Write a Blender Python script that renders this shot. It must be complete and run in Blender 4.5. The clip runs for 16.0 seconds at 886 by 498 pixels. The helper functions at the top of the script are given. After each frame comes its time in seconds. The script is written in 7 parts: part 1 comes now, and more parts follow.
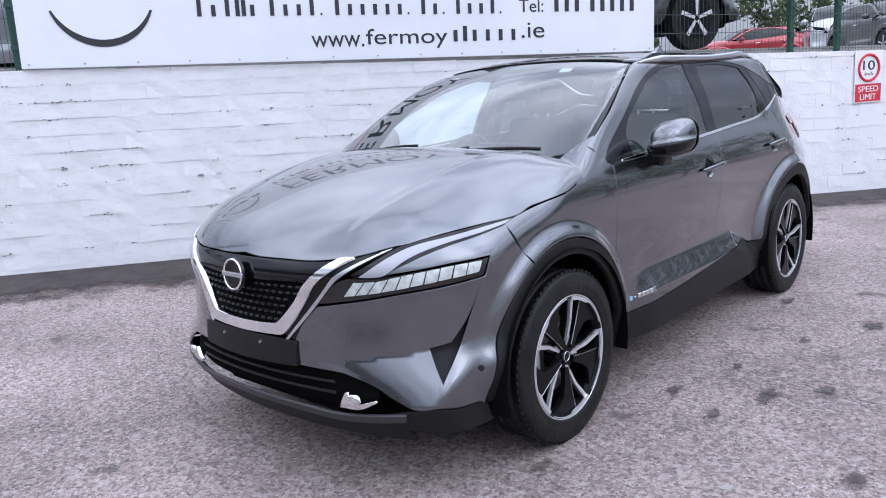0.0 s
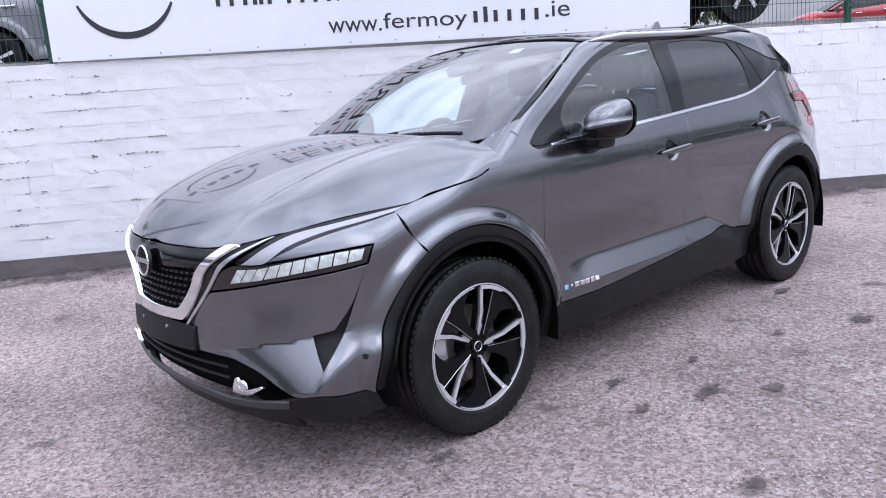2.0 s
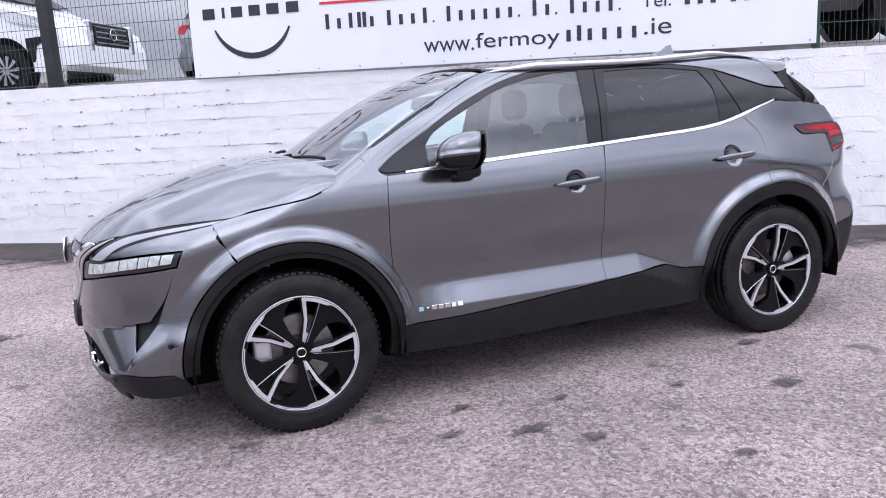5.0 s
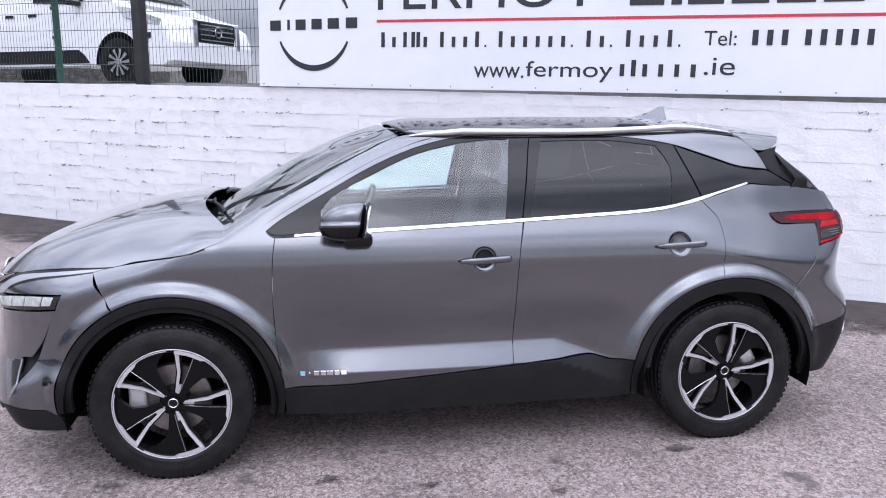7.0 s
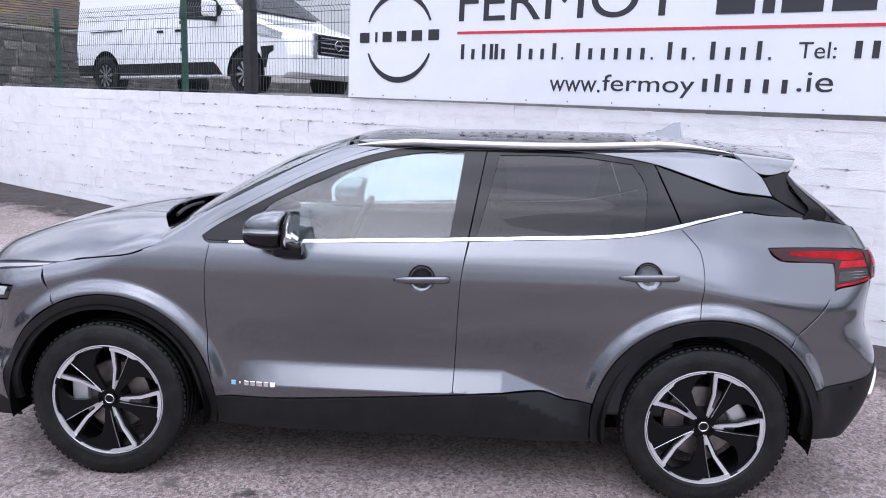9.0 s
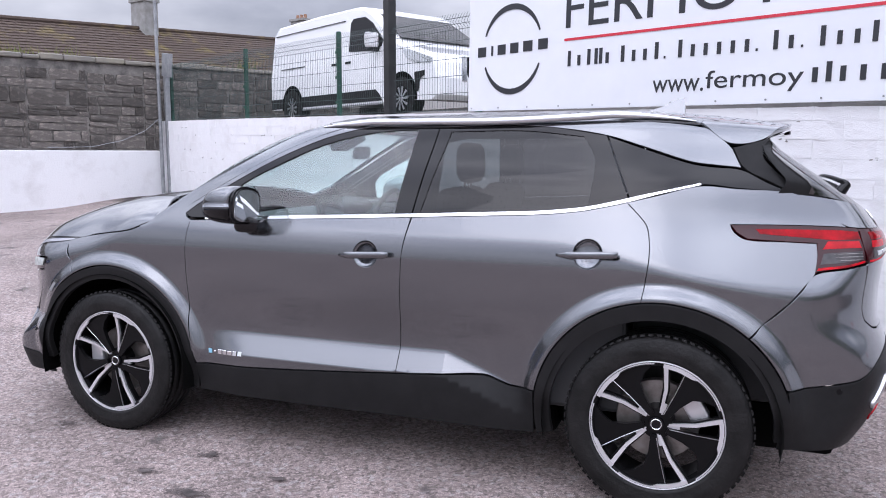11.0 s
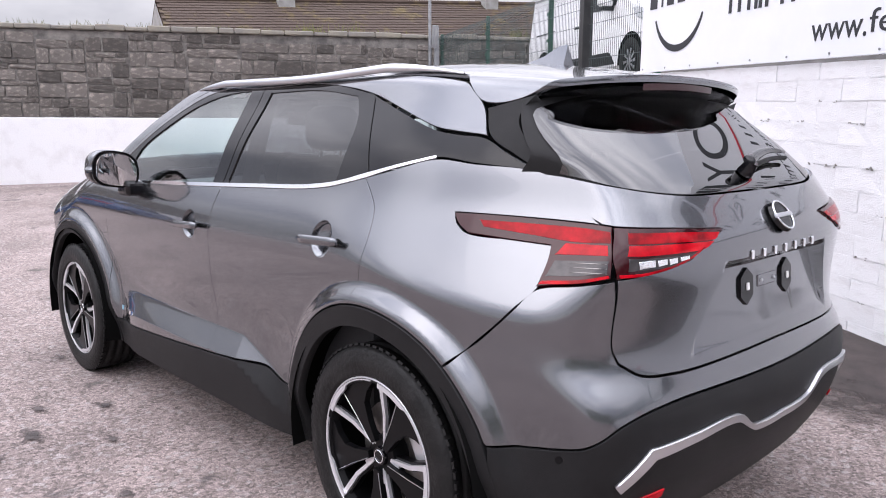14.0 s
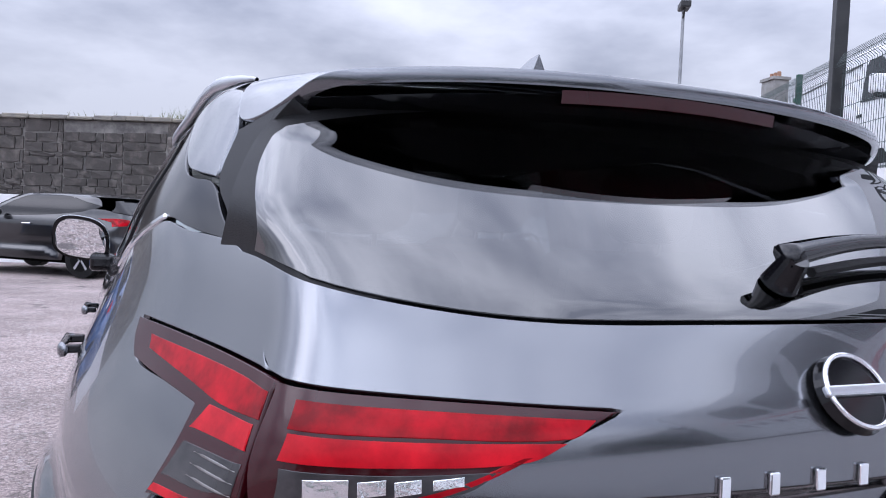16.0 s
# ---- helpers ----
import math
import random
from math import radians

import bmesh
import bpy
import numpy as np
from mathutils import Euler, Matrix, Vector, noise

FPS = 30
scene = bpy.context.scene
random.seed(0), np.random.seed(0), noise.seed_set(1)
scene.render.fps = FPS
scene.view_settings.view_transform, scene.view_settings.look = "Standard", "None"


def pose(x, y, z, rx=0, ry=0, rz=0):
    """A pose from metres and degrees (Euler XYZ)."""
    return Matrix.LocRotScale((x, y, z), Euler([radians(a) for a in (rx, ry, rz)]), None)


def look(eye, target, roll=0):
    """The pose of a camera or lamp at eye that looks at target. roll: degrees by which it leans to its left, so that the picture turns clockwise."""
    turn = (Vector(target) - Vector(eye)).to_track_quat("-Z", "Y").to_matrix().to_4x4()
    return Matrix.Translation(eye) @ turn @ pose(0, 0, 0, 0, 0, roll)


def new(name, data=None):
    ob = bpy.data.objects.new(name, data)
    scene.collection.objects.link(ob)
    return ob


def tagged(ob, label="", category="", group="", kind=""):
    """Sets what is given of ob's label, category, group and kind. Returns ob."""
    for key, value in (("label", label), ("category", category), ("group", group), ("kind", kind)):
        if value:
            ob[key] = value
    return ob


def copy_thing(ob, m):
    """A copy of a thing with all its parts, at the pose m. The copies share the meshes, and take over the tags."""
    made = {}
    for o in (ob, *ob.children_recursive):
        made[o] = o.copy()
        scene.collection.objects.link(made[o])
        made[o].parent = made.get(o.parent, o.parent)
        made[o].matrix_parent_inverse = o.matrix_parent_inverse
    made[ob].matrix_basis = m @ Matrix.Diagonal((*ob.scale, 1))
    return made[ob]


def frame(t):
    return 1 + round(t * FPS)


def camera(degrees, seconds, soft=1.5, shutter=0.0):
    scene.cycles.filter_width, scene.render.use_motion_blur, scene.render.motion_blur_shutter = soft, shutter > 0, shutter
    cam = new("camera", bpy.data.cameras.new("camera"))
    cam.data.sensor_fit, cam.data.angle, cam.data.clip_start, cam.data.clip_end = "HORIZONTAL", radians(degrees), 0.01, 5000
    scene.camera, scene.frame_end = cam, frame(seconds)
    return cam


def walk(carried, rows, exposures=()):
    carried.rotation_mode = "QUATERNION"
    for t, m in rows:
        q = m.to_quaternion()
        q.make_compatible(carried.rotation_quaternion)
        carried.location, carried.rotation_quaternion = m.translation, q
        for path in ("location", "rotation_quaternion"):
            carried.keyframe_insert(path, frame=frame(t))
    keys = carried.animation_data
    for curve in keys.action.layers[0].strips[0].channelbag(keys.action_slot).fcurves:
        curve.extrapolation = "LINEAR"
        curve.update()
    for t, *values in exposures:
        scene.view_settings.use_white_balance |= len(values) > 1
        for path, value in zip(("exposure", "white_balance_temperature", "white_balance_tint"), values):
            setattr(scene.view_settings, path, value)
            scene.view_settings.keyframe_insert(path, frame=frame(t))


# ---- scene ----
cam = camera(59.9, 16.0, soft=1.0)
PATH = [
    (0, (-3.864, -2.534, 1.44), (-2.412, -1.216, 1.044), -3.9),
    (0.5, (-3.752, -2.764, 1.428), (-2.336, -1.411, 1.024), -4.2),
    (1, (-3.643, -2.832, 1.418), (-2.27, -1.438, 1.006), -4.6),
    (1.5, (-3.495, -2.957, 1.412), (-2.172, -1.515, 0.997), -5.1),
    (2, (-3.308, -3.034, 1.393), (-2.04, -1.546, 0.972), -5.2),
    (2.5, (-3.082, -3.097, 1.382), (-1.88, -1.554, 0.965), -5.4),
    (3, (-2.86, -3.335, 1.372), (-1.738, -1.731, 0.964), -5.4),
    (3.2, (-2.757, -3.454, 1.381), (-1.678, -1.818, 0.978), -5.5),
    (5.3, (-1.698, -4.201, 1.349), (-1.06, -2.338, 1.003), -3.5),
    (5.5, (-1.563, -4.229, 1.37), (-0.968, -2.35, 1.026), -3.1),
    (6, (-1.245, -4.305, 1.444), (-0.744, -2.399, 1.102), -2.1),
    (6.5, (-0.933, -4.382, 1.587), (-0.517, -2.457, 1.236), -0.9),
    (7, (-0.688, -4.289, 1.665), (-0.359, -2.35, 1.299), 0.1),
    (7.5, (-0.458, -4.18, 1.717), (-0.227, -2.23, 1.339), 0.8),
    (8, (-0.173, -4.156, 1.721), (-0.047, -2.197, 1.337), 1.1),
    (8.2, (-0.056, -4.147, 1.718), (0.023, -2.185, 1.338), 1.1),
    (10.3, (1.077, -4.026, 1.448), (0.607, -2.098, 1.204), 1.2),
    (10.5, (1.213, -3.986, 1.425), (0.68, -2.074, 1.184), 0.8),
    (11, (1.551, -3.881, 1.404), (0.865, -2.018, 1.157), 0.1),
    (11.5, (1.981, -3.796, 1.411), (1.153, -1.995, 1.148), -0.5),
    (12, (2.297, -3.581, 1.398), (1.336, -1.85, 1.115), -0.7),
    (12.5, (2.58, -3.337, 1.399), (1.491, -1.686, 1.101), -0.7),
    (13, (2.869, -3.071, 1.409), (1.659, -1.51, 1.096), -0.6),
    (13.5, (2.997, -2.681, 1.399), (1.67, -1.221, 1.073), -0.3),
    (14, (3.12, -2.287, 1.388), (1.683, -0.934, 1.062), 0.2),
    (14.5, (3.137, -1.91, 1.387), (1.592, -0.676, 1.082), 0.8),
    (15, (3.088, -1.525, 1.374), (1.439, -0.421, 1.123), 1.6),
    (15.5, (3.005, -1.119, 1.362), (1.251, -0.173, 1.191), 2.4),
    (16, (2.809, -0.813, 1.301), (0.964, -0.044, 1.227), 2.6),
]
walk(cam, [(t, look(eye, target, roll)) for t, eye, target, roll in PATH], [(0.0, -0.18, 5700, 15), (3.0, -0.08, 5900, 19), (5.5, -0.02, 5980, 20), (8.0, -0.08, 5900, 18), (11.0, -0.05, 6000, 18), (13.5, 0.1, 6380, 18), (14.5, 0.24, 6400, 18), (15.0, 0.2, 6300, 18), (16.0, -0.06, 5750, 18)])

# ---- world and light: a bright overcast sky ----
world = bpy.data.worlds.new("overcast_sky")
scene.world = world
world.use_nodes = True
wn, wl = world.node_tree.nodes, world.node_tree.links
sky = wn.new("ShaderNodeTexSky")
sky.sky_type, sky.sun_disc, sky.sun_elevation, sky.sun_rotation = "NISHITA", False, radians(41), radians(188)
coord, stretch = wn.new("ShaderNodeTexCoord"), wn.new("ShaderNodeMapping")
stretch.inputs["Scale"].default_value = (1.3, 1.3, 3.4)
clouds = wn.new("ShaderNodeTexNoise")
clouds.inputs["Scale"].default_value, clouds.inputs["Detail"].default_value, clouds.inputs["Roughness"].default_value = 2.1, 6, 0.52
shades = wn.new("ShaderNodeValToRGB")
shades.color_ramp.elements[0].position, shades.color_ramp.elements[0].color = 0.34, (0.42, 0.44, 0.49, 1)
shades.color_ramp.elements[1].position, shades.color_ramp.elements[1].color = 0.62, (0.92, 0.93, 0.95, 1)
dim = wn.new("ShaderNodeMix")
dim.data_type, dim.blend_type, dim.inputs[0].default_value = "RGBA", "MULTIPLY", 1.0
dim.inputs[7].default_value = (0.1, 0.1, 0.1, 1)
veil = wn.new("ShaderNodeMix")
veil.data_type, veil.inputs[0].default_value = "RGBA", 0.9
wl.new(coord.outputs["Generated"], stretch.inputs[0])
wl.new(stretch.outputs[0], clouds.inputs["Vector"])
wl.new(clouds.outputs["Fac"], shades.inputs[0])
wl.new(sky.outputs[0], dim.inputs[6])
wl.new(dim.outputs[2], veil.inputs[6])
wl.new(shades.outputs[0], veil.inputs[7])
# overcast skies are about three times as bright overhead as at the horizon
split, lift_, gain = wn.new("ShaderNodeSeparateXYZ"), wn.new("ShaderNodeMapRange"), wn.new("ShaderNodeVectorMath")
lift_.interpolation_type = "SMOOTHSTEP"
lift_.inputs[1].default_value, lift_.inputs[2].default_value, lift_.inputs[3].default_value, lift_.inputs[4].default_value = 0.08, 0.85, 0.82, 3.5
gain.operation = "SCALE"
wl.new(coord.outputs["Generated"], split.inputs[0])
wl.new(split.outputs["Z"], lift_.inputs[0])
wl.new(veil.outputs[2], gain.inputs[0])
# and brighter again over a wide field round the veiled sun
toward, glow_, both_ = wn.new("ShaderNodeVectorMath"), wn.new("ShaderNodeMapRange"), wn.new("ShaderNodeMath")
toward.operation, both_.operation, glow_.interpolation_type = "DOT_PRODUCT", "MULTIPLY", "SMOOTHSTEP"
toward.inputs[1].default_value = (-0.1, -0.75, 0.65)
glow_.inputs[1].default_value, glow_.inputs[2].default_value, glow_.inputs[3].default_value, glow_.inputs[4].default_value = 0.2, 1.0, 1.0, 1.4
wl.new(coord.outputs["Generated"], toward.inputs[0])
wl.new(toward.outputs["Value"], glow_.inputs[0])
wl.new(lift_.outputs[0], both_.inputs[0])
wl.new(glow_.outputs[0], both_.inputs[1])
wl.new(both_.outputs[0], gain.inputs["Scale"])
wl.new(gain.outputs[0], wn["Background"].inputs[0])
wn["Background"].inputs[1].default_value = 1.0
sun = new("sun", bpy.data.lights.new("sun", "SUN"))
sun.data.energy, sun.data.angle, sun.data.color = 0.15, radians(25), (1.0, 0.97, 0.93)
sun.matrix_basis = look((-1, -7.5, 6.5), (0, 0, 0))


# ---- materials ----
def material(name, colour, rough=0.5, metal=0.0, coat=0.0, second=None, scale=8.0, fine=0.0, bump=0.0, bump_scale=60.0, spec=0.5, vary=0.0, lo=0.35, hi=0.65, detail=6.0):
    """A surface with a base colour, stains of a second one at a coarse scale, fine grain, relief and a touch of variation from piece to piece."""
    m = bpy.data.materials.new(name)
    m.use_nodes = True
    n, l = m.node_tree.nodes, m.node_tree.links
    b = n["Principled BSDF"]
    b.inputs["Base Color"].default_value = (*colour, 1)
    b.inputs["Roughness"].default_value, b.inputs["Metallic"].default_value = rough, metal
    b.inputs["Coat Weight"].default_value, b.inputs["Coat Roughness"].default_value = coat, 0.02
    b.inputs["Specular IOR Level"].default_value = spec
    tc = n.new("ShaderNodeTexCoord")
    out = None
    if second:
        t, r, x = n.new("ShaderNodeTexNoise"), n.new("ShaderNodeMapRange"), n.new("ShaderNodeMix")
        t.inputs["Scale"].default_value, t.inputs["Detail"].default_value, t.inputs["Roughness"].default_value = scale, detail, 0.62
        r.inputs[1].default_value, r.inputs[2].default_value = lo, hi
        x.data_type = "RGBA"
        x.inputs[6].default_value, x.inputs[7].default_value = (*colour, 1), (*second, 1)
        l.new(tc.outputs["Object"], t.inputs["Vector"]), l.new(t.outputs["Fac"], r.inputs[0]), l.new(r.outputs[0], x.inputs[0])
        out = x.outputs[2]
    if fine or vary:
        t, x, h = n.new("ShaderNodeTexNoise"), n.new("ShaderNodeMapRange"), n.new("ShaderNodeHueSaturation")
        t.inputs["Scale"].default_value, t.inputs["Detail"].default_value = bump_scale, 3
        x.inputs[3].default_value, x.inputs[4].default_value = 1 - fine, 1 + fine
        l.new(tc.outputs["Object"], t.inputs["Vector"]), l.new(t.outputs["Fac"], x.inputs[0])
        value = x.outputs[0]
        if vary:
            o, r, a = n.new("ShaderNodeObjectInfo"), n.new("ShaderNodeMapRange"), n.new("ShaderNodeMath")
            r.inputs[3].default_value, r.inputs[4].default_value, a.operation = 1 - vary, 1 + vary, "MULTIPLY"
            l.new(o.outputs["Random"], r.inputs[0]), l.new(r.outputs[0], a.inputs[0]), l.new(value, a.inputs[1])
            value = a.outputs[0]
        h.inputs["Color"].default_value = (*colour, 1)
        if out:
            l.new(out, h.inputs["Color"])
        l.new(value, h.inputs["Value"])
        out = h.outputs[0]
    if out:
        l.new(out, b.inputs["Base Color"])
    if bump:
        t, p = n.new("ShaderNodeTexNoise"), n.new("ShaderNodeBump")
        t.inputs["Scale"].default_value, t.inputs["Detail"].default_value = bump_scale, 5
        p.inputs["Strength"].default_value, p.inputs["Distance"].default_value = bump, 0.01
        l.new(tc.outputs["Object"], t.inputs["Vector"]), l.new(t.outputs["Fac"], p.inputs["Height"]), l.new(p.outputs[0], b.inputs["Normal"])
    return m


def glassy(name, tint, rough=0.0, face=0.08, climb=3.5):
    """A thin pane: tinted clear, with a reflection that grows from its head-on share towards grazing."""
    m = bpy.data.materials.new(name)
    m.use_nodes = True
    n, l = m.node_tree.nodes, m.node_tree.links
    n.remove(n["Principled BSDF"])
    f, a, g, x = n.new("ShaderNodeLayerWeight"), n.new("ShaderNodeBsdfTransparent"), n.new("ShaderNodeBsdfGlossy"), n.new("ShaderNodeMixShader")
    p, q = n.new("ShaderNodeMath"), n.new("ShaderNodeMath")
    p.operation, q.operation = "POWER", "MULTIPLY_ADD"
    f.inputs["Blend"].default_value, p.inputs[1].default_value = 0.5, climb
    q.inputs[1].default_value, q.inputs[2].default_value = 1 - face, face
    a.inputs[0].default_value, g.inputs["Roughness"].default_value = (*tint, 1), rough
    l.new(f.outputs["Facing"], p.inputs[0]), l.new(p.outputs[0], q.inputs[0]), l.new(q.outputs[0], x.inputs[0])
    l.new(a.outputs[0], x.inputs[1]), l.new(g.outputs[0], x.inputs[2]), l.new(x.outputs[0], n["Material Output"].inputs[0])
    return m


def asphalt_material():
    m = material("asphalt", (0.165, 0.139, 0.133), 0.9, second=(0.275, 0.232, 0.222), scale=0.9, bump=0.55, bump_scale=120, fine=0.5)
    n, l = m.node_tree.nodes, m.node_tree.links
    b, tc = n["Principled BSDF"], n["Texture Coordinate"]
    was = b.inputs["Base Color"].links[0].from_socket
    # pale and dark chippings
    v, r, x = n.new("ShaderNodeTexVoronoi"), n.new("ShaderNodeValToRGB"), n.new("ShaderNodeMix")
    v.inputs["Scale"].default_value = 75
    r.color_ramp.elements[0].color, r.color_ramp.elements[1].color = (0.3, 0.28, 0.27, 1), (1.95, 1.86, 1.82, 1)
    x.data_type, x.blend_type, x.inputs[0].default_value = "RGBA", "MULTIPLY", 0.85
    l.new(tc.outputs["Object"], v.inputs["Vector"]), l.new(v.outputs["Color"], r.inputs[0]), l.new(was, x.inputs[6]), l.new(r.outputs[0], x.inputs[7])
    # pale stones standing out singly, and fine grit between
    v2, k2, x2 = n.new("ShaderNodeTexVoronoi"), n.new("ShaderNodeMapRange"), n.new("ShaderNodeMix")
    v2.inputs["Scale"].default_value = 46
    k2.inputs[1].default_value, k2.inputs[2].default_value, k2.inputs[4].default_value = 0.84, 0.94, 0.5
    x2.data_type, x2.inputs[7].default_value = "RGBA", (0.4, 0.37, 0.36, 1)
    tone = n.new("ShaderNodeSeparateColor")
    g2, h2, y2 = n.new("ShaderNodeTexNoise"), n.new("ShaderNodeMapRange"), n.new("ShaderNodeHueSaturation")
    g2.inputs["Scale"].default_value, g2.inputs["Detail"].default_value = 210, 4
    h2.inputs[1].default_value, h2.inputs[2].default_value, h2.inputs[3].default_value, h2.inputs[4].default_value = 0.35, 0.65, 0.5, 1.5
    l.new(tc.outputs["Object"], v2.inputs["Vector"]), l.new(v2.outputs["Color"], tone.inputs[0]), l.new(tone.outputs["Green"], k2.inputs[0]), l.new(k2.outputs[0], x2.inputs[0])
    l.new(x.outputs[2], x2.inputs[6])
    l.new(tc.outputs["Object"], g2.inputs["Vector"]), l.new(g2.outputs["Fac"], h2.inputs[0]), l.new(h2.outputs[0], y2.inputs["Value"]), l.new(x2.outputs[2], y2.inputs["Color"])
    # oil stains and damp patches
    s, q, y = n.new("ShaderNodeTexNoise"), n.new("ShaderNodeMapRange"), n.new("ShaderNodeMix")
    s.inputs["Scale"].default_value, s.inputs["Detail"].default_value = 2.6, 7
    q.inputs[1].default_value, q.inputs[2].default_value, q.inputs[4].default_value = 0.64, 0.7, 0.75
    y.data_type = "RGBA"
    y.inputs[7].default_value = (0.06, 0.052, 0.05, 1)
    l.new(tc.outputs["Object"], s.inputs["Vector"]), l.new(s.outputs["Fac"], q.inputs[0]), l.new(q.outputs[0], y.inputs[0])
    l.new(y2.outputs[0], y.inputs[6]), l.new(y.outputs[2], b.inputs["Base Color"])
    return m


def soft_stain():
    """Oil soaked into the ground: dark in the middle, fading out unevenly."""
    m = material("oil_stain", (0.045, 0.038, 0.036), 0.8, second=(0.12, 0.1, 0.096), scale=14, bump=0.4, bump_scale=120)
    n, l = m.node_tree.nodes, m.node_tree.links
    tc, b = n["Texture Coordinate"], n["Principled BSDF"]
    off, size, t, add, r = n.new("ShaderNodeVectorMath"), n.new("ShaderNodeVectorMath"), n.new("ShaderNodeTexNoise"), n.new("ShaderNodeMath"), n.new("ShaderNodeMapRange")
    clear, mix = n.new("ShaderNodeBsdfTransparent"), n.new("ShaderNodeMixShader")
    off.operation, size.operation, add.operation = "SUBTRACT", "LENGTH", "MULTIPLY_ADD"
    level = n.new("ShaderNodeVectorMath")
    level.operation = "MULTIPLY"
    level.inputs[1].default_value = (1.0, 1.0, 0.0)
    off.inputs[1].default_value = (0.5, 0.5, 0.0)
    t.inputs["Scale"].default_value, t.inputs["Detail"].default_value = 22, 5
    add.inputs[1].default_value = 0.9
    r.interpolation_type = "SMOOTHSTEP"
    r.inputs[1].default_value, r.inputs[2].default_value, r.inputs[3].default_value, r.inputs[4].default_value = 0.52, 0.86, 0.9, 0.0
    l.new(tc.outputs["Generated"], off.inputs[0]), l.new(off.outputs[0], level.inputs[0]), l.new(level.outputs[0], size.inputs[0])
    l.new(tc.outputs["Object"], t.inputs["Vector"]), l.new(t.outputs["Fac"], add.inputs[0]), l.new(size.outputs["Value"], add.inputs[2])
    l.new(add.outputs[0], r.inputs[0]), l.new(r.outputs[0], mix.inputs[0])
    l.new(clear.outputs[0], mix.inputs[1]), l.new(b.outputs[0], mix.inputs[2]), l.new(mix.outputs[0], n["Material Output"].inputs[0])
    return m


def fading(name, *args, **opts):
    """A surface layer that thins out towards its ragged edge, by the mesh's own "cover" values."""
    m = material(name, *args, **opts)
    n, l = m.node_tree.nodes, m.node_tree.links
    at_, t, add, r = n.new("ShaderNodeAttribute"), n.new("ShaderNodeTexNoise"), n.new("ShaderNodeMath"), n.new("ShaderNodeMapRange")
    clear, mix = n.new("ShaderNodeBsdfTransparent"), n.new("ShaderNodeMixShader")
    at_.attribute_name, add.operation = "cover", "ADD"
    t.inputs["Scale"].default_value, t.inputs["Detail"].default_value, t.inputs["Roughness"].default_value = 4.0, 9, 0.7
    r.inputs[1].default_value, r.inputs[2].default_value = 0.72, 1.05
    l.new(n["Texture Coordinate"].outputs["Object"], t.inputs["Vector"])
    l.new(at_.outputs["Fac"], add.inputs[0]), l.new(t.outputs["Fac"], add.inputs[1]), l.new(add.outputs[0], r.inputs[0]), l.new(r.outputs[0], mix.inputs[0])
    l.new(clear.outputs[0], mix.inputs[1]), l.new(n["Principled BSDF"].outputs[0], mix.inputs[2]), l.new(mix.outputs[0], n["Material Output"].inputs[0])
    return m


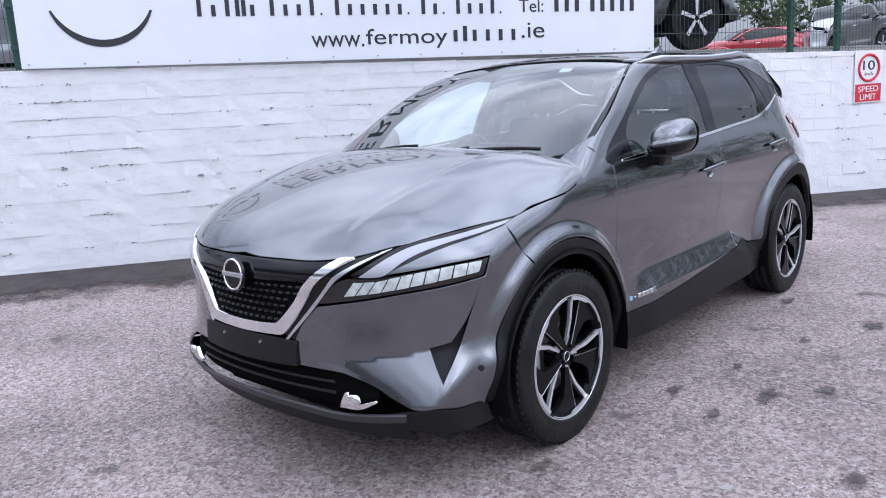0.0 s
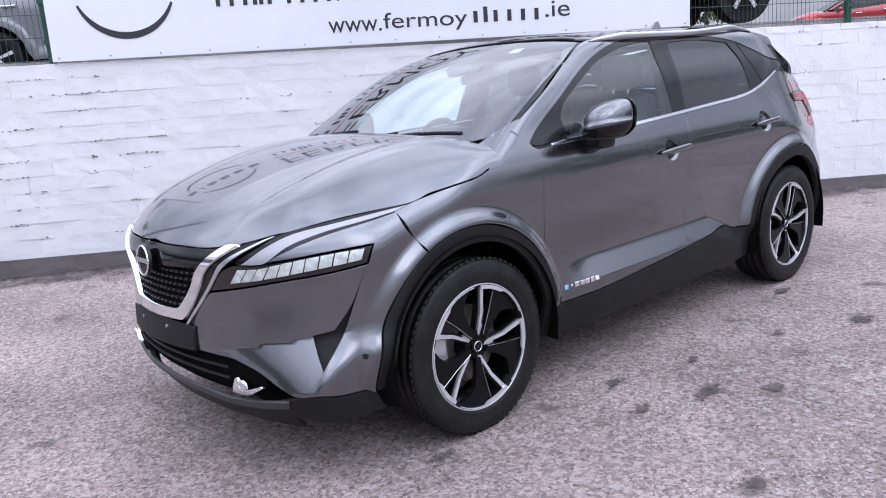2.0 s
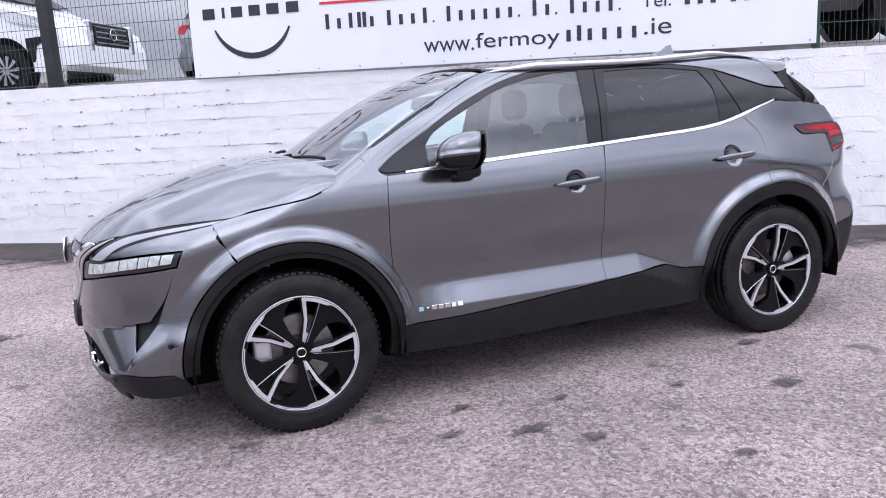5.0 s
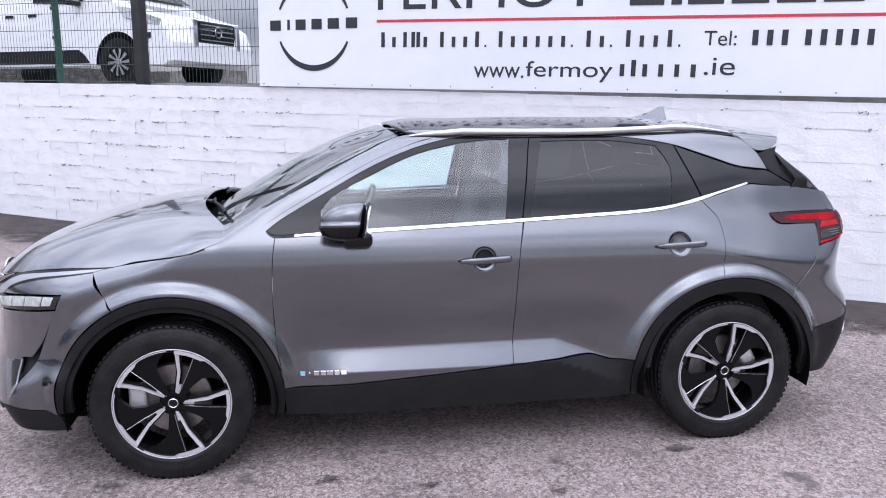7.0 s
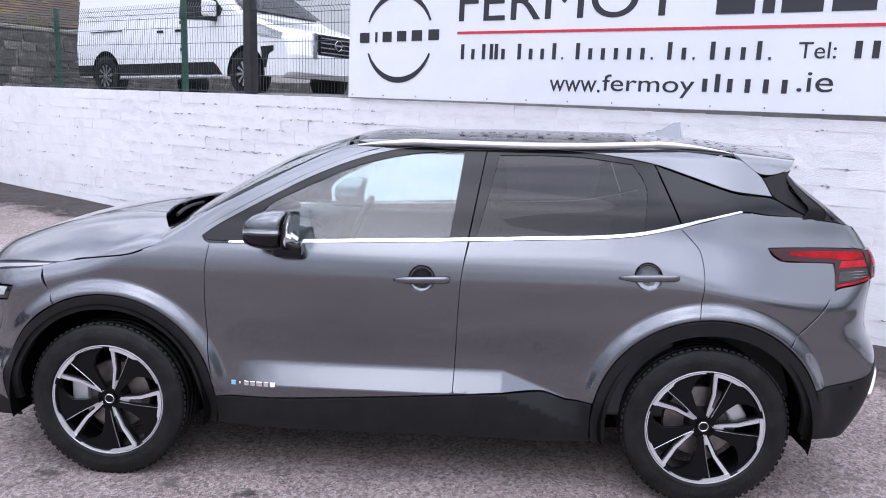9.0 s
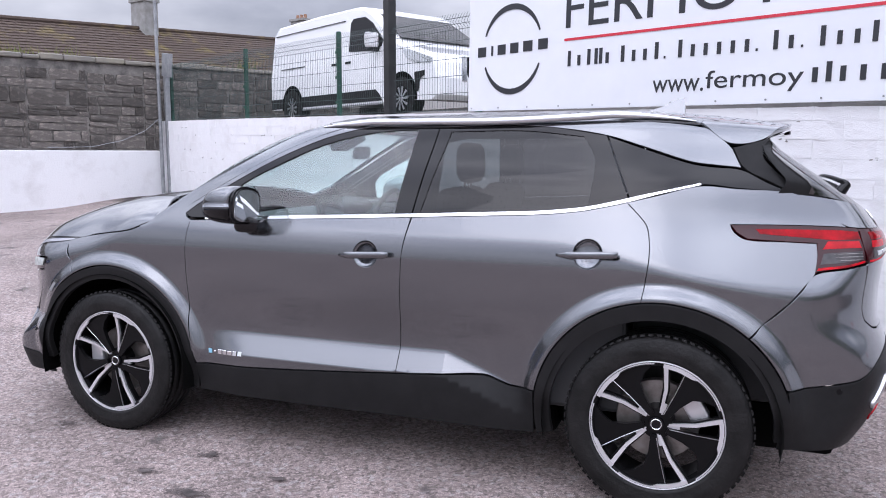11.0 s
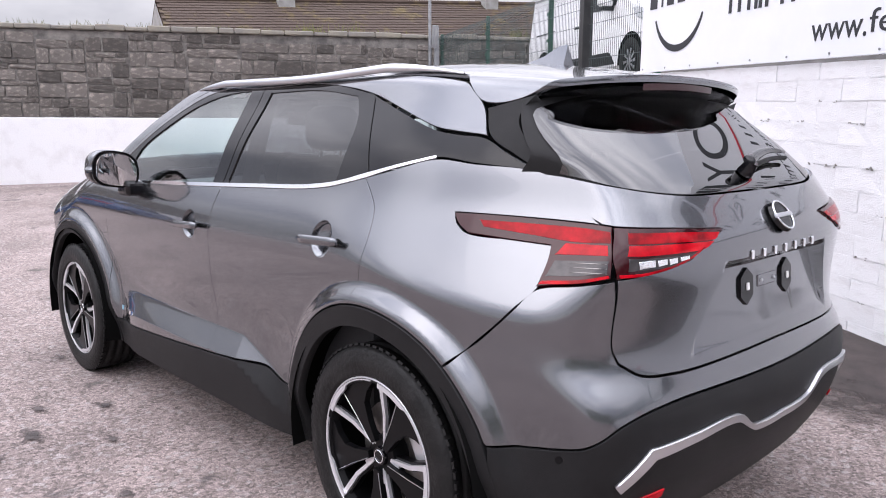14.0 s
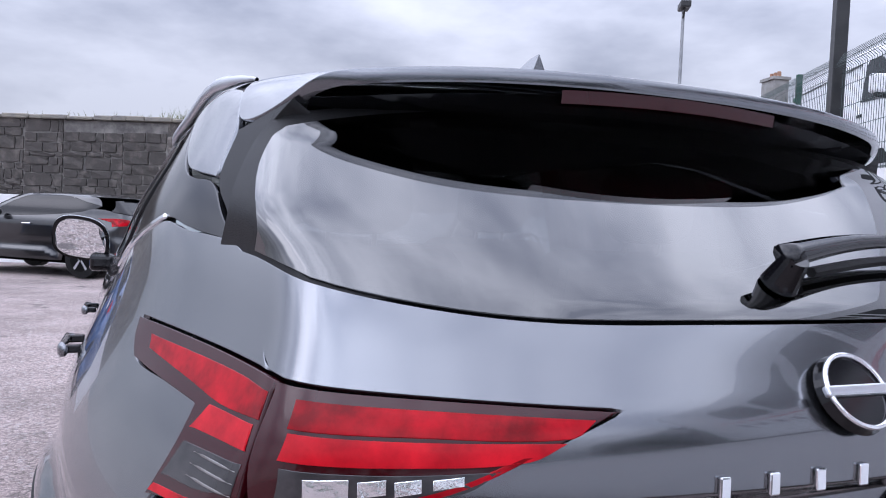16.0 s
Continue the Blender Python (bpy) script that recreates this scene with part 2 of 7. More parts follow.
M = dict(
    asphalt=asphalt_material(),
    old_asphalt=fading("old_dark_asphalt", (0.032, 0.025, 0.024), 0.9, second=(0.065, 0.052, 0.048), scale=5, bump=0.55, bump_scale=110, fine=0.5),
    stain=soft_stain(),
    white=material("white_masonry_paint", (0.8, 0.8, 0.81), 0.75, second=(0.68, 0.67, 0.67), scale=2.2, lo=0.5, hi=0.75, bump=0.6, bump_scale=38, vary=0.03, fine=0.06),
    mortar=material("painted_mortar", (0.78, 0.78, 0.79), 0.9, second=(0.3, 0.28, 0.26), scale=7, lo=0.7, hi=0.78, bump=0.5, bump_scale=60),
    chip=material("bare_masonry", (0.16, 0.15, 0.14), 0.95, bump=0.5, second=(0.3, 0.29, 0.27), scale=30),
    board=material("white_sign_sheet", (0.8, 0.82, 0.85), 0.35, second=(0.75, 0.77, 0.8), scale=1.2),
    ink=material("dark_grey_vinyl", (0.025, 0.027, 0.032), 0.4),
    red=material("red_vinyl", (0.6, 0.03, 0.05), 0.4),
    signwhite=material("white_sign_plate", (0.82, 0.82, 0.83), 0.4),
    green=material("green_powder_coat", (0.012, 0.06, 0.04), 0.45, second=(0.02, 0.08, 0.055), scale=12, bump=0.1),
    blackpost=material("black_painted_steel", (0.015, 0.016, 0.017), 0.4, second=(0.03, 0.03, 0.03), scale=5, bump=0.15),
    wire=material("green_mesh_wire", (0.03, 0.05, 0.048), 0.45),
    steel=material("galvanised_steel", (0.36, 0.37, 0.38), 0.5, 0.6, second=(0.25, 0.26, 0.27), scale=9),
    stone=material("weathered_limestone", (0.115, 0.104, 0.094), 0.92, second=(0.32, 0.285, 0.25), scale=3.5, lo=0.5, hi=0.78, bump=1.0, bump_scale=18, vary=0.5, fine=0.3),
    joint=material("lime_mortar", (0.25, 0.235, 0.215), 0.95, second=(0.1, 0.095, 0.09), scale=5, bump=0.8, bump_scale=30),
    coping=material("wall_coping", (0.2, 0.19, 0.175), 0.95, second=(0.27, 0.25, 0.2), scale=3, bump=0.9, bump_scale=20),
    tile=material("mossy_roof_tile", (0.075, 0.052, 0.04), 0.9, second=(0.17, 0.13, 0.045), scale=0.8, lo=0.54, hi=0.74, bump=0.4, bump_scale=25, vary=0.2),
    render=material("grey_cement_render", (0.33, 0.33, 0.32), 0.9, second=(0.22, 0.215, 0.2), scale=2, bump=0.4),
    pot=material("terracotta", (0.3, 0.17, 0.11), 0.85, bump=0.2),
    grass=material("dry_weeds", (0.16, 0.15, 0.05), 0.85, second=(0.1, 0.13, 0.03), scale=6),
    leaf=material("leaves", (0.05, 0.085, 0.025), 0.6, second=(0.09, 0.12, 0.04), scale=3, vary=0.2),
    bark=material("bark", (0.1, 0.08, 0.06), 0.9, bump=0.6),
    gravel=material("gravel_yard", (0.2, 0.19, 0.18), 0.95, second=(0.3, 0.28, 0.26), scale=3, bump=0.8, bump_scale=80),
)


# ---- mesh helpers ----
def mesh_of(name, verts, faces, smooth=False):
    me = bpy.data.meshes.new(name)
    me.from_pydata([tuple(map(float, v)) for v in verts], [], [tuple(map(int, f)) for f in faces])
    if smooth:
        me.shade_smooth()
    return me


def part(name, bm, mat, parent=None, label="", smooth=False, at=None):
    """Links a bmesh, or a ready mesh, as one object under a thing."""
    if isinstance(bm, bmesh.types.BMesh):
        me = bpy.data.meshes.new(name)
        bm.to_mesh(me)
        bm.free()
        if smooth:
            me.shade_smooth()
    else:
        me = bm
    if mat and not me.materials:
        me.materials.append(mat)
    ob = new(name, me)
    ob.parent = parent
    if at is not None:
        ob.matrix_basis = at
    if label:
        ob["label"] = label
    return ob


def thing(name, label, category, at=None, group="", kind=""):
    ob = tagged(new(name), label, category, group, kind)
    if at is not None:
        ob.matrix_basis = at
    return ob


def box(x0, x1, y0, y1, z0, z1, bevel=0.0, seg=2, bm=None):
    own = bm or bmesh.new()
    r = bmesh.ops.create_cube(own, size=1, matrix=Matrix.LocRotScale(((x0 + x1) / 2, (y0 + y1) / 2, (z0 + z1) / 2), None, (x1 - x0, y1 - y0, z1 - z0)))
    if bevel:
        edges = {e for v in r["verts"] for e in v.link_edges}
        bmesh.ops.bevel(own, geom=list(edges), offset=bevel, segments=seg, affect="EDGES", profile=0.5)
    return own


def rod(a, b, r, r2=None, n=12, bm=None, cap=True):
    own = bm or bmesh.new()
    a, b = Vector(a), Vector(b)
    turn = (b - a).to_track_quat("Z", "Y").to_matrix().to_4x4()
    bmesh.ops.create_cone(own, segments=n, radius1=r, radius2=r if r2 is None else r2, depth=(b - a).length, cap_ends=cap, matrix=Matrix.Translation((a + b) / 2) @ turn)
    return own


def flat(points, z0=0.0, z1=0.004):
    """An upright plate from an outline in its own x and y, as thick as z1 - z0."""
    bm = bmesh.new()
    vs = [bm.verts.new((x, y, z0)) for x, y in points]
    f = bm.faces.new(vs)
    r = bmesh.ops.extrude_face_region(bm, geom=[f])
    bmesh.ops.translate(bm, verts=[v for v in r["geom"] if isinstance(v, bmesh.types.BMVert)], vec=(0, 0, z1 - z0))
    bmesh.ops.recalc_face_normals(bm, faces=bm.faces)
    return bm


def tube(points, r, n=8, bm=None, closed=False):
    """A round bar along a line of points."""
    own = bm or bmesh.new()
    pts = [Vector(p) for p in points]
    rings = []
    for i, p in enumerate(pts):
        a, b = pts[max(i - 1, 0)], pts[min(i + 1, len(pts) - 1)]
        if closed:
            a, b = pts[i - 1], pts[(i + 1) % len(pts)]
        q = (b - a).to_track_quat("Z", "Y")
        rings.append([own.verts.new(p + q @ Vector((r * math.cos(k * math.tau / n), r * math.sin(k * math.tau / n), 0))) for k in range(n)])
    for i in range(len(pts) - (0 if closed else 1)):
        p, q = rings[i], rings[(i + 1) % len(pts)]
        for k in range(n):
            own.faces.new((p[k], p[(k + 1) % n], q[(k + 1) % n], q[k]))
    if not closed:
        own.faces.new(rings[0][::-1]), own.faces.new(rings[-1])
    return own


def ribbon(pts, wide, z0, z1):
    """A band of a given width along a flat line, as a plate."""
    pts = [np.array(p, float) for p in pts]
    left, right = [], []
    for i, p in enumerate(pts):
        d = pts[min(i + 1, len(pts) - 1)] - pts[max(i - 1, 0)]
        d = d / np.linalg.norm(d)
        w = wide[i] if hasattr(wide, "__len__") else wide
        left.append(p + w / 2 * np.array((-d[1], d[0])))
        right.append(p - w / 2 * np.array((-d[1], d[0])))
    return flat(left + right[::-1], z0, z1)

# ---- the car's outer skin: one field, from which every panel is taken ----
def spline(xs, ys):
    """A smooth curve through a few knots, straight beyond its ends."""
    xs, ys = np.array(xs, float), np.array(ys, float)
    n, h = len(xs), np.diff(xs)
    a, b = np.eye(n), np.zeros(n)
    for i in range(1, n - 1):
        a[i, i - 1 : i + 2] = h[i - 1], 2 * (h[i - 1] + h[i]), h[i]
        b[i] = 6 * ((ys[i + 1] - ys[i]) / h[i] - (ys[i] - ys[i - 1]) / h[i - 1])
    m = np.linalg.solve(a, b)

    def f(x):
        x = np.asarray(x, float)
        c = np.clip(x, xs[0], xs[-1])
        i = np.clip(np.searchsorted(xs, c) - 1, 0, n - 2)
        d, r = c - xs[i], xs[i + 1] - c
        y = (m[i] * r**3 + m[i + 1] * d**3) / (6 * h[i]) + (ys[i] / h[i] - m[i] * h[i] / 6) * r + (ys[i + 1] / h[i] - m[i + 1] * h[i] / 6) * d
        s0 = (ys[1] - ys[0]) / h[0] - m[1] * h[0] / 6
        s1 = (ys[-1] - ys[-2]) / h[-1] + m[-2] * h[-1] / 6
        return y + np.minimum(x - xs[0], 0) * s0 + np.maximum(x - xs[-1], 0) * s1

    return f


def step(a, b, x):
    t = np.clip((x - a) / (b - a), 0, 1)
    return t * t * t * (t * (6 * t - 15) + 10)


def softmin(a, b, k):
    h = np.maximum(k - np.abs(a - b), 0) / k
    return np.minimum(a, b) - h * h * h * k / 6


AXLE, TYRE = 1.3325, 0.352
waist = spline((-2.3, -1.9, -1.5, -1.0, 0.0, 1.0, 1.5, 1.8, 2.0, 2.2), (0.789, 0.868, 0.869, 0.872, 0.886, 0.89, 0.897, 0.838, 0.783, 0.74))
section = spline((0.15, 0.32, 0.6, 0.8, 0.91, 0.955, 1.0, 1.05, 1.1, 1.17), (-0.06, -0.03, -0.022, -0.008, -0.001, 0.0, -0.006, -0.017, -0.031, -0.055))
tumble = spline((1.05, 1.17, 1.3, 1.4, 1.5, 1.58, 1.65), (-0.012, -0.067, -0.115, -0.166, -0.215, -0.255, -0.352))
centre = spline((-2.3, -2.1, -1.8, -1.5, -1.25, -1.1), (0.875, 0.979, 1.099, 1.176, 1.201, 1.196))
glass = spline((-1.3, -1.1, -0.8, -0.5, -0.35), (1.089, 1.201, 1.373, 1.511, 1.559))
roof = spline((-0.6, -0.3, 0.0, 0.4, 0.8, 1.2, 1.6, 1.9), (1.52, 1.589, 1.597, 1.605, 1.604, 1.6, 1.564, 1.522))
nose = spline((0.1, 0.3, 0.45, 0.6, 0.75, 0.86, 0.95, 1.0), (-2.1, -2.214, -2.262, -2.256, -2.245, -2.24, -2.16, -2.11))
stern = spline((0.25, 0.4, 0.55, 0.62, 0.7, 0.76, 0.8, 0.95, 1.05, 1.09, 1.13, 1.2, 1.3, 1.5, 1.6), (2.068, 2.158, 2.2, 2.202, 2.186, 2.164, 2.16, 2.167, 2.171, 2.158, 2.131, 2.08, 1.985, 1.79, 1.69))
SHAPE = (0.053, 0.112, 0.092, 0.103, 0.17, 0.052, 0.127, 0.038, 0.099, 0.05, 0.142, 0.007, 0.029, 0.07, 0.038, 0.048)


def side(x, z):
    """Half the body's width at a station and height."""
    low = waist(x) + section(z)
    # the pressed lower door: the skin turns out again towards the sill
    door = step(-0.9, -0.5, x) * step(0.95, 0.6, x)
    crease = 0.56 - 0.39 * np.maximum(x - 0.45, 0)
    low = low + door * (10 * SHAPE[15] * np.minimum(0.5 * (crease - z + np.hypot(crease - z, 0.008)), 0.1) - 0.014 * step(0.8, 0.57, z))
    # fuller bumper corners and flared arches
    low = low + SHAPE[11] * step(-1.5, -1.85, x) * step(0.85, 0.5, z) + SHAPE[12] * step(1.45, 1.85, x) * step(0.95, 0.6, z)
    for ax in (-AXLE, AXLE):
        r = np.hypot(x - ax, z - TYRE)
        low = low + SHAPE[14] * step(0.575, 0.49, r) * step(0.28, 0.5, z)
    high = waist(x) * 0.985 + 0.012 + tumble(z) - SHAPE[13] * step(0.8, 2.0, x)
    return softmin(low, high, 0.02)


def skin(x, y, z, lid=True, pane=True, tail=True):
    """Positive inside the body, about in metres. lid, pane, tail: with the bonnet, the windscreen and roof, the rear end."""
    w = np.abs(y)
    f = side(x, z) - w
    hood = centre(x) - SHAPE[0] * (w / 0.8) ** 2 - SHAPE[1] * (1 - 0.7 * step(-1.55, -1.05, x)) * (w / 0.8) ** 6 + 0.006 * step(0.5, 0.56, w - 0.1 * (x + 1.2)) * step(0.72, 0.6, w)
    screen = glass(x - SHAPE[2] * (w / 0.7) ** 2) - 0.02 * (w / 0.7) ** 2
    upper = roof(x) - 0.035 * (w / 0.62) ** 2 - 0.02 * (w / 0.62) ** 4
    over = softmin(screen, upper, 0.05)
    top = -softmin(-hood + 0 * z, -over, 0.01) if lid and pane else (hood if lid else over)
    f = softmin(f, (top - z) * 0.9, 0.06)
    # upright under the lamps; below a crease the corner turns out again to the lip
    edge = 0.53 + 0.12 * (w - 0.56)
    low, outer = np.clip((edge - z) / (edge - 0.37), 0, 1), step(0.785, 0.84, w)
    low = low * (1 - outer) + step(0.6, 0.36, z) * outer
    front = x - nose(z) - (SHAPE[4] + (SHAPE[3] - SHAPE[4]) * low) * (w / 0.7) ** 2 - (SHAPE[6] + (SHAPE[5] - SHAPE[6]) * low) * (w / 0.8) ** 6
    f = softmin(f, front, 0.08)
    if not tail:
        return f
    low = step(0.86, 0.6, z)
    back = stern(z) - (SHAPE[9] + (SHAPE[7] - SHAPE[9]) * low) * (w / 0.7) ** 2 - (SHAPE[10] + (SHAPE[8] - SHAPE[10]) * low) * (w / 0.78) ** 6 - x
    # the pressed bay for the number plate, widening downwards
    bay = step(0.012, -0.012, w - 0.33 - 0.55 * np.maximum(0.99 - z, 0)) * step(0.76, 0.80, z) * step(1.02, 0.985, z)
    return softmin(f, back - (0.008 + 0.04 * np.clip((z - 0.76) / 0.24, 0, 1)) * bay, 0.06)


def drop_on(p, way, reach=1.2, steps=60, field=skin):
    """Moves points along a way until they meet the skin from outside."""
    p, way = np.array(p, float), np.array(way, float)
    # begin where each ray enters the box round the car
    safe = np.where(np.abs(way) < 1e-9, 1e-9, way)
    t0, t1 = (np.array((-2.36, -0.97, 0.1)) - p) / safe, (np.array((2.32, 0.97, 1.72)) - p) / safe
    begin = np.maximum(np.minimum(t0, t1).max(1), 0)
    p = p + begin[:, None] * way
    lo, hi, found = np.zeros(len(p)), np.full(len(p), 1.0), np.zeros(len(p), bool)
    for k in range(1, 46):
        left = np.flatnonzero(~found)
        if not len(left):
            break
        d = 0.03 * k
        hit = left[field(*(p[left] + d * way[left]).T) > 0]
        lo[hit], hi[hit] = d - 0.03, d
        found[hit] = True
    for _ in range(14):
        mid = (lo + hi) / 2
        within = field(*(p + mid[:, None] * way).T) > 0
        hi, lo = np.where(within, mid, hi), np.where(within, lo, mid)
    return p + hi[:, None] * way, found


def slope(p, e=1e-3, field=skin):
    """The skin's outward normals."""
    g = np.stack([field(*(p + d).T) - field(*(p - d).T) for d in np.eye(3) * e], -1)
    return -g / np.linalg.norm(g, axis=1)[:, None]



# ---- the yard ----
def rise(x, y):
    """The yard's gentle fall: level round the car, rising to the far corner."""
    u = (y + 0.9) - 0.509 * x
    up = np.maximum(u - 2.0, 0)
    along, off_wall = 0.8667 * x - 0.4988 * (y - 3.806), 0.4988 * x + 0.8667 * (y - 3.806)
    dip = 0.14 * step(-0.3, -2.6, off_wall) * step(-4.0, -8.5, along)
    return 0.026 * up + 0.0011 * up**2 - dip - 0.045 * np.log1p(np.exp((x - 4.6) * 2)) / 2


def ground_sheet():
    gx = np.unique(np.round(np.concatenate([np.linspace(-400, -30, 8), np.linspace(-14, 14, 113), np.linspace(30, 400, 8)]), 3))
    verts, faces = [], []
    n = len(gx)
    for y in gx:
        for x in gx:
            cx, cy = np.clip(x, -14, 14), np.clip(y, -14, 12)
            z = float(rise(cx, cy))
            far = max(abs(x), abs(y)) - 14
            z = z if far <= 0 else z * math.exp(-far / 40) - 0.1
            if abs(x) < 14 and abs(y) < 14 and not (abs(x) < 2.2 and abs(y) < 1.0):
                z += 0.006 * noise.noise((x * 0.7, y * 0.7, 3.0))
            verts.append((x, y, z))
    for j in range(n - 1):
        for i in range(n - 1):
            faces.append((j * n + i, j * n + i + 1, (j + 1) * n + i + 1, (j + 1) * n + i))
    return mesh_of("ground", verts, faces, True)


ground = tagged(part("ground", ground_sheet(), M["asphalt"]), "worn grey-pink asphalt yard with dark oil stains", "ground", kind="structure")

# the long white wall: its own x runs along it, y goes into it
WALL = Matrix.Translation((0, 3.806, 0)) @ pose(0, 0, 0, 0, 0, -29.92)
wall_top = spline((-11.0, -1.4, 4.7, 8.0, 16.0), (2.055, 1.862, 1.69, 1.6, 1.4))


def wall_foot(s):
    p = WALL @ Vector((s, 0, 0))
    return float(rise(p.x, p.y))


def wall_body(s0, s1):
    bm = bmesh.new()
    n = 60
    rows = []
    for i in range(n + 1):
        s = s0 + (s1 - s0) * i / n
        lo, hi = wall_foot(s) - 0.4, float(wall_top(s)) - 0.03
        rows.append([bm.verts.new(p) for p in ((s, 0.0035, lo), (s, 0.0035, hi), (s, 0.3, hi), (s, 0.3, lo))])
    for a, b in zip(rows, rows[1:]):
        for k in range(4):
            bm.faces.new((a[k], b[k], b[(k + 1) % 4], a[(k + 1) % 4]))
    bm.faces.new(rows[0]), bm.faces.new(rows[-1][::-1])
    bmesh.ops.recalc_face_normals(bm, faces=bm.faces)
    return bm


wall_1 = tagged(part("wall_1", wall_body(-11.05, 16), M["mortar"], at=WALL), "long white-painted blockwork retaining wall with chipped paint", "wall", kind="structure")

# the side wall: white below, old stone above
LEFT = WALL @ Matrix.Translation((-11.05, 0, 0)) @ pose(0, 0, 0, 0, 0, 90)  # x runs towards the corner, y into the wall
left_top = spline((-40, -11, 0, 14), (3.2, 3.24, 3.26, 3.4))
wall_2 = tagged(part("wall_2", box(-26, 0.3, 0.0, 0.5, -0.4, 1.45, 0.02), M["white"], at=LEFT), "low white-painted rendered base of the stone wall", "wall", kind="structure")


# ---- the car: panels cut from its skin ----
from mathutils.geometry import delaunay_2d_cdt

M.update(
    lampgrey=material("smoky_clear_lens", (0.06, 0.055, 0.056), 0.12, 0.3, second=(0.03, 0.028, 0.03), scale=30),
    pink=material("pale_red_lens", (0.56, 0.008, 0.016), 0.12, second=(0.28, 0.003, 0.008), scale=14, spec=0.2),
    paint=material("grey_metallic_paint", (0.15, 0.156, 0.168), 0.2, 0.95, 1.0, fine=0.05, bump_scale=900),
    gloss=material("gloss_black_plastic", (0.004, 0.004, 0.005), 0.1, spec=0.35),
    plastic=material("black_grained_plastic", (0.009, 0.009, 0.0095), 0.5, second=(0.013, 0.013, 0.0135), scale=12, bump=0.15, bump_scale=400, spec=0.2),
    dark=material("dark_underbody", (0.004, 0.004, 0.004), 0.9, spec=0.05),
    chrome=material("bright_chrome", (0.85, 0.86, 0.88), 0.08, 1.0),
    satin=material("satin_silver", (0.6, 0.61, 0.63), 0.3, 1.0),
    machined=material("machined_alloy", (0.66, 0.66, 0.68), 0.28, 0.6, bump=0.05, bump_scale=300),
    alloy=material("dark_grey_alloy", (0.004, 0.004, 0.0045), 0.35, spec=0.15),
    rubber=material("tyre_rubber", (0.007, 0.007, 0.007), 0.48, second=(0.016, 0.0155, 0.0155), scale=11, bump=0.35, bump_scale=60, spec=0.2),
    iron=material("brake_iron", (0.3, 0.29, 0.28), 0.42, 0.9, second=(0.2, 0.18, 0.17), scale=20),
    lamp=material("lamp_reflector", (0.85, 0.87, 0.88), 0.12, 1.0, bump=0.25, bump_scale=70),
    cells=material("headlamp_reflector", (0.75, 0.8, 0.77), 0.25, 0.35, bump=0.5, bump_scale=55, second=(0.45, 0.5, 0.48), scale=35),
    lens=glassy("clear_lens", (0.97, 0.98, 0.98)),
    redlens=material("red_lamp_lens", (0.5, 0.002, 0.01), 0.1, second=(0.14, 0.0008, 0.003), scale=11, spec=0.15),
    darkred=material("dark_red_lens", (0.03, 0.001, 0.003), 0.07, 0, 0.2, spec=0.3),
    smoked=material("smoked_lens", (0.012, 0.01, 0.011), 0.06, 0, 0.3),
    clear_glass=glassy("pale_green_glass", (0.8, 0.95, 0.92), face=0.1),
    screen_glass=glassy("windscreen_glass", (0.84, 0.94, 0.93), face=0.18),
    tinted=glassy("privacy_glass", (0.11, 0.114, 0.12), face=0.045, climb=3.2),
    rear_glass=glassy("dark_rear_glass", (0.05, 0.052, 0.056), face=0.15),
    mirror_glass=material("mirror_glass", (0.9, 0.92, 0.93), 0.01, 1.0),
    fabric=material("grey_seat_fabric", (0.07, 0.072, 0.074), 0.85, second=(0.1, 0.102, 0.105), scale=40, bump=0.2, bump_scale=300),
    trim=material("soft_cabin_plastic", (0.045, 0.046, 0.049), 0.6, bump=0.1, bump_scale=300),
    display=material("display_glass", (0.015, 0.016, 0.018), 0.08),
    paper=material("white_sticker", (0.8, 0.8, 0.78), 0.6),
    cyan=material("pale_blue_enamel", (0.25, 0.5, 0.65), 0.3),
)
BONNET = lambda x, y, z: skin(x, y, z, True, False)
CABIN = lambda x, y, z: skin(x, y, z, False, True)
OPEN = lambda x, y, z: skin(x, y, z, False, True, False)
LEFTWAY, DOWN, FRONTWAY, BACKWAY = (0, 1, 0), (0, 0, -1), (1, 0, 0), (-1, 0, 0)
CORNER_F, CORNER_R, BROW = (0.74, 0.67, 0), (-0.74, 0.67, 0), (0, 0.6, -0.8)


def inside(poly, pts):
    """Which points lie within a flat polygon."""
    x, y = pts.T
    hit = np.zeros(len(pts), bool)
    for (x0, y0), (x1, y1) in zip(poly, np.roll(poly, -1, 0)):
        cross = (y0 > y) != (y1 > y)
        hit ^= cross & (x < (x1 - x0) * (y - y0) / np.where(y1 == y0, 1e-9, y1 - y0) + x0)
    return hit


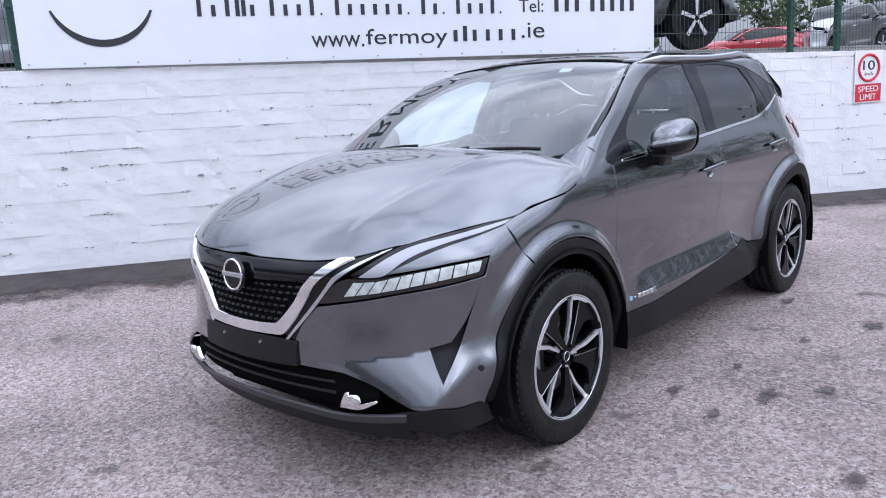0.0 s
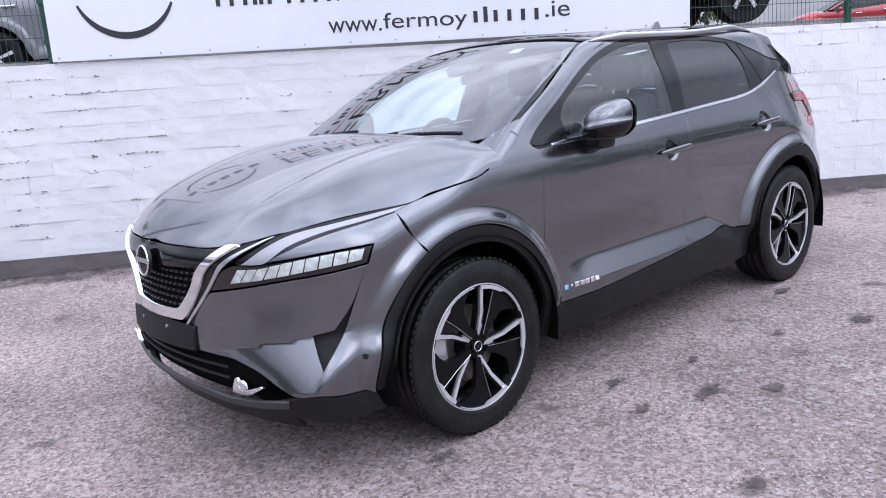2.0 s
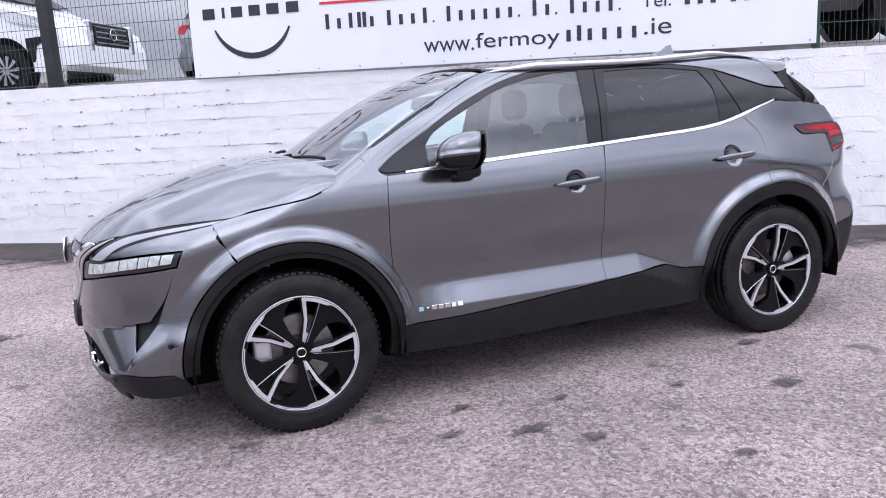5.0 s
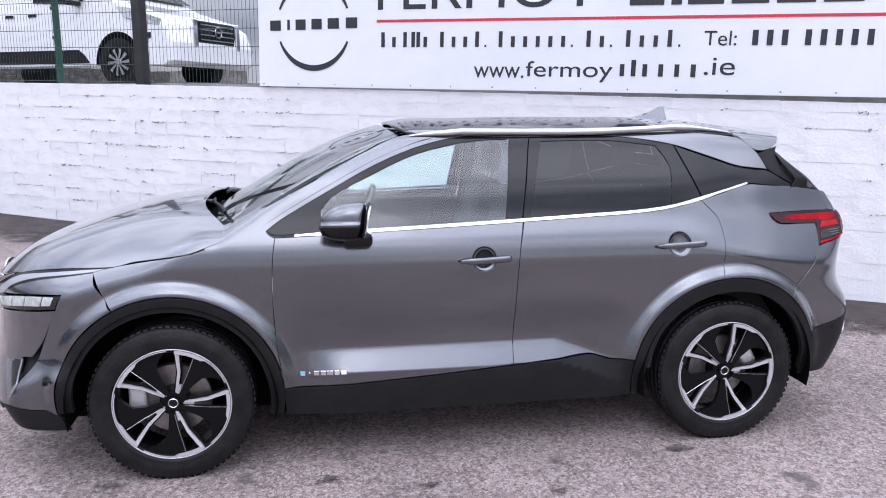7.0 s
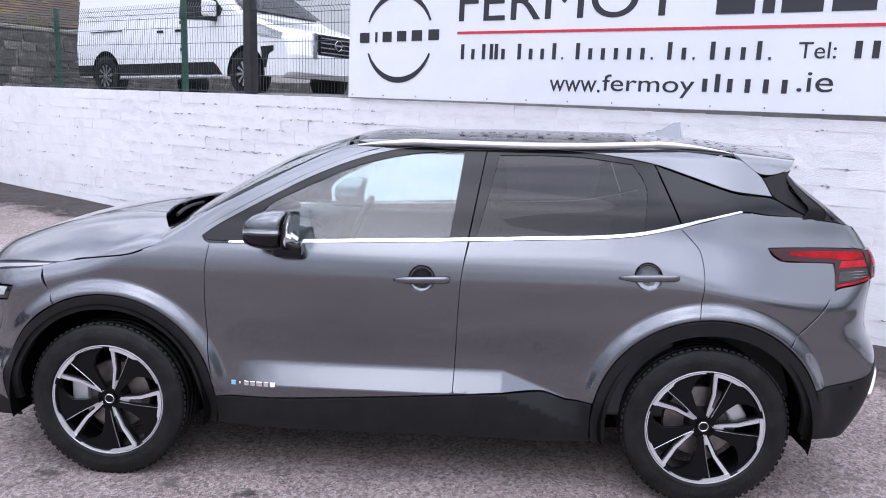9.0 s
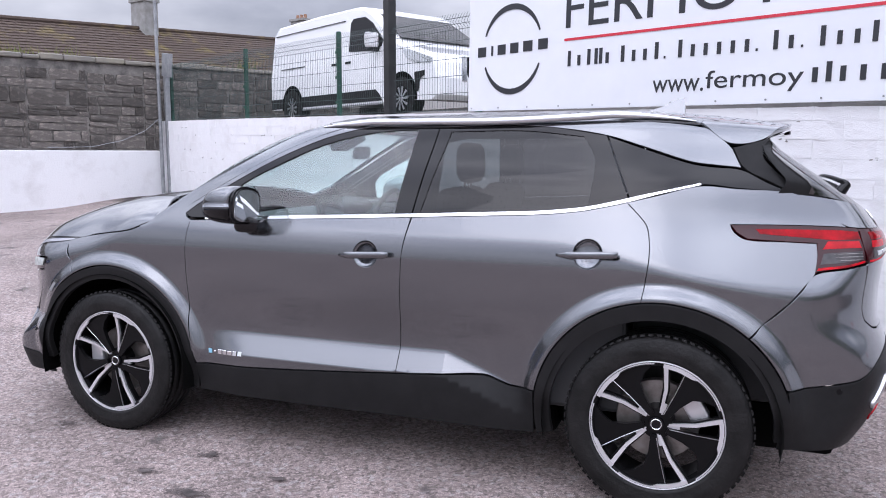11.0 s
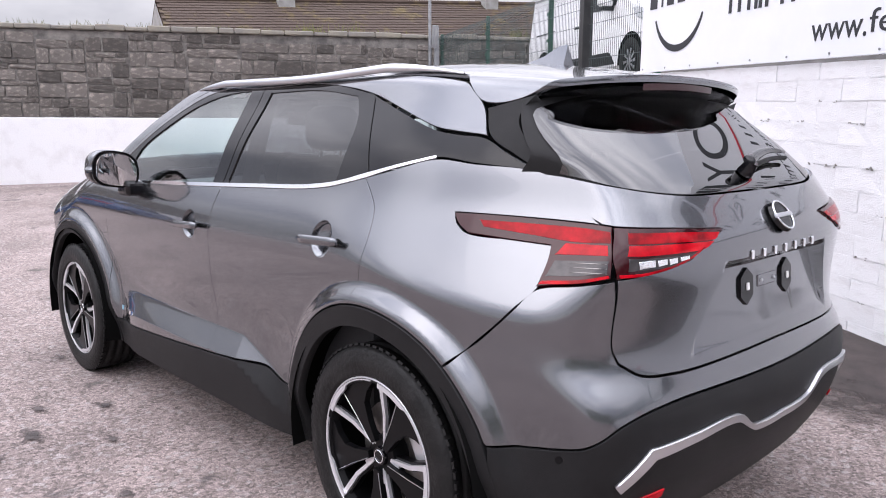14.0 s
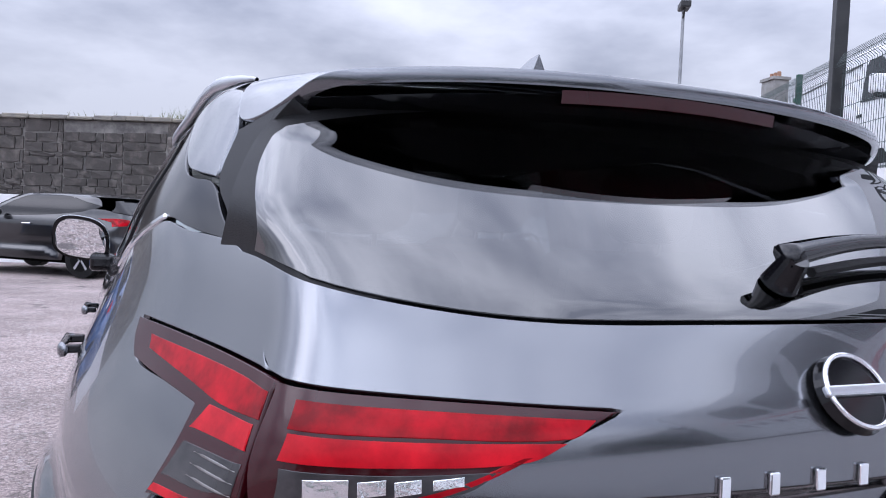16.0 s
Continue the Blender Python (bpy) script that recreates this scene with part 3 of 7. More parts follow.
def rounded(pts, fine, sharp=38.0):
    """An outline through the points: smooth where it bends gently, with corners where it turns sharply."""
    p = np.array(pts, float)
    n = len(p)
    out = []
    d = np.roll(p, -1, 0) - p
    turn = [abs((math.degrees(math.atan2(d[i][1], d[i][0]) - math.atan2(d[i - 1][1], d[i - 1][0])) + 180) % 360 - 180) for i in range(n)]
    for i in range(n):
        a, b = p[i], p[(i + 1) % n]
        long = np.linalg.norm(b - a)
        ta = (b - p[i - 1]) / (np.linalg.norm(b - p[i - 1]) + 1e-9) * long if turn[i] < sharp else b - a
        tb = (p[(i + 2) % n] - a) / (np.linalg.norm(p[(i + 2) % n] - a) + 1e-9) * long if turn[(i + 1) % n] < sharp else b - a
        k = max(1, int(round(long / fine)))
        for j in range(k):
            t = j / k
            out.append((2 * t**3 - 3 * t**2 + 1) * a + (t**3 - 2 * t**2 + t) * ta + (3 * t**2 - 2 * t**3) * b + (t**3 - t**2) * tb)
    return np.array(out)


def inset(p, d):
    """The outline drawn in by d."""
    if d == 0:
        return p
    area = np.sum(p[:, 0] * np.roll(p[:, 1], -1) - np.roll(p[:, 0], -1) * p[:, 1])
    e = np.roll(p, -1, 0) - p
    e /= np.linalg.norm(e, axis=1)[:, None] + 1e-12
    n = np.stack([-e[:, 1], e[:, 0]], -1) * np.sign(area)
    m = n + np.roll(n, 1, 0)
    m /= np.linalg.norm(m, axis=1)[:, None] + 1e-9
    return p + m * d


def panel_mesh(name, outline, way, field=skin, gap=0.0022, lift=0.0, deep=0.014, fine=0.02, holes=(), mirror=False, both=False, mid=False):
    """A sheet of the skin inside an outline. The outline is in (x, z) for a side way, (x, y) from above, (y, z) from an end, or in 3D.
    mirror: on the other flank; both: the left half joined to its twin over the centre line."""
    way = np.array(way, float)
    way /= np.linalg.norm(way)
    right = np.cross(way, (0, 0, 1)) if abs(way[2]) < 0.95 else np.array((1.0, 0, 0))
    right /= np.linalg.norm(right)
    up = np.cross(right, way)

    def flatten(pts):
        q = []
        for p in pts:
            # the half runs on past the centre line and is folded back there
            if (both or mid) and p[1 if len(p) == 3 or abs(way[2]) > 0.5 else 0] == 0.0:
                p = (p[0], 0.12, p[2]) if len(p) == 3 else (p[0], 0.12)
            if len(p) == 3:
                q.append(p)
            elif abs(way[2]) > 0.5:
                q.append((p[0], p[1], 1.0))
            elif abs(way[1]) > 0.95:
                q.append((p[0], -0.8, p[1]))
            else:
                q.append((-2.0 * way[0], p[0], p[1]))
        q = np.array(q, float)
        return np.stack([q @ right, q @ up], -1)

    edge = inset(rounded(flatten(outline), fine), gap)
    cuts = [rounded(flatten(h), fine) for h in holes]
    lo, hi = edge.min(0), edge.max(0)
    gx, gy = np.meshgrid(np.arange(lo[0], hi[0], fine), np.arange(lo[1], hi[1], fine * 0.9))
    gx = gx + (np.arange(gx.shape[0]) % 2)[:, None] * fine / 2
    grid = np.stack([gx.ravel(), gy.ravel()], -1)
    grid = grid[inside(inset(edge, fine * 0.35), grid)]
    for c in cuts:
        grid = grid[~inside(inset(c, -fine * 0.35), grid)]
    pts = np.concatenate([edge, *cuts, grid])
    loops, start = [], 0
    for c in (edge, *cuts):
        loops += [(start + i, start + (i + 1) % len(c)) for i in range(len(c))]
        start += len(c)
    v2, e2, f2, *_ = delaunay_2d_cdt([Vector(p) for p in pts], loops, [], 1, 1e-7)
    v2 = np.array([tuple(v) for v in v2])
    f2 = np.array([list(f) for f in f2 if len(f) == 3], int)
    mids = v2[f2].mean(1)
    ok = inside(edge, mids)
    for c in cuts:
        ok &= ~inside(c, mids)
    f2 = f2[ok]
    flat3 = v2[:, :1] * right + v2[:, 1:] * up - way * 2.6
    place, found = drop_on(flat3, np.tile(way, (len(flat3), 1)), 4.2, 210, field)
    f2 = f2[found[f2].all(1)]
    if both or mid:
        place[:, 1] = np.minimum(place[:, 1], 0)
    normal = slope(place, field=field)
    place = place + normal * lift
    # face the triangles outwards
    t = place[f2]
    turned = np.einsum("ij,ij->i", np.cross(t[:, 1] - t[:, 0], t[:, 2] - t[:, 0]), normal[f2[:, 0]]) < 0
    f2[turned] = f2[turned][:, ::-1]
    # the folded rim round every open edge
    count = {}
    for f in f2:
        for a, b in ((f[0], f[1]), (f[1], f[2]), (f[2], f[0])):
            count[(a, b)] = 1
    rim = [(a, b) for a, b in count if (b, a) not in count]
    if both or mid:
        rim = [(a, b) for a, b in rim if abs(place[a][1]) > 0.0005 or abs(place[b][1]) > 0.0005]
    outward = {}
    for a, b in rim:
        e = place[b] - place[a]
        o = np.cross(e, normal[a])
        o /= np.linalg.norm(o) + 1e-12
        outward.setdefault(a, []).append(o), outward.setdefault(b, []).append(o)
    verts, norms, faces = [*place], [*normal], [tuple(f) for f in f2]
    index = {}
    for k, o in outward.items():
        o = sum(o) / len(o)
        index[k] = len(verts)
        verts += [place[k] + o * 0.0008 - normal[k] * 0.0012, place[k] + o * 0.0008 - normal[k] * deep]
        norms += [(o + normal[k] * 0.6), o]
    for a, b in rim:
        i, j = index[a], index[b]
        faces += [(b, a, i, j), (j, i, i + 1, j + 1)]
    verts, norms = np.array(verts), np.array(norms)
    flip = np.array((1, -1, 1))
    if both:
        n = len(verts)
        verts, norms = np.concatenate([verts, verts * flip]), np.concatenate([norms, norms * flip])
        faces = faces + [tuple(n + i for i in f[::-1]) for f in faces]
    elif mirror:
        verts, norms, faces = verts * flip, norms * flip, [f[::-1] for f in faces]
    me = mesh_of(name, verts, faces, True)
    me.normals_split_custom_set_from_vertices([tuple(v / np.linalg.norm(v)) for v in norms])
    return me


def sheet(name, outline, way, mat, parent, label="", **opts):
    return part(name, panel_mesh(name, outline, way, **opts), mat, parent, label)


def arc(cx, cz, r, a0, a1, n=14):
    return [(cx + r * math.cos(radians(a0 + (a1 - a0) * i / n)), cz + r * math.sin(radians(a0 + (a1 - a0) * i / n))) for i in range(n + 1)]


def on_skin(x=None, y=None, z=None, field=skin, way=LEFTWAY):
    """A point of the left flank, front, rear or top, from its two other coordinates."""
    p = np.array([(x if x is not None else -2.6 * way[0], y if y is not None else -2.6 * way[1], z if z is not None else 2.6)], float)
    q, _ = drop_on(p, np.array([way], float), 4.2, 210, field)
    return q[0], slope(q, field=field)[0]


car = thing("car", "dark grey metallic crossover car parked on asphalt, new and unregistered", "car")
ARCH = 0.495
BELT_F = [(-0.862, 1.086), (-0.6, 1.094), (-0.3, 1.107), (0.0, 1.119), (0.28, 1.131)]
BELT_R = [(0.285, 1.131), (0.6, 1.146), (0.84, 1.158), (0.995, 1.174), (1.08, 1.19), (1.186, 1.214)]
CUT_A = [(-0.862, 1.086), (-0.874, 1.0), (-0.879, 0.9), (-0.88, 0.769), (-0.87, 0.615), (-0.848, 0.46), (-0.842, 0.39)]
CUT_B = [(0.28, 1.131), (0.258, 1.0), (0.247, 0.85), (0.24, 0.665), (0.231, 0.454)]
CUT_C = [(1.186, 1.214), (1.24, 1.16), (1.268, 1.125), (1.282, 1.06), (1.284, 1.0), (1.275, 0.92), (1.262, 0.842)]
SILL = [(0.231, 0.454), (-0.163, 0.426), (-0.5, 0.405), (-0.842, 0.39)]
TAILCUT = [(1.6, 1.352), (1.7, 1.298), (1.787, 1.258)]


def fender_line():
    return [(-1.0, 1.153), (-1.03, 1.135), (-1.062, 1.108), (-1.1, 1.078), (-1.139, 1.055), (-1.224, 1.024), (-1.386, 1.001), (-1.555, 0.974)]


def flank(mirror):
    """The painted panels, glass and trim of one flank, as parts of the car."""
    o = dict(mirror=mirror)
    s = 1 if mirror else -1
    a0 = math.degrees(math.atan2(0.39 - TYRE, -0.842 + AXLE))
    front_arch = arc(-AXLE, TYRE, ARCH, 10.5, 117, 22)
    wing = [(-0.862, 1.086), (-0.89, 1.1), (-0.9, 1.118), (-0.87, 1.152)] + fender_line() + [(-1.64, 0.955), (-1.6, 0.86)] + front_arch[::-1] + CUT_A[::-1][2:-1]
    sheet("front_wing", wing, LEFTWAY, M["paint"], car, fine=0.016, **o)
    dish = lambda x, z: [(x + 0.06 * math.cos(k * math.tau / 20), z + 0.06 * math.sin(k * math.tau / 20)) for k in range(20)]
    corner = [tuple(on_skin(x, y, way=DOWN)[0]) for x, y in ((-1.2, -0.79), (-1.1, -0.72), (-1.0, -0.735), (-0.9, -0.775))]
    corner += [tuple(on_skin(x, None, z)[0]) for x, z in ((-0.9, 1.1), (-1.0, 1.07), (-1.15, 1.0))]
    sheet("wing_corner", corner, (0, 0.5, -0.87), M["paint"], car, fine=0.014, gap=0.0, lift=-0.004, **o)
    door = sheet("front_door", BELT_F + CUT_B[1:] + SILL[1:] + CUT_A[::-1][1:-1], LEFTWAY, M["paint"], car, fine=0.013, holes=[dish(0.085, 0.968)], **o)
    rear_arch_door = arc(AXLE, TYRE, ARCH, 98, 169.5, 16)
    back = sheet("rear_door", BELT_R + CUT_C[1:-1] + rear_arch_door + [(0.8, 0.441), (0.738, 0.444), (0.7, 0.455), (0.619, 0.478), (0.45, 0.47)] + CUT_B[::-1][:-1], LEFTWAY, M["paint"], car, fine=0.0115, holes=[dish(1.05, 1.012)], **o)
    rear_arch = arc(AXLE, TYRE, ARCH, 98, 50, 12)
    quarter = [(1.186, 1.214), (1.3, 1.243), (1.455, 1.281), (1.587, 1.272), (1.787, 1.258), (1.85, 1.222), (1.93, 1.168), (1.98, 1.132), (1.85, 1.136), (1.7, 1.138), (1.57, 1.138), (1.585, 1.11), (1.63, 1.084), (1.76, 1.078), (1.882, 1.072), (1.882, 1.03), (1.872, 0.965), (1.83, 0.914), (1.79, 0.866), (1.72, 0.799)]
    sheet("rear_quarter_panel", quarter + rear_arch[::-1] + CUT_C[::-1][1:-1], LEFTWAY, M["paint"], car, fine=0.016, field=CABIN, **o)
    # pillar and cant rail over the windows
    dlo = [(-0.9, 1.115), (-0.83, 1.165), (-0.613, 1.287), (-0.42, 1.388), (-0.221, 1.468), (-0.044, 1.513), (0.1, 1.53), (0.35, 1.537), (0.608, 1.531), (0.868, 1.512), (1.083, 1.478)]
    ceil = [(-1.0, 1.155), (-0.94, 1.172), (-0.705, 1.305), (-0.45, 1.44), (-0.25, 1.53), (0.0, 1.562), (0.4, 1.572), (0.8, 1.563), (1.2, 1.538), (1.46, 1.508), (1.505, 1.478), (1.56, 1.43)]
    ridge = [(-0.93, 1.13), (-0.83, 1.19), (-0.613, 1.312), (-0.42, 1.412), (-0.25, 1.482), (-0.12, 1.52)]
    ceil = ridge + ceil[5:]
    over = [tuple(on_skin(x, y, field=OPEN, way=DOWN)[0]) for x, y in ((-0.1, -0.655), (-0.25, -0.636), (-0.46, -0.688), (-0.7, -0.752), (-0.97, -0.788))]
    screen_side = [tuple(on_skin(x, None, z, field=OPEN)[0]) for x, z in ridge] + over
    sheet("screen_pillar", screen_side, (0.28, 0.66, -0.7), M["paint"], car, field=OPEN, fine=0.014, gap=0.0, **o)
    sheet("roof_pillar", dlo + [(1.25, 1.427), (1.416, 1.374), (1.5, 1.362)] + TAILCUT[:1] + ceil[::-1], LEFTWAY, M["paint"], car, fine=0.016, field=OPEN, **o)
    # dark window frames with their panes
    pane_f = [(-0.66, 1.108), (-0.655, 1.205), (-0.6, 1.263), (-0.42, 1.356), (-0.221, 1.441), (-0.018, 1.49), (0.12, 1.507), (0.25, 1.512), (0.2, 1.144), (-0.1, 1.129), (-0.4, 1.117)]
    frame_f = dlo[:8] + [(0.278, 1.146), (0.0, 1.133), (-0.3, 1.121), (-0.6, 1.108), (-0.862, 1.1)]
    sheet("window_frame", frame_f, LEFTWAY, M["gloss"], door, holes=[pane_f], field=OPEN, fine=0.016, gap=0.001, lift=-0.002, **o)
    sheet("window", pane_f, LEFTWAY, M["clear_glass"], door, "clear side window with a pale green cast", field=OPEN, fine=0.03, gap=-0.002, lift=-0.007, deep=0.003, **o)
    pane_r = [(0.405, 1.5), (0.734, 1.502), (0.99, 1.476), (1.03, 1.42), (1.05, 1.36), (1.035, 1.2), (0.98, 1.186), (0.84, 1.172), (0.6, 1.16), (0.315, 1.149)]
    frame_r = [(0.354, 1.537), *dlo[8:], (1.083, 1.478), (1.19, 1.228), (1.08, 1.204), (0.995, 1.188), (0.84, 1.172), (0.6, 1.16), (0.284, 1.145)]
    sheet("window_frame", frame_r, LEFTWAY, M["gloss"], back, holes=[pane_r], field=OPEN, fine=0.016, gap=0.001, lift=-0.002, **o)
    sheet("window", pane_r, LEFTWAY, M["tinted"], back, "dark privacy glass side window", field=OPEN, fine=0.03, gap=-0.002, lift=-0.007, deep=0.003, **o)
    sheet("pillar_cover", [(1.09, 1.474), (1.25, 1.42), (1.416, 1.367), (1.5, 1.354), (1.6, 1.344), (1.7, 1.294), (1.785, 1.259), (1.587, 1.274), (1.46, 1.286), (1.3, 1.252), (1.196, 1.228)], LEFTWAY, M["gloss"], car, "smoked black rear pillar cover", field=OPEN, fine=0.016, lift=-0.001, **o)
    strip = [(-0.775, 1.09), *BELT_F[1:], *BELT_R[1:], (1.3, 1.246), (1.458, 1.284), (1.455, 1.291), (1.3, 1.256), (1.184, 1.228), (1.08, 1.203), (0.995, 1.188), (0.84, 1.172), (0.6, 1.16), (0.28, 1.145), (0.0, 1.133), (-0.3, 1.121), (-0.6, 1.108), (-0.775, 1.098)]
    sheet("waist_moulding", strip, LEFTWAY, M["chrome"], car, "bright chrome strip under the windows", field=CABIN, fine=0.012, gap=0.0006, lift=0.004, deep=0.006, **o)
    # unpainted trim along the sill and round the arches
    low = [(-0.85, 0.385), (-0.5, 0.4), (-0.163, 0.421), (0.231, 0.449), (0.619, 0.473), (0.7, 0.45), (0.738, 0.439), (0.84, 0.436)]
    sill = sheet("sill_trim", low + [(0.84, 0.3), (0.84, 0.25), (0.2, 0.255), (-0.84, 0.25), (-0.84, 0.3)], LEFTWAY, M["plastic"], car, "black plastic sill trim", lift=0.002, **o)
    for ax, f0, f1, tag in ((-AXLE, -12, 183, "front"), (AXLE, -3, 192, "rear")):
        ring = arc(ax, TYRE, ARCH - 0.004, f0, f1, 40) + arc(ax, TYRE, 0.425, f1, f0, 36)
        sheet("wheel_arch_trim", ring, LEFTWAY, M["plastic"], car, "black plastic wheel arch trim", lift=0.004, deep=0.03, fine=0.016, field=BONNET if ax < 0 else skin, **o)
        bm = bmesh.new()
        n, rows = 30, []
        for k in range(n + 1):
            a = radians(-12 + 204 * k / n)
            rows.append([bm.verts.new((ax + (0.45 if y > 0.9 else 0.462) * math.cos(a), s * y, TYRE + (0.45 if y > 0.9 else 0.46) * math.sin(a))) for y in (0.912, 0.85, 0.5)])
        for p, q in zip(rows, rows[1:]):
            for k in range(2):
                bm.faces.new((p[k], p[k + 1], q[k + 1], q[k]))
        part("wheel_well", bm, M["dark"], car, smooth=True)
    return door, back


DOORS = {m: flank(m) for m in (False, True)}

# ---- bonnet, screen, roof ----
bonnet_half = [(-2.2, 0.0, 0.9), (-2.218, -0.069, 0.885), (-2.204, -0.226, 0.884), (-2.172, -0.382, 0.885), (-2.107, -0.523, 0.899), (-2.014, -0.631, 0.926), (-1.979, -0.666, 0.933), (-1.845, -0.749, 0.959), (-1.683, -0.802, 0.971), (-1.547, -0.828, 0.977), *[tuple(on_skin(x, None, z, field=BONNET)[0]) for x, z in ((-1.47, 0.993), (-1.386, 1.004), (-1.3, 1.015), (-1.224, 1.027), (-1.139, 1.058), (-1.09, 1.075))], tuple(on_skin(-1.05, -0.785, field=BONNET, way=DOWN)[0]), (-1.09, -0.74, 1.15), (-1.17, -0.55, 1.165), (-1.22, -0.3, 1.185), (-1.235, 0.0, 1.195)]
sheet("bonnet", bonnet_half, BROW, M["paint"], car, field=BONNET, both=True, fine=0.018)
screen_half = [(-1.24, 0.0, 1.1), (-1.2, -0.3, 1.1), (-1.13, -0.55, 1.1), (-0.985, -0.768, 1.1), (-0.7, -0.735, 1.27), (-0.45, -0.685, 1.4), (-0.275, -0.625, 1.49), (-0.3, -0.3, 1.53), (-0.31, 0.0, 1.54)]
sheet("windscreen", screen_half, (0.45, 0, -0.89), M["screen_glass"], car, "clear windscreen", field=CABIN, both=True, fine=0.03, lift=-0.004, deep=0.003)
band = [(-0.31, 0.0, 1.54), (-0.3, -0.3, 1.53), (-0.26, -0.636, 1.49), (-0.7, -0.752, 1.27), (-0.99, -0.792, 1.1), (-0.95, -0.76, 1.12), (-0.7, -0.72, 1.27), (-0.46, -0.665, 1.4), (-0.36, -0.6, 1.47), (-0.375, -0.3, 1.49), (-0.385, 0.0, 1.5)]
sheet("screen_border", band, (0.45, 0, -0.89), M["gloss"], car, "black printed border of the windscreen", field=CABIN, both=True, fine=0.02, lift=-0.006, deep=0.002)
cowl = bmesh.new()
prev = None
for k in range(25):
    y = -0.78 + 1.56 * k / 24
    a = 1 - (y / 0.8) ** 2
    row = [cowl.verts.new(p) for p in ((-1.1 - 0.17 * a, y, 1.02 + 0.05 * a), (-1.06 - 0.17 * a, y, 1.085 + 0.03 * a), (-0.95 - 0.16 * a, y, 1.1 + 0.02 * a))]
    if prev:
        for j in range(2):
            cowl.faces.new((prev[j], row[j], row[j + 1], prev[j + 1]))
    prev = row
part("cowl_grille", cowl, M["plastic"], car)
for y0, y1, dx in ((-0.62, 0.02, 0.0), (0.05, 0.68, 0.0)):
    pts = []
    for k in range(9):
        y = y0 + (y1 - y0) * k / 8
        p, n = on_skin(-1.07 + 0.03 * math.cos(k / 8 * 3) - 0.1 * (1 - (y / 0.8) ** 2), y, field=CABIN, way=DOWN)
        pts.append(p + n * 0.025)
    wiper = part("windscreen_wiper", tube(pts, 0.008), M["plastic"], car, "black windscreen wiper")
    part("wiper_arm", tube([pts[4] + np.array((-0.02, 0, 0.012)), (pts[6] + pts[7]) / 2 + np.array((-0.05, 0, 0.0)), pts[7] + np.array((-0.13, 0, -0.03))], 0.009), M["gloss"], wiper)
roof_glass = [(-0.29, 0.0), (-0.28, -0.3), (-0.25, -0.56), (0.2, -0.585), (0.7, -0.57), (1.02, -0.54), (1.04, -0.3), (1.045, 0.0)]
sheet("roof_glass", roof_glass, DOWN, M["gloss"], car, "black panoramic glass roof", field=OPEN, both=True, fine=0.03)
roof_tail = [(1.05, 0.0), (1.045, -0.3), (1.025, -0.54), (1.15, -0.56), (1.45, -0.585), (1.44, -0.3), (1.43, 0.0)]
sheet("roof_panel", roof_tail, DOWN, M["paint"], car, field=OPEN, both=True, fine=0.025)
for m in (False, True):
    edge = [(-0.25, -0.565), (-0.2, -0.625), (0.2, -0.655), (0.6, -0.65), (1.0, -0.63), (1.45, -0.6), (1.44, -0.57), (1.15, -0.555), (1.02, -0.545), (0.7, -0.575), (0.2, -0.59)]
    sheet("roof_side", edge, DOWN, M["paint"], car, field=OPEN, fine=0.018, mirror=m)
    s = 1 if m else -1
    line = []
    for k in range(27):
        x = -0.235 + 1.66 * k / 26
        p, n = on_skin(x, -0.655 + 0.02 * abs(x - 0.4) ** 2 + 0.03 * step(0.9, 1.45, x), field=OPEN, way=DOWN)
        h = 0.003 + 0.026 * min(1, k / 4, (26 - k) / 5)
        line.append((p[0], -s * p[1] * 1, p[2] + h))
    bm = bmesh.new()
    prev = None
    for k, (x, y, z) in enumerate(line):
        e = min(1, 0.25 + k / 4, 0.25 + (26 - k) / 5)
        ring = [bm.verts.new((x, y + s * a * e * 0.7, z + b * e * 0.7)) for a, b in ((-0.019, -0.02), (-0.017, 0.004), (-0.006, 0.013), (0.008, 0.011), (0.018, 0.0), (0.019, -0.03))]
        if prev:
            for j in range(6):
                bm.faces.new((prev[j], prev[(j + 1) % 6], ring[(j + 1) % 6], ring[j]))
        prev = ring
    bmesh.ops.recalc_face_normals(bm, faces=bm.faces)
    part("roof_rail", bm, M["satin"], car, "satin silver roof rail", smooth=True)

# ---- rear end ----
spoiler_half = [(1.435, 0.0, 1.55), (1.445, -0.3, 1.53), (1.446, -0.595, 1.5), (1.488, -0.63, 1.47), (1.553, -0.642, 1.432), (1.65, -0.62, 1.45), (1.715, -0.57, 1.468), (1.778, -0.4, 1.49), (1.803, -0.2, 1.5), (1.81, 0.0, 1.505)]
sheet("spoiler", spoiler_half, (0, 0.35, -0.94), M["paint"], car, "grey painted roof spoiler", field=OPEN, both=True, fine=0.018, deep=0.022)
under = bmesh.new()
prev = None
for k in range(21):
    y = -0.57 + 1.14 * k / 20
    a = 1 - (abs(y) / 0.57) ** 2
    row = [under.verts.new(p) for p in ((1.705 + 0.1 * a, y, 1.468 + 0.035 * a), (1.65 + 0.07 * a, y, 1.437 + 0.045 * a), (1.56 + 0.06 * a, y, 1.43 + 0.04 * a))]
    if prev:
        for j in range(2):
            under.faces.new((prev[j], row[j], row[j + 1], prev[j + 1]))
    prev = row
part("spoiler_underside", under, M["gloss"], car)
brake = bmesh.new()
prev = None
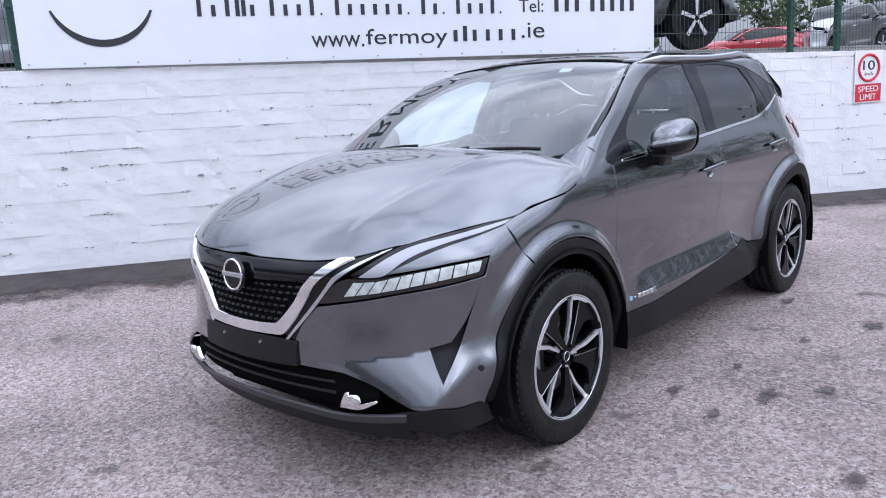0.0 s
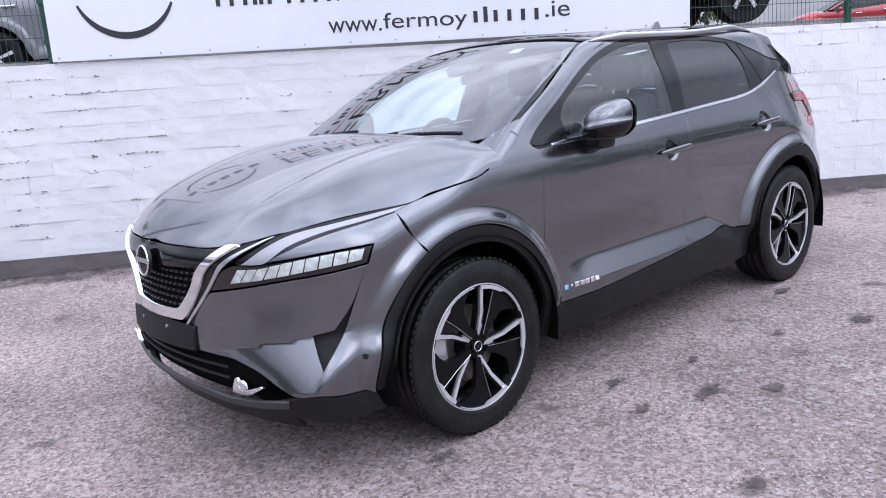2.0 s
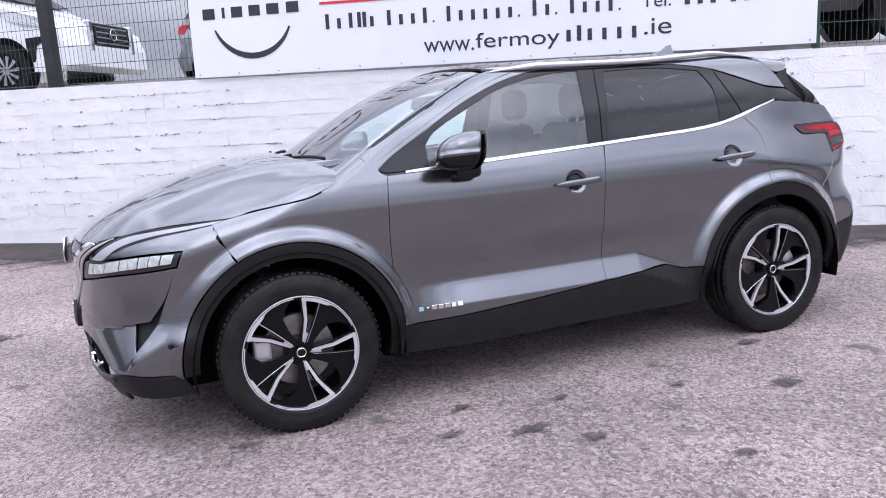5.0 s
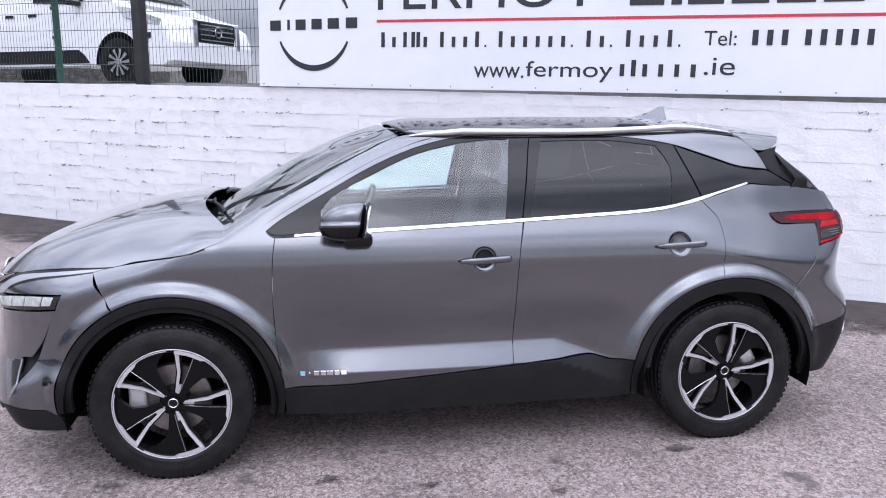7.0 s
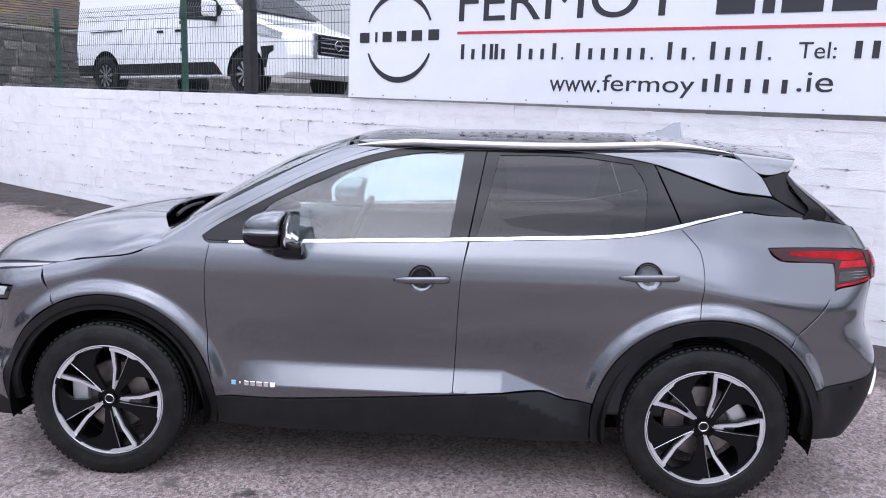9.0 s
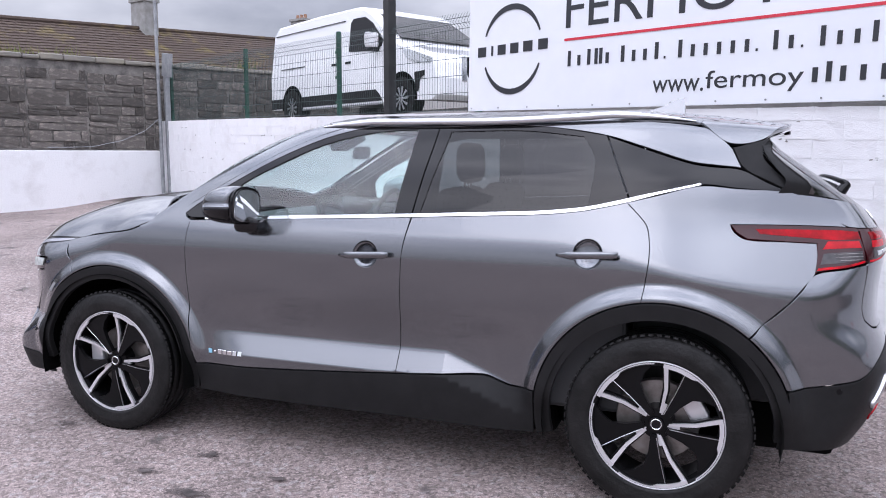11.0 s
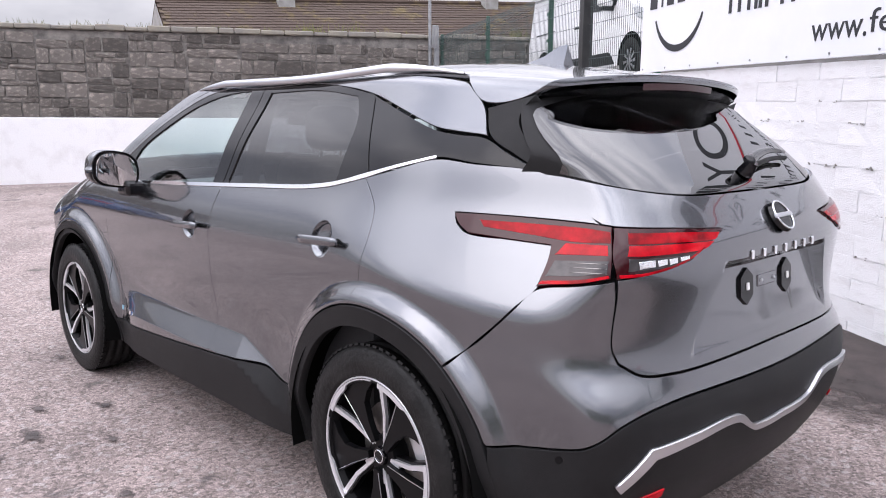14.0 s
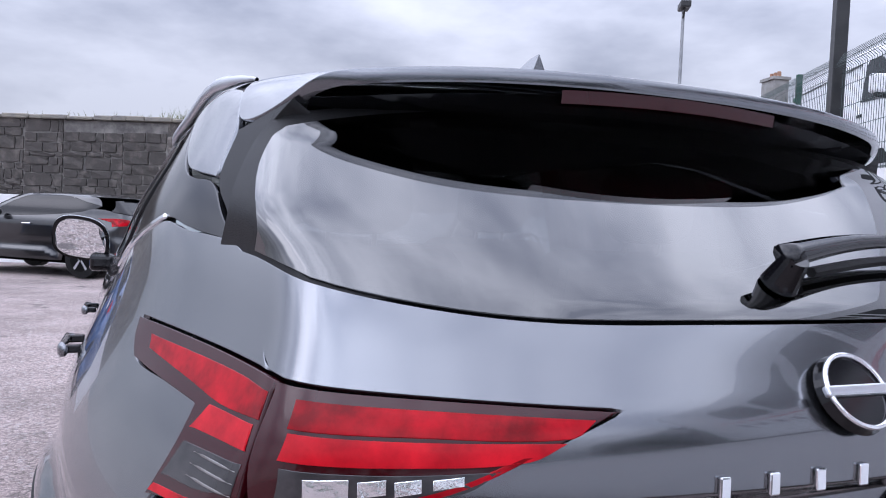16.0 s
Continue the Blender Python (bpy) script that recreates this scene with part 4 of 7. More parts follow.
for k in range(13):
    y = -0.21 + 0.42 * k / 12
    a = 1 - (abs(y) / 0.57) ** 2
    x, z = 1.706 + 0.102 * a, 1.466 + 0.036 * a
    row = [brake.verts.new(p) for p in ((x + 0.006, y, z + 0.008), (x + 0.004, y, z - 0.012), (x - 0.03, y, z - 0.012))]
    if prev:
        for j in range(2):
            brake.faces.new((prev[j], row[j], row[j + 1], prev[j + 1]))
    prev = row
part("high_brake_lamp", brake, M["darkred"], car, "dark red high brake lamp")
REAR = lambda x, y, z: skin(x + 0.094 * np.clip((z - 1.2) / 0.22, 0, 1), y * (1 - 0.07 * step(1.2, 1.34, z)), z)
rear_glass = [(1.6, 0.0, 1.5), (1.6, -0.3, 1.48), (1.66, -0.605, 1.43), (1.7, -0.642, 1.39), (1.76, -0.664, 1.33), (1.84, -0.668, 1.252), (1.94, -0.62, 1.232), (2.04, -0.5, 1.21), (2.075, -0.358, 1.198), (2.082, -0.15, 1.196), (2.083, 0.0, 1.196)]
sheet("rear_window", rear_glass, BACKWAY, M["rear_glass"], car, "dark rear window", both=True, field=REAR, fine=0.025, lift=-0.004, deep=0.003)
rear_ring = [(1.55, 0.0, 1.53), (1.57, -0.3, 1.5), (1.62, -0.62, 1.45), (1.66, -0.66, 1.39), (1.75, -0.69, 1.32), (1.83, -0.7, 1.245), (1.94, -0.64, 1.224), (2.04, -0.5, 1.2), (2.075, -0.358, 1.188), (2.082, -0.15, 1.186), (2.083, 0.0, 1.186)]
rear_hole = [(1.62, 0.0, 1.46), (1.62, -0.3, 1.45), (1.66, -0.597, 1.41), (1.72, -0.648, 1.36), (1.84, -0.66, 1.262), (1.94, -0.61, 1.24), (2.04, -0.49, 1.218), (2.075, -0.35, 1.206), (2.082, -0.15, 1.204), (2.083, 0.0, 1.204)]
sheet("window_border", rear_ring[:7] + rear_hole[6:2:-1] + [(1.66, -0.59, 1.43), (1.6, -0.3, 1.47), (1.6, 0.0, 1.48)], BACKWAY, M["plastic"], car, "black printed border of the rear window", both=True, field=REAR, fine=0.02, lift=-0.008, deep=0.003, gap=0.0)
tail_half = [(2.08, 0.0, 1.192), (2.08, -0.15, 1.192), (2.073, -0.358, 1.194), (2.04, -0.5, 1.206), (1.94, -0.62, 1.228), (1.84, -0.66, 1.248), (1.795, -0.675, 1.252), (1.85, -0.68, 1.218), (1.93, -0.675, 1.165), (1.985, -0.665, 1.132), (2.021, -0.656, 1.129), (2.1, -0.5, 1.12), (2.143, -0.318, 1.108), (2.143, -0.42, 1.072), (2.141, -0.522, 1.034), (2.1, -0.62, 1.012), (2.047, -0.685, 1.0), (2.053, -0.685, 0.947), (2.047, -0.688, 0.826), (2.06, -0.675, 0.784), (2.096, -0.624, 0.752), (2.13, -0.53, 0.745), (2.161, -0.435, 0.745), (2.174, -0.22, 0.748), (2.18, 0.0, 0.752)]
tailgate = sheet("tailgate", tail_half, (-0.96, 0.27, -0.05), M["paint"], car, both=True, fine=0.014)
for m in (False, True):
    s = 1 if m else -1
    fin = [(1.568, 1.43), (1.64, 1.45), (1.705, 1.468), (1.68, 1.425), (1.685, 1.385), (1.76, 1.31), (1.82, 1.249), (1.795, 1.256), (1.7, 1.302), (1.61, 1.352)]
    sheet("window_fin", fin, LEFTWAY, M["plastic"], car, "satin black fin beside the rear window", field=OPEN, fine=0.014, lift=-0.002, deep=0.07, mirror=m)
    lamp_out = [(1.572, -0.78, 1.136), (1.7, -0.77, 1.137), (1.85, -0.72, 1.135), (1.984, -0.667, 1.13), (2.015, -0.66, 1.127), (2.04, -0.69, 1.05), (2.043, -0.7, 1.003), (1.96, -0.74, 0.985), (1.873, -0.781, 0.968), (1.882, -0.75, 1.03), (1.884, -0.735, 1.071), (1.76, -0.77, 1.077), (1.63, -0.788, 1.084), (1.59, -0.788, 1.11)]
    lamp_in = [(2.017, -0.659, 1.126), (2.1, -0.5, 1.118), (2.143, -0.322, 1.106), (2.143, -0.42, 1.07), (2.141, -0.52, 1.036), (2.1, -0.615, 1.014), (2.045, -0.691, 1.003), (2.037, -0.689, 1.05)]
    one = sheet("tail_lamp", lamp_out, CORNER_R, M["darkred"], car, "dark red wrap-round tail lamp", field=skin, fine=0.012, lift=0.006, deep=0.03, mirror=m)
    two = sheet("tail_lamp", lamp_in, BACKWAY, M["darkred"], tailgate, "dark red inner tail lamp", fine=0.012, lift=0.006, deep=0.03, mirror=m)
    glow = [(1.66, -0.77, 1.122), (1.8, -0.74, 1.122), (1.95, -0.68, 1.12), (2.01, -0.66, 1.115), (2.02, -0.67, 1.086), (1.94, -0.71, 1.082), (1.84, -0.74, 1.09), (1.68, -0.775, 1.102)]
    sheet("lamp_band", glow, CORNER_R, M["redlens"], one, "bright red lamp band", fine=0.012, lift=0.0075, deep=0.002, mirror=m)
    glow = [(1.92, -0.72, 1.08), (2.02, -0.68, 1.083), (2.03, -0.69, 1.056), (1.905, -0.745, 1.048)]
    sheet("lamp_band", glow, CORNER_R, M["pink"], one, fine=0.012, lift=0.0075, deep=0.002, mirror=m)
    glow = [(1.91, -0.75, 1.036), (2.03, -0.69, 1.047), (2.033, -0.7, 1.016), (1.97, -0.73, 1.002), (1.895, -0.77, 0.994)]
    line_ = [(1.888, -0.775, 0.983), (1.97, -0.735, 0.994), (2.036, -0.7, 1.012), (2.037, -0.7, 1.006), (1.97, -0.735, 0.986), (1.88, -0.778, 0.974)]
    sheet("lamp_line", line_, CORNER_R, M["redlens"], one, "thin red line under the lens", fine=0.012, lift=0.0075, deep=0.002, gap=0.0005, mirror=m)
    sheet("reversing_lamp", glow, CORNER_R, M["lampgrey"], one, "smoked lower lens", fine=0.012, lift=0.0075, deep=0.002, mirror=m)
    for k in range(3):
        z = 1.008 + 0.011 * k
        bar = [(1.935, -0.73, z), (2.022, -0.69, z + 0.006), (2.022, -0.69, z + 0.0095), (1.935, -0.73, z + 0.0035)]
        sheet("lamp_rib", bar, CORNER_R, M["iron"], one, fine=0.02, lift=0.009, deep=0.002, mirror=m)
    glow = [(2.03, -0.645, 1.113), (2.1, -0.5, 1.107), (2.13, -0.355, 1.098), (2.135, -0.385, 1.083), (2.08, -0.55, 1.086), (2.04, -0.655, 1.087)]
    sheet("lamp_band", glow, BACKWAY, M["redlens"], two, "bright red lamp band", fine=0.012, lift=0.0075, deep=0.002, gap=0.0005, mirror=m)
    glow = [(2.04, -0.655, 1.0835), (2.08, -0.55, 1.082), (2.135, -0.392, 1.079), (2.13, -0.435, 1.064), (2.08, -0.55, 1.06), (2.04, -0.665, 1.059)]
    sheet("lamp_band", glow, BACKWAY, M["pink"], two, fine=0.012, lift=0.0075, deep=0.002, gap=0.0005, mirror=m)
    glow = [(2.045, -0.665, 1.054), (2.08, -0.56, 1.055), (2.12, -0.46, 1.058), (2.125, -0.5, 1.036), (2.08, -0.62, 1.024), (2.05, -0.67, 1.022)]
    sheet("reversing_lamp", glow, BACKWAY, M["lampgrey"], two, "smoked lens with a clear reversing light", fine=0.012, lift=0.0075, deep=0.002, mirror=m)
    for y0, y1, z0, z1 in ((-0.645, -0.605, 1.028, 1.049), (-0.598, -0.572, 1.032, 1.05), (-0.565, -0.54, 1.034, 1.051), (-0.53, -0.5, 1.04, 1.053)):
        cell = [(2.08, y0, z0), (2.08, y1, z0 + 0.004), (2.08, y1, z1), (2.08, y0, z1 - 0.003)]
        sheet("clear_cell", cell, BACKWAY, M["lamp"], two, fine=0.012, lift=0.009, deep=0.002, gap=0.001, mirror=m)
    line_ = [(2.04, -0.685, 1.014), (2.08, -0.62, 1.019), (2.13, -0.515, 1.042), (2.14, -0.44, 1.068), (2.14, -0.43, 1.068), (2.13, -0.512, 1.037), (2.08, -0.62, 1.013), (2.04, -0.685, 1.007)]
    sheet("lamp_line", line_, BACKWAY, M["redlens"], two, "thin red line under the lens", fine=0.012, lift=0.0075, deep=0.002, gap=0.0003, mirror=m)
    # bumper: painted above, black below, with a bright line
    paint_b = [(1.872, -0.781, 0.962), (1.96, -0.74, 0.98), (2.045, -0.688, 0.997), (2.052, -0.688, 0.947), (2.046, -0.69, 0.826), (2.059, -0.678, 0.782), (2.095, -0.625, 0.748), (2.129, -0.53, 0.741), (2.161, -0.435, 0.741), (2.174, -0.22, 0.744), (2.18, 0.0, 0.748), (2.185, 0.0, 0.68), (2.182, -0.053, 0.68), (2.159, -0.475, 0.686), (2.13, -0.62, 0.67), (2.095, -0.708, 0.638), (2.06, -0.75, 0.6), (2.024, -0.783, 0.574), (1.9, -0.84, 0.548), (1.79, -0.875, 0.54)]
    paint_b += [tuple(on_skin(x, None, z)[0]) for x, z in arc(AXLE, TYRE, ARCH, 23, 49.6, 8) + [(1.72, 0.795), (1.79, 0.862), (1.83, 0.91)]]
    bumper = sheet("rear_bumper", paint_b, CORNER_R, M["paint"], car, fine=0.016, mid=True, mirror=m)
    black_b = [(1.79, -0.875, 0.536), (1.9, -0.84, 0.544), (2.024, -0.783, 0.57), (2.06, -0.75, 0.596), (2.095, -0.708, 0.634), (2.13, -0.62, 0.666), (2.159, -0.475, 0.682), (2.182, -0.053, 0.676), (2.185, 0.0, 0.676), (2.1, 0.0, 0.28), (2.08, -0.4, 0.285), (2.0, -0.68, 0.3), (1.9, -0.8, 0.3), (1.8, -0.87, 0.3)]
    sheet("lower_bumper", black_b, CORNER_R, M["plastic"], bumper, "black plastic lower rear bumper", fine=0.018, lift=0.002, mid=True, mirror=m)
    silver = [(2.084, -0.715, 0.478), (2.136, -0.64, 0.572), (2.17, -0.5, 0.585), (2.191, -0.292, 0.59), (2.194, -0.18, 0.532), (2.196, 0.0, 0.532), (2.196, 0.0, 0.512), (2.194, -0.165, 0.512), (2.19, -0.3, 0.57), (2.17, -0.5, 0.562), (2.136, -0.625, 0.545), (2.09, -0.7, 0.46)]
    sheet("bumper_moulding", silver, BACKWAY, M["satin"], bumper, "satin silver line on the rear bumper", fine=0.014, lift=0.014, deep=0.012, gap=0.0, mid=True, mirror=m)
    sheet("reflector", [(2.1, -0.672, 0.42), (2.13, -0.56, 0.44), (2.13, -0.56, 0.415), (2.1, -0.66, 0.4)], BACKWAY, M["redlens"], bumper, "red rear reflector", fine=0.02, lift=0.008, mirror=m)
    for x, z in ((1.973, 0.534),):
        p, n = on_skin(x, None, z)
        c = bmesh.new()
        bmesh.ops.create_cone(c, segments=16, radius1=0.013, radius2=0.011, depth=0.006, cap_ends=True, matrix=Matrix.Translation(Vector(p * (1, -s, 1) if m else p)) @ Vector(n * (1, -1, 1) if m else n).to_track_quat("Z", "Y").to_matrix().to_4x4())
        part("parking_sensor", c, M["alloy"], bumper)


def badge(at, size, parent, name="badge"):
    """A ring with a bar across it, in chrome, on a dark disc."""
    disc = bmesh.new()
    bmesh.ops.create_cone(disc, segments=32, radius1=size * 1.12, radius2=size * 1.02, depth=0.012, cap_ends=True)
    base = part(name, disc, M["gloss"], parent, "round chrome maker's badge", at=at)
    ring = [(size * math.cos(k * math.tau / 40), size * math.sin(k * math.tau / 40), 0.008) for k in range(40)]
    part("ring", tube(ring, size * 0.075, closed=True), M["chrome"], base, smooth=True)
    part("bar", box(-size * 1.16, size * 1.16, -size * 0.15, size * 0.15, 0.004, 0.013, 0.003), M["satin"], base)
    return base


def facing(p, n, up=(0, 0, 1)):
    """A pose whose z is the normal and whose y points up."""
    z = Vector(n).normalized()
    x = Vector(up).cross(z).normalized()
    m = Matrix((x, z.cross(x), z)).transposed().to_4x4()
    return Matrix.Translation(Vector(p)) @ m


p, n = on_skin(None, 0.0, 1.11, way=BACKWAY)
badge(facing(p + n * 0.012, n), 0.046, tailgate)
for k in range(7):
    y = -0.205 + 0.41 * k / 6
    p, n = on_skin(None, y, 1.025, way=BACKWAY)
    part("letter_bar", box(-0.007, 0.007, -0.013, 0.013, 0, 0.006, 0.002), M["chrome"], tailgate, "chrome name lettering", at=facing(p, n))
for y in (-0.146, 0.118):
    p, n = on_skin(None, y, 0.92, way=BACKWAY)
    six = [(0.042 * math.sin(k * math.tau / 6), 0.055 * math.cos(k * math.tau / 6)) for k in range(6)]
    pad = part("mounting_pad", flat(six, 0, 0.008), M["gloss"], tailgate, "black hexagonal number plate pad", at=facing(p, n))
    part("clip", box(-0.007, 0.007, -0.011, 0.011, 0.008, 0.013, 0.002), M["paper"], pad)
p, n = on_skin(None, -0.01, 0.925, way=BACKWAY)
slot = part("plate_recess", box(-0.06, 0.06, -0.018, 0.018, -0.004, 0.003, 0.003), M["paint"], tailgate, at=facing(p, n))
for x in (-0.04, 0.04):
    part("screw", rod((x, 0, 0), (x, 0, 0.007), 0.006), M["satin"], slot)
# rear wiper and roof aerial
p, n = on_skin(None, 0.0, 1.236, field=REAR, way=BACKWAY)
rear_wiper = part("rear_wiper", rod(p, p + n * 0.045, 0.026, 0.018, 16), M["gloss"], car, "black rear window wiper")
arm_ = bmesh.new()
prev = None
for k in range(13):
    q, m_ = on_skin(None, 0.4 * k / 12 - 0.015, 1.24 + 0.035 * math.sin(k / 12 * 2.0), field=REAR, way=BACKWAY)
    q, w = q + m_ * (0.042 - 0.016 * k / 12), 0.021 - 0.012 * k / 12
    up_ = np.cross(m_, (0, 1, 0))
    ring = [arm_.verts.new(q + up_ * w * math.cos(g) + m_ * w * 0.6 * math.sin(g)) for g in (j * math.tau / 10 for j in range(10))]
    if prev:
        for j in range(10):
            arm_.faces.new((prev[j], prev[(j + 1) % 10], ring[(j + 1) % 10], ring[j]))
    else:
        arm_.faces.new(ring)
    prev = ring
arm_.faces.new(prev[::-1])
bmesh.ops.recalc_face_normals(arm_, faces=arm_.faces)
part("wiper_arm", arm_, M["gloss"], rear_wiper, smooth=True)
blade_ = [on_skin(None, 0.06 + 0.33 * k / 10, 1.243 + 0.02 * math.sin(k / 10 * 2.0), field=REAR, way=BACKWAY) for k in range(11)]
part("wiper_blade", tube([q + m_ * 0.012 for q, m_ in blade_], 0.008, 6), M["plastic"], rear_wiper)
fin_bm = bmesh.new()
prof = [(1.15, 0), (1.25, 0.034), (1.31, 0.072), (1.345, 0.08), (1.352, 0.0)]
vs = {}
for sgn in (-1, 1):
    vs[sgn] = [fin_bm.verts.new((x, sgn * (0.032 - 0.4 * h), float(roof(x)) - 0.004 + h)) for x, h in prof]
fin_bm.faces.new(vs[-1]), fin_bm.faces.new(vs[1][::-1])
for k in range(5):
    j = (k + 1) % 5
    fin_bm.faces.new((vs[-1][k], vs[1][k], vs[1][j], vs[-1][j]))
bmesh.ops.recalc_face_normals(fin_bm, faces=fin_bm.faces)
part("roof_aerial", fin_bm, M["paint"], car, "grey shark-fin roof aerial")

# ---- front end ----
for m in (False, True):
    s = 1 if m else -1
    bump = [(-2.2, -0.392, 0.718), (-2.13, -0.55, 0.742), (-2.063, -0.661, 0.76), (-1.915, -0.795, 0.78), (-1.8, -0.855, 0.795), (-1.768, -0.857, 0.864), (-1.904, -0.792, 0.857), (-2.0, -0.71, 0.845), (-2.085, -0.627, 0.834), (-2.04, -0.665, 0.86), (-2.015, -0.688, 0.873), (-1.966, -0.719, 0.893), (-1.871, -0.769, 0.918), (-1.72, -0.81, 0.94), (-1.632, -0.827, 0.953), (-1.592, -0.85, 0.86)]
    bump[-1] = tuple(on_skin(-1.601, None, 0.86, field=BONNET)[0])
    bump += [tuple(on_skin(x, None, z, field=BONNET)[0]) for x, z in arc(-AXLE, TYRE, ARCH, 117.4, 184, 16)]
    bump += [(-1.87, -0.854, 0.345), (-1.96, -0.84, 0.352), (-2.037, -0.813, 0.366), (-2.087, -0.752, 0.362), (-2.13, -0.69, 0.395), (-2.169, -0.619, 0.443), (-2.2, -0.53, 0.475), (-2.211, -0.493, 0.483), (-2.24, -0.38, 0.49), (-2.248, -0.302, 0.493), (-2.245, -0.298, 0.582), (-2.225, -0.34, 0.66)]
    vent = [(-1.812, -0.85, 0.785), (-1.88, -0.849, 0.67), (-1.953, -0.848, 0.553), (-2.031, -0.827, 0.443), (-2.05, -0.815, 0.5), (-2.062, -0.801, 0.563), (-1.988, -0.841, 0.575), (-1.9, -0.849, 0.66)]
    bumper = sheet("front_bumper", bump, CORNER_F, M["paint"], car, fine=0.014, field=BONNET, holes=[vent], mirror=m)
    sheet("bumper_vent", vent, CORNER_F, M["plastic"], bumper, "black vent in the bumper corner", gap=-0.006, lift=-0.025, deep=0.002, field=BONNET, mirror=m)
    p, n = on_skin(-2.005, None, 0.52, field=BONNET)
    flip = np.array((1, -1 if m else 1, 1))
    for q, r in ((p - n * 0.02, 0.012), (on_skin(-1.863, None, 0.473, field=BONNET)[0], 0.011)):
        part("parking_sensor", rod(q * flip, (q + n * 0.008) * flip, r, r * 0.8, 16), M["alloy"], bumper)
    skirt = [(-2.09, -0.752, 0.357), (-2.037, -0.813, 0.361), (-1.96, -0.84, 0.347), (-1.87, -0.854, 0.34), (-1.83, -0.86, 0.325), (-1.8, -0.86, 0.24), (-1.9, -0.84, 0.245), (-2.05, -0.74, 0.265), (-2.12, -0.6, 0.28), (-2.16, -0.5, 0.3), (-2.13, -0.66, 0.335)]
    sheet("lower_skirt", skirt, CORNER_F, M["plastic"], bumper, "black plastic lower skirt", field=BONNET, mirror=m)
    # lamps: a slim running light over the headlamp
    unit = [(-2.205, -0.375, 0.722), (-2.13, -0.55, 0.746), (-2.063, -0.661, 0.764), (-1.915, -0.795, 0.784), (-1.803, -0.853, 0.799), (-1.772, -0.856, 0.86), (-1.904, -0.792, 0.852), (-2.0, -0.71, 0.84), (-2.075, -0.636, 0.828), (-2.155, -0.5, 0.822), (-2.19, -0.43, 0.775)]
    lamp = sheet("headlamp", unit, CORNER_F, M["smoked"], car, "headlamp with clear lens over bright reflectors", field=BONNET, fine=0.014, lift=-0.004, mirror=m)
    low_edge = np.array([(-2.158, -0.496, 0.76), (-2.118, -0.577, 0.768), (-2.061, -0.661, 0.781), (-1.992, -0.733, 0.794), (-1.912, -0.795, 0.805), (-1.818, -0.846, 0.815)])
    top_edge = np.array([(-2.141, -0.534, 0.811), (-2.1, -0.606, 0.812), (-2.044, -0.677, 0.828), (-1.979, -0.739, 0.84), (-1.896, -0.798, 0.849), (-1.799, -0.847, 0.853)])
    for k in range(5):
        for j in range(2):
            f0, f1 = j / 2 + 0.02, j / 2 + 0.47
            a, b = low_edge[k] + (low_edge[k + 1] - low_edge[k]) * f0, low_edge[k] + (low_edge[k + 1] - low_edge[k]) * f1
            c, d = top_edge[k] + (top_edge[k + 1] - top_edge[k]) * f1, top_edge[k] + (top_edge[k + 1] - top_edge[k]) * f0
            sheet("reflector_cell", [tuple(q) for q in (a, b, c, d)], CORNER_F, M["cells"], lamp, fine=0.014, lift=0.001 if j else 0.003, deep=0.004, gap=0.0006, field=BONNET, mirror=m)
    drl = [(-2.142, -0.524, 0.838), (-2.019, -0.634, 0.919), (-1.962, -0.678, 0.936), (-1.846, -0.75, 0.955), (-1.683, -0.802, 0.968), (-1.545, -0.826, 0.976), (-1.611, -0.837, 0.948), (-1.718, -0.827, 0.933), (-1.879, -0.775, 0.911), (-1.967, -0.719, 0.894), (-2.03, -0.681, 0.861), (-2.081, -0.631, 0.829), (-2.13, -0.56, 0.822)]
    run = sheet("running_light", drl, CORNER_F, M["gloss"], car, "slim clear daytime running light", fine=0.012, lift=-0.001, field=BONNET, gap=0.0, mirror=m)
    tube_ = [(-2.13, -0.55, 0.83), (-2.062, -0.618, 0.886), (-1.98, -0.675, 0.923), (-1.855, -0.757, 0.945), (-1.7, -0.805, 0.96), (-1.59, -0.825, 0.967), (-1.63, -0.826, 0.956), (-1.72, -0.812, 0.945), (-1.867, -0.766, 0.927), (-1.965, -0.713, 0.903), (-2.024, -0.676, 0.878), (-2.081, -0.631, 0.834), (-2.102, -0.601, 0.828)]
    sheet("light_guide", tube_, CORNER_F, material("milky_light_guide", (0.34, 0.345, 0.37), 0.2, 0.2), run, fine=0.012, lift=0.001, gap=0.001, deep=0.002, field=BONNET, mirror=m)
    # bright frame beside the grille: a broad band and a slim one
    grey_v = [(-2.105, -0.527, 0.893), (-2.03, -0.618, 0.915), (-2.155, -0.49, 0.828), (-2.205, -0.375, 0.72), (-2.243, -0.285, 0.585), (-2.245, -0.236, 0.6), (-2.232, -0.275, 0.643), (-2.194, -0.4, 0.808)]
    sheet("grille_side", grey_v, FRONTWAY, M["gloss"], car, "gloss black strip beside the grille", fine=0.014, field=BONNET, gap=0.0, lift=-0.002, mirror=m)
    slim = [(-2.04, -0.605, 0.91), (-2.024, -0.626, 0.918), (-2.161, -0.488, 0.831), (-2.18, -0.444, 0.789), (-2.209, -0.353, 0.69), (-2.246, -0.25, 0.58), (-2.246, -0.24, 0.583), (-2.209, -0.339, 0.692), (-2.18, -0.43, 0.791), (-2.161, -0.47, 0.835)]
    sheet("bright_strip", slim, FRONTWAY, M["satin"], car, "slim bright strip", fine=0.014, field=BONNET, gap=0.0, lift=0.005, deep=0.006, mirror=m)
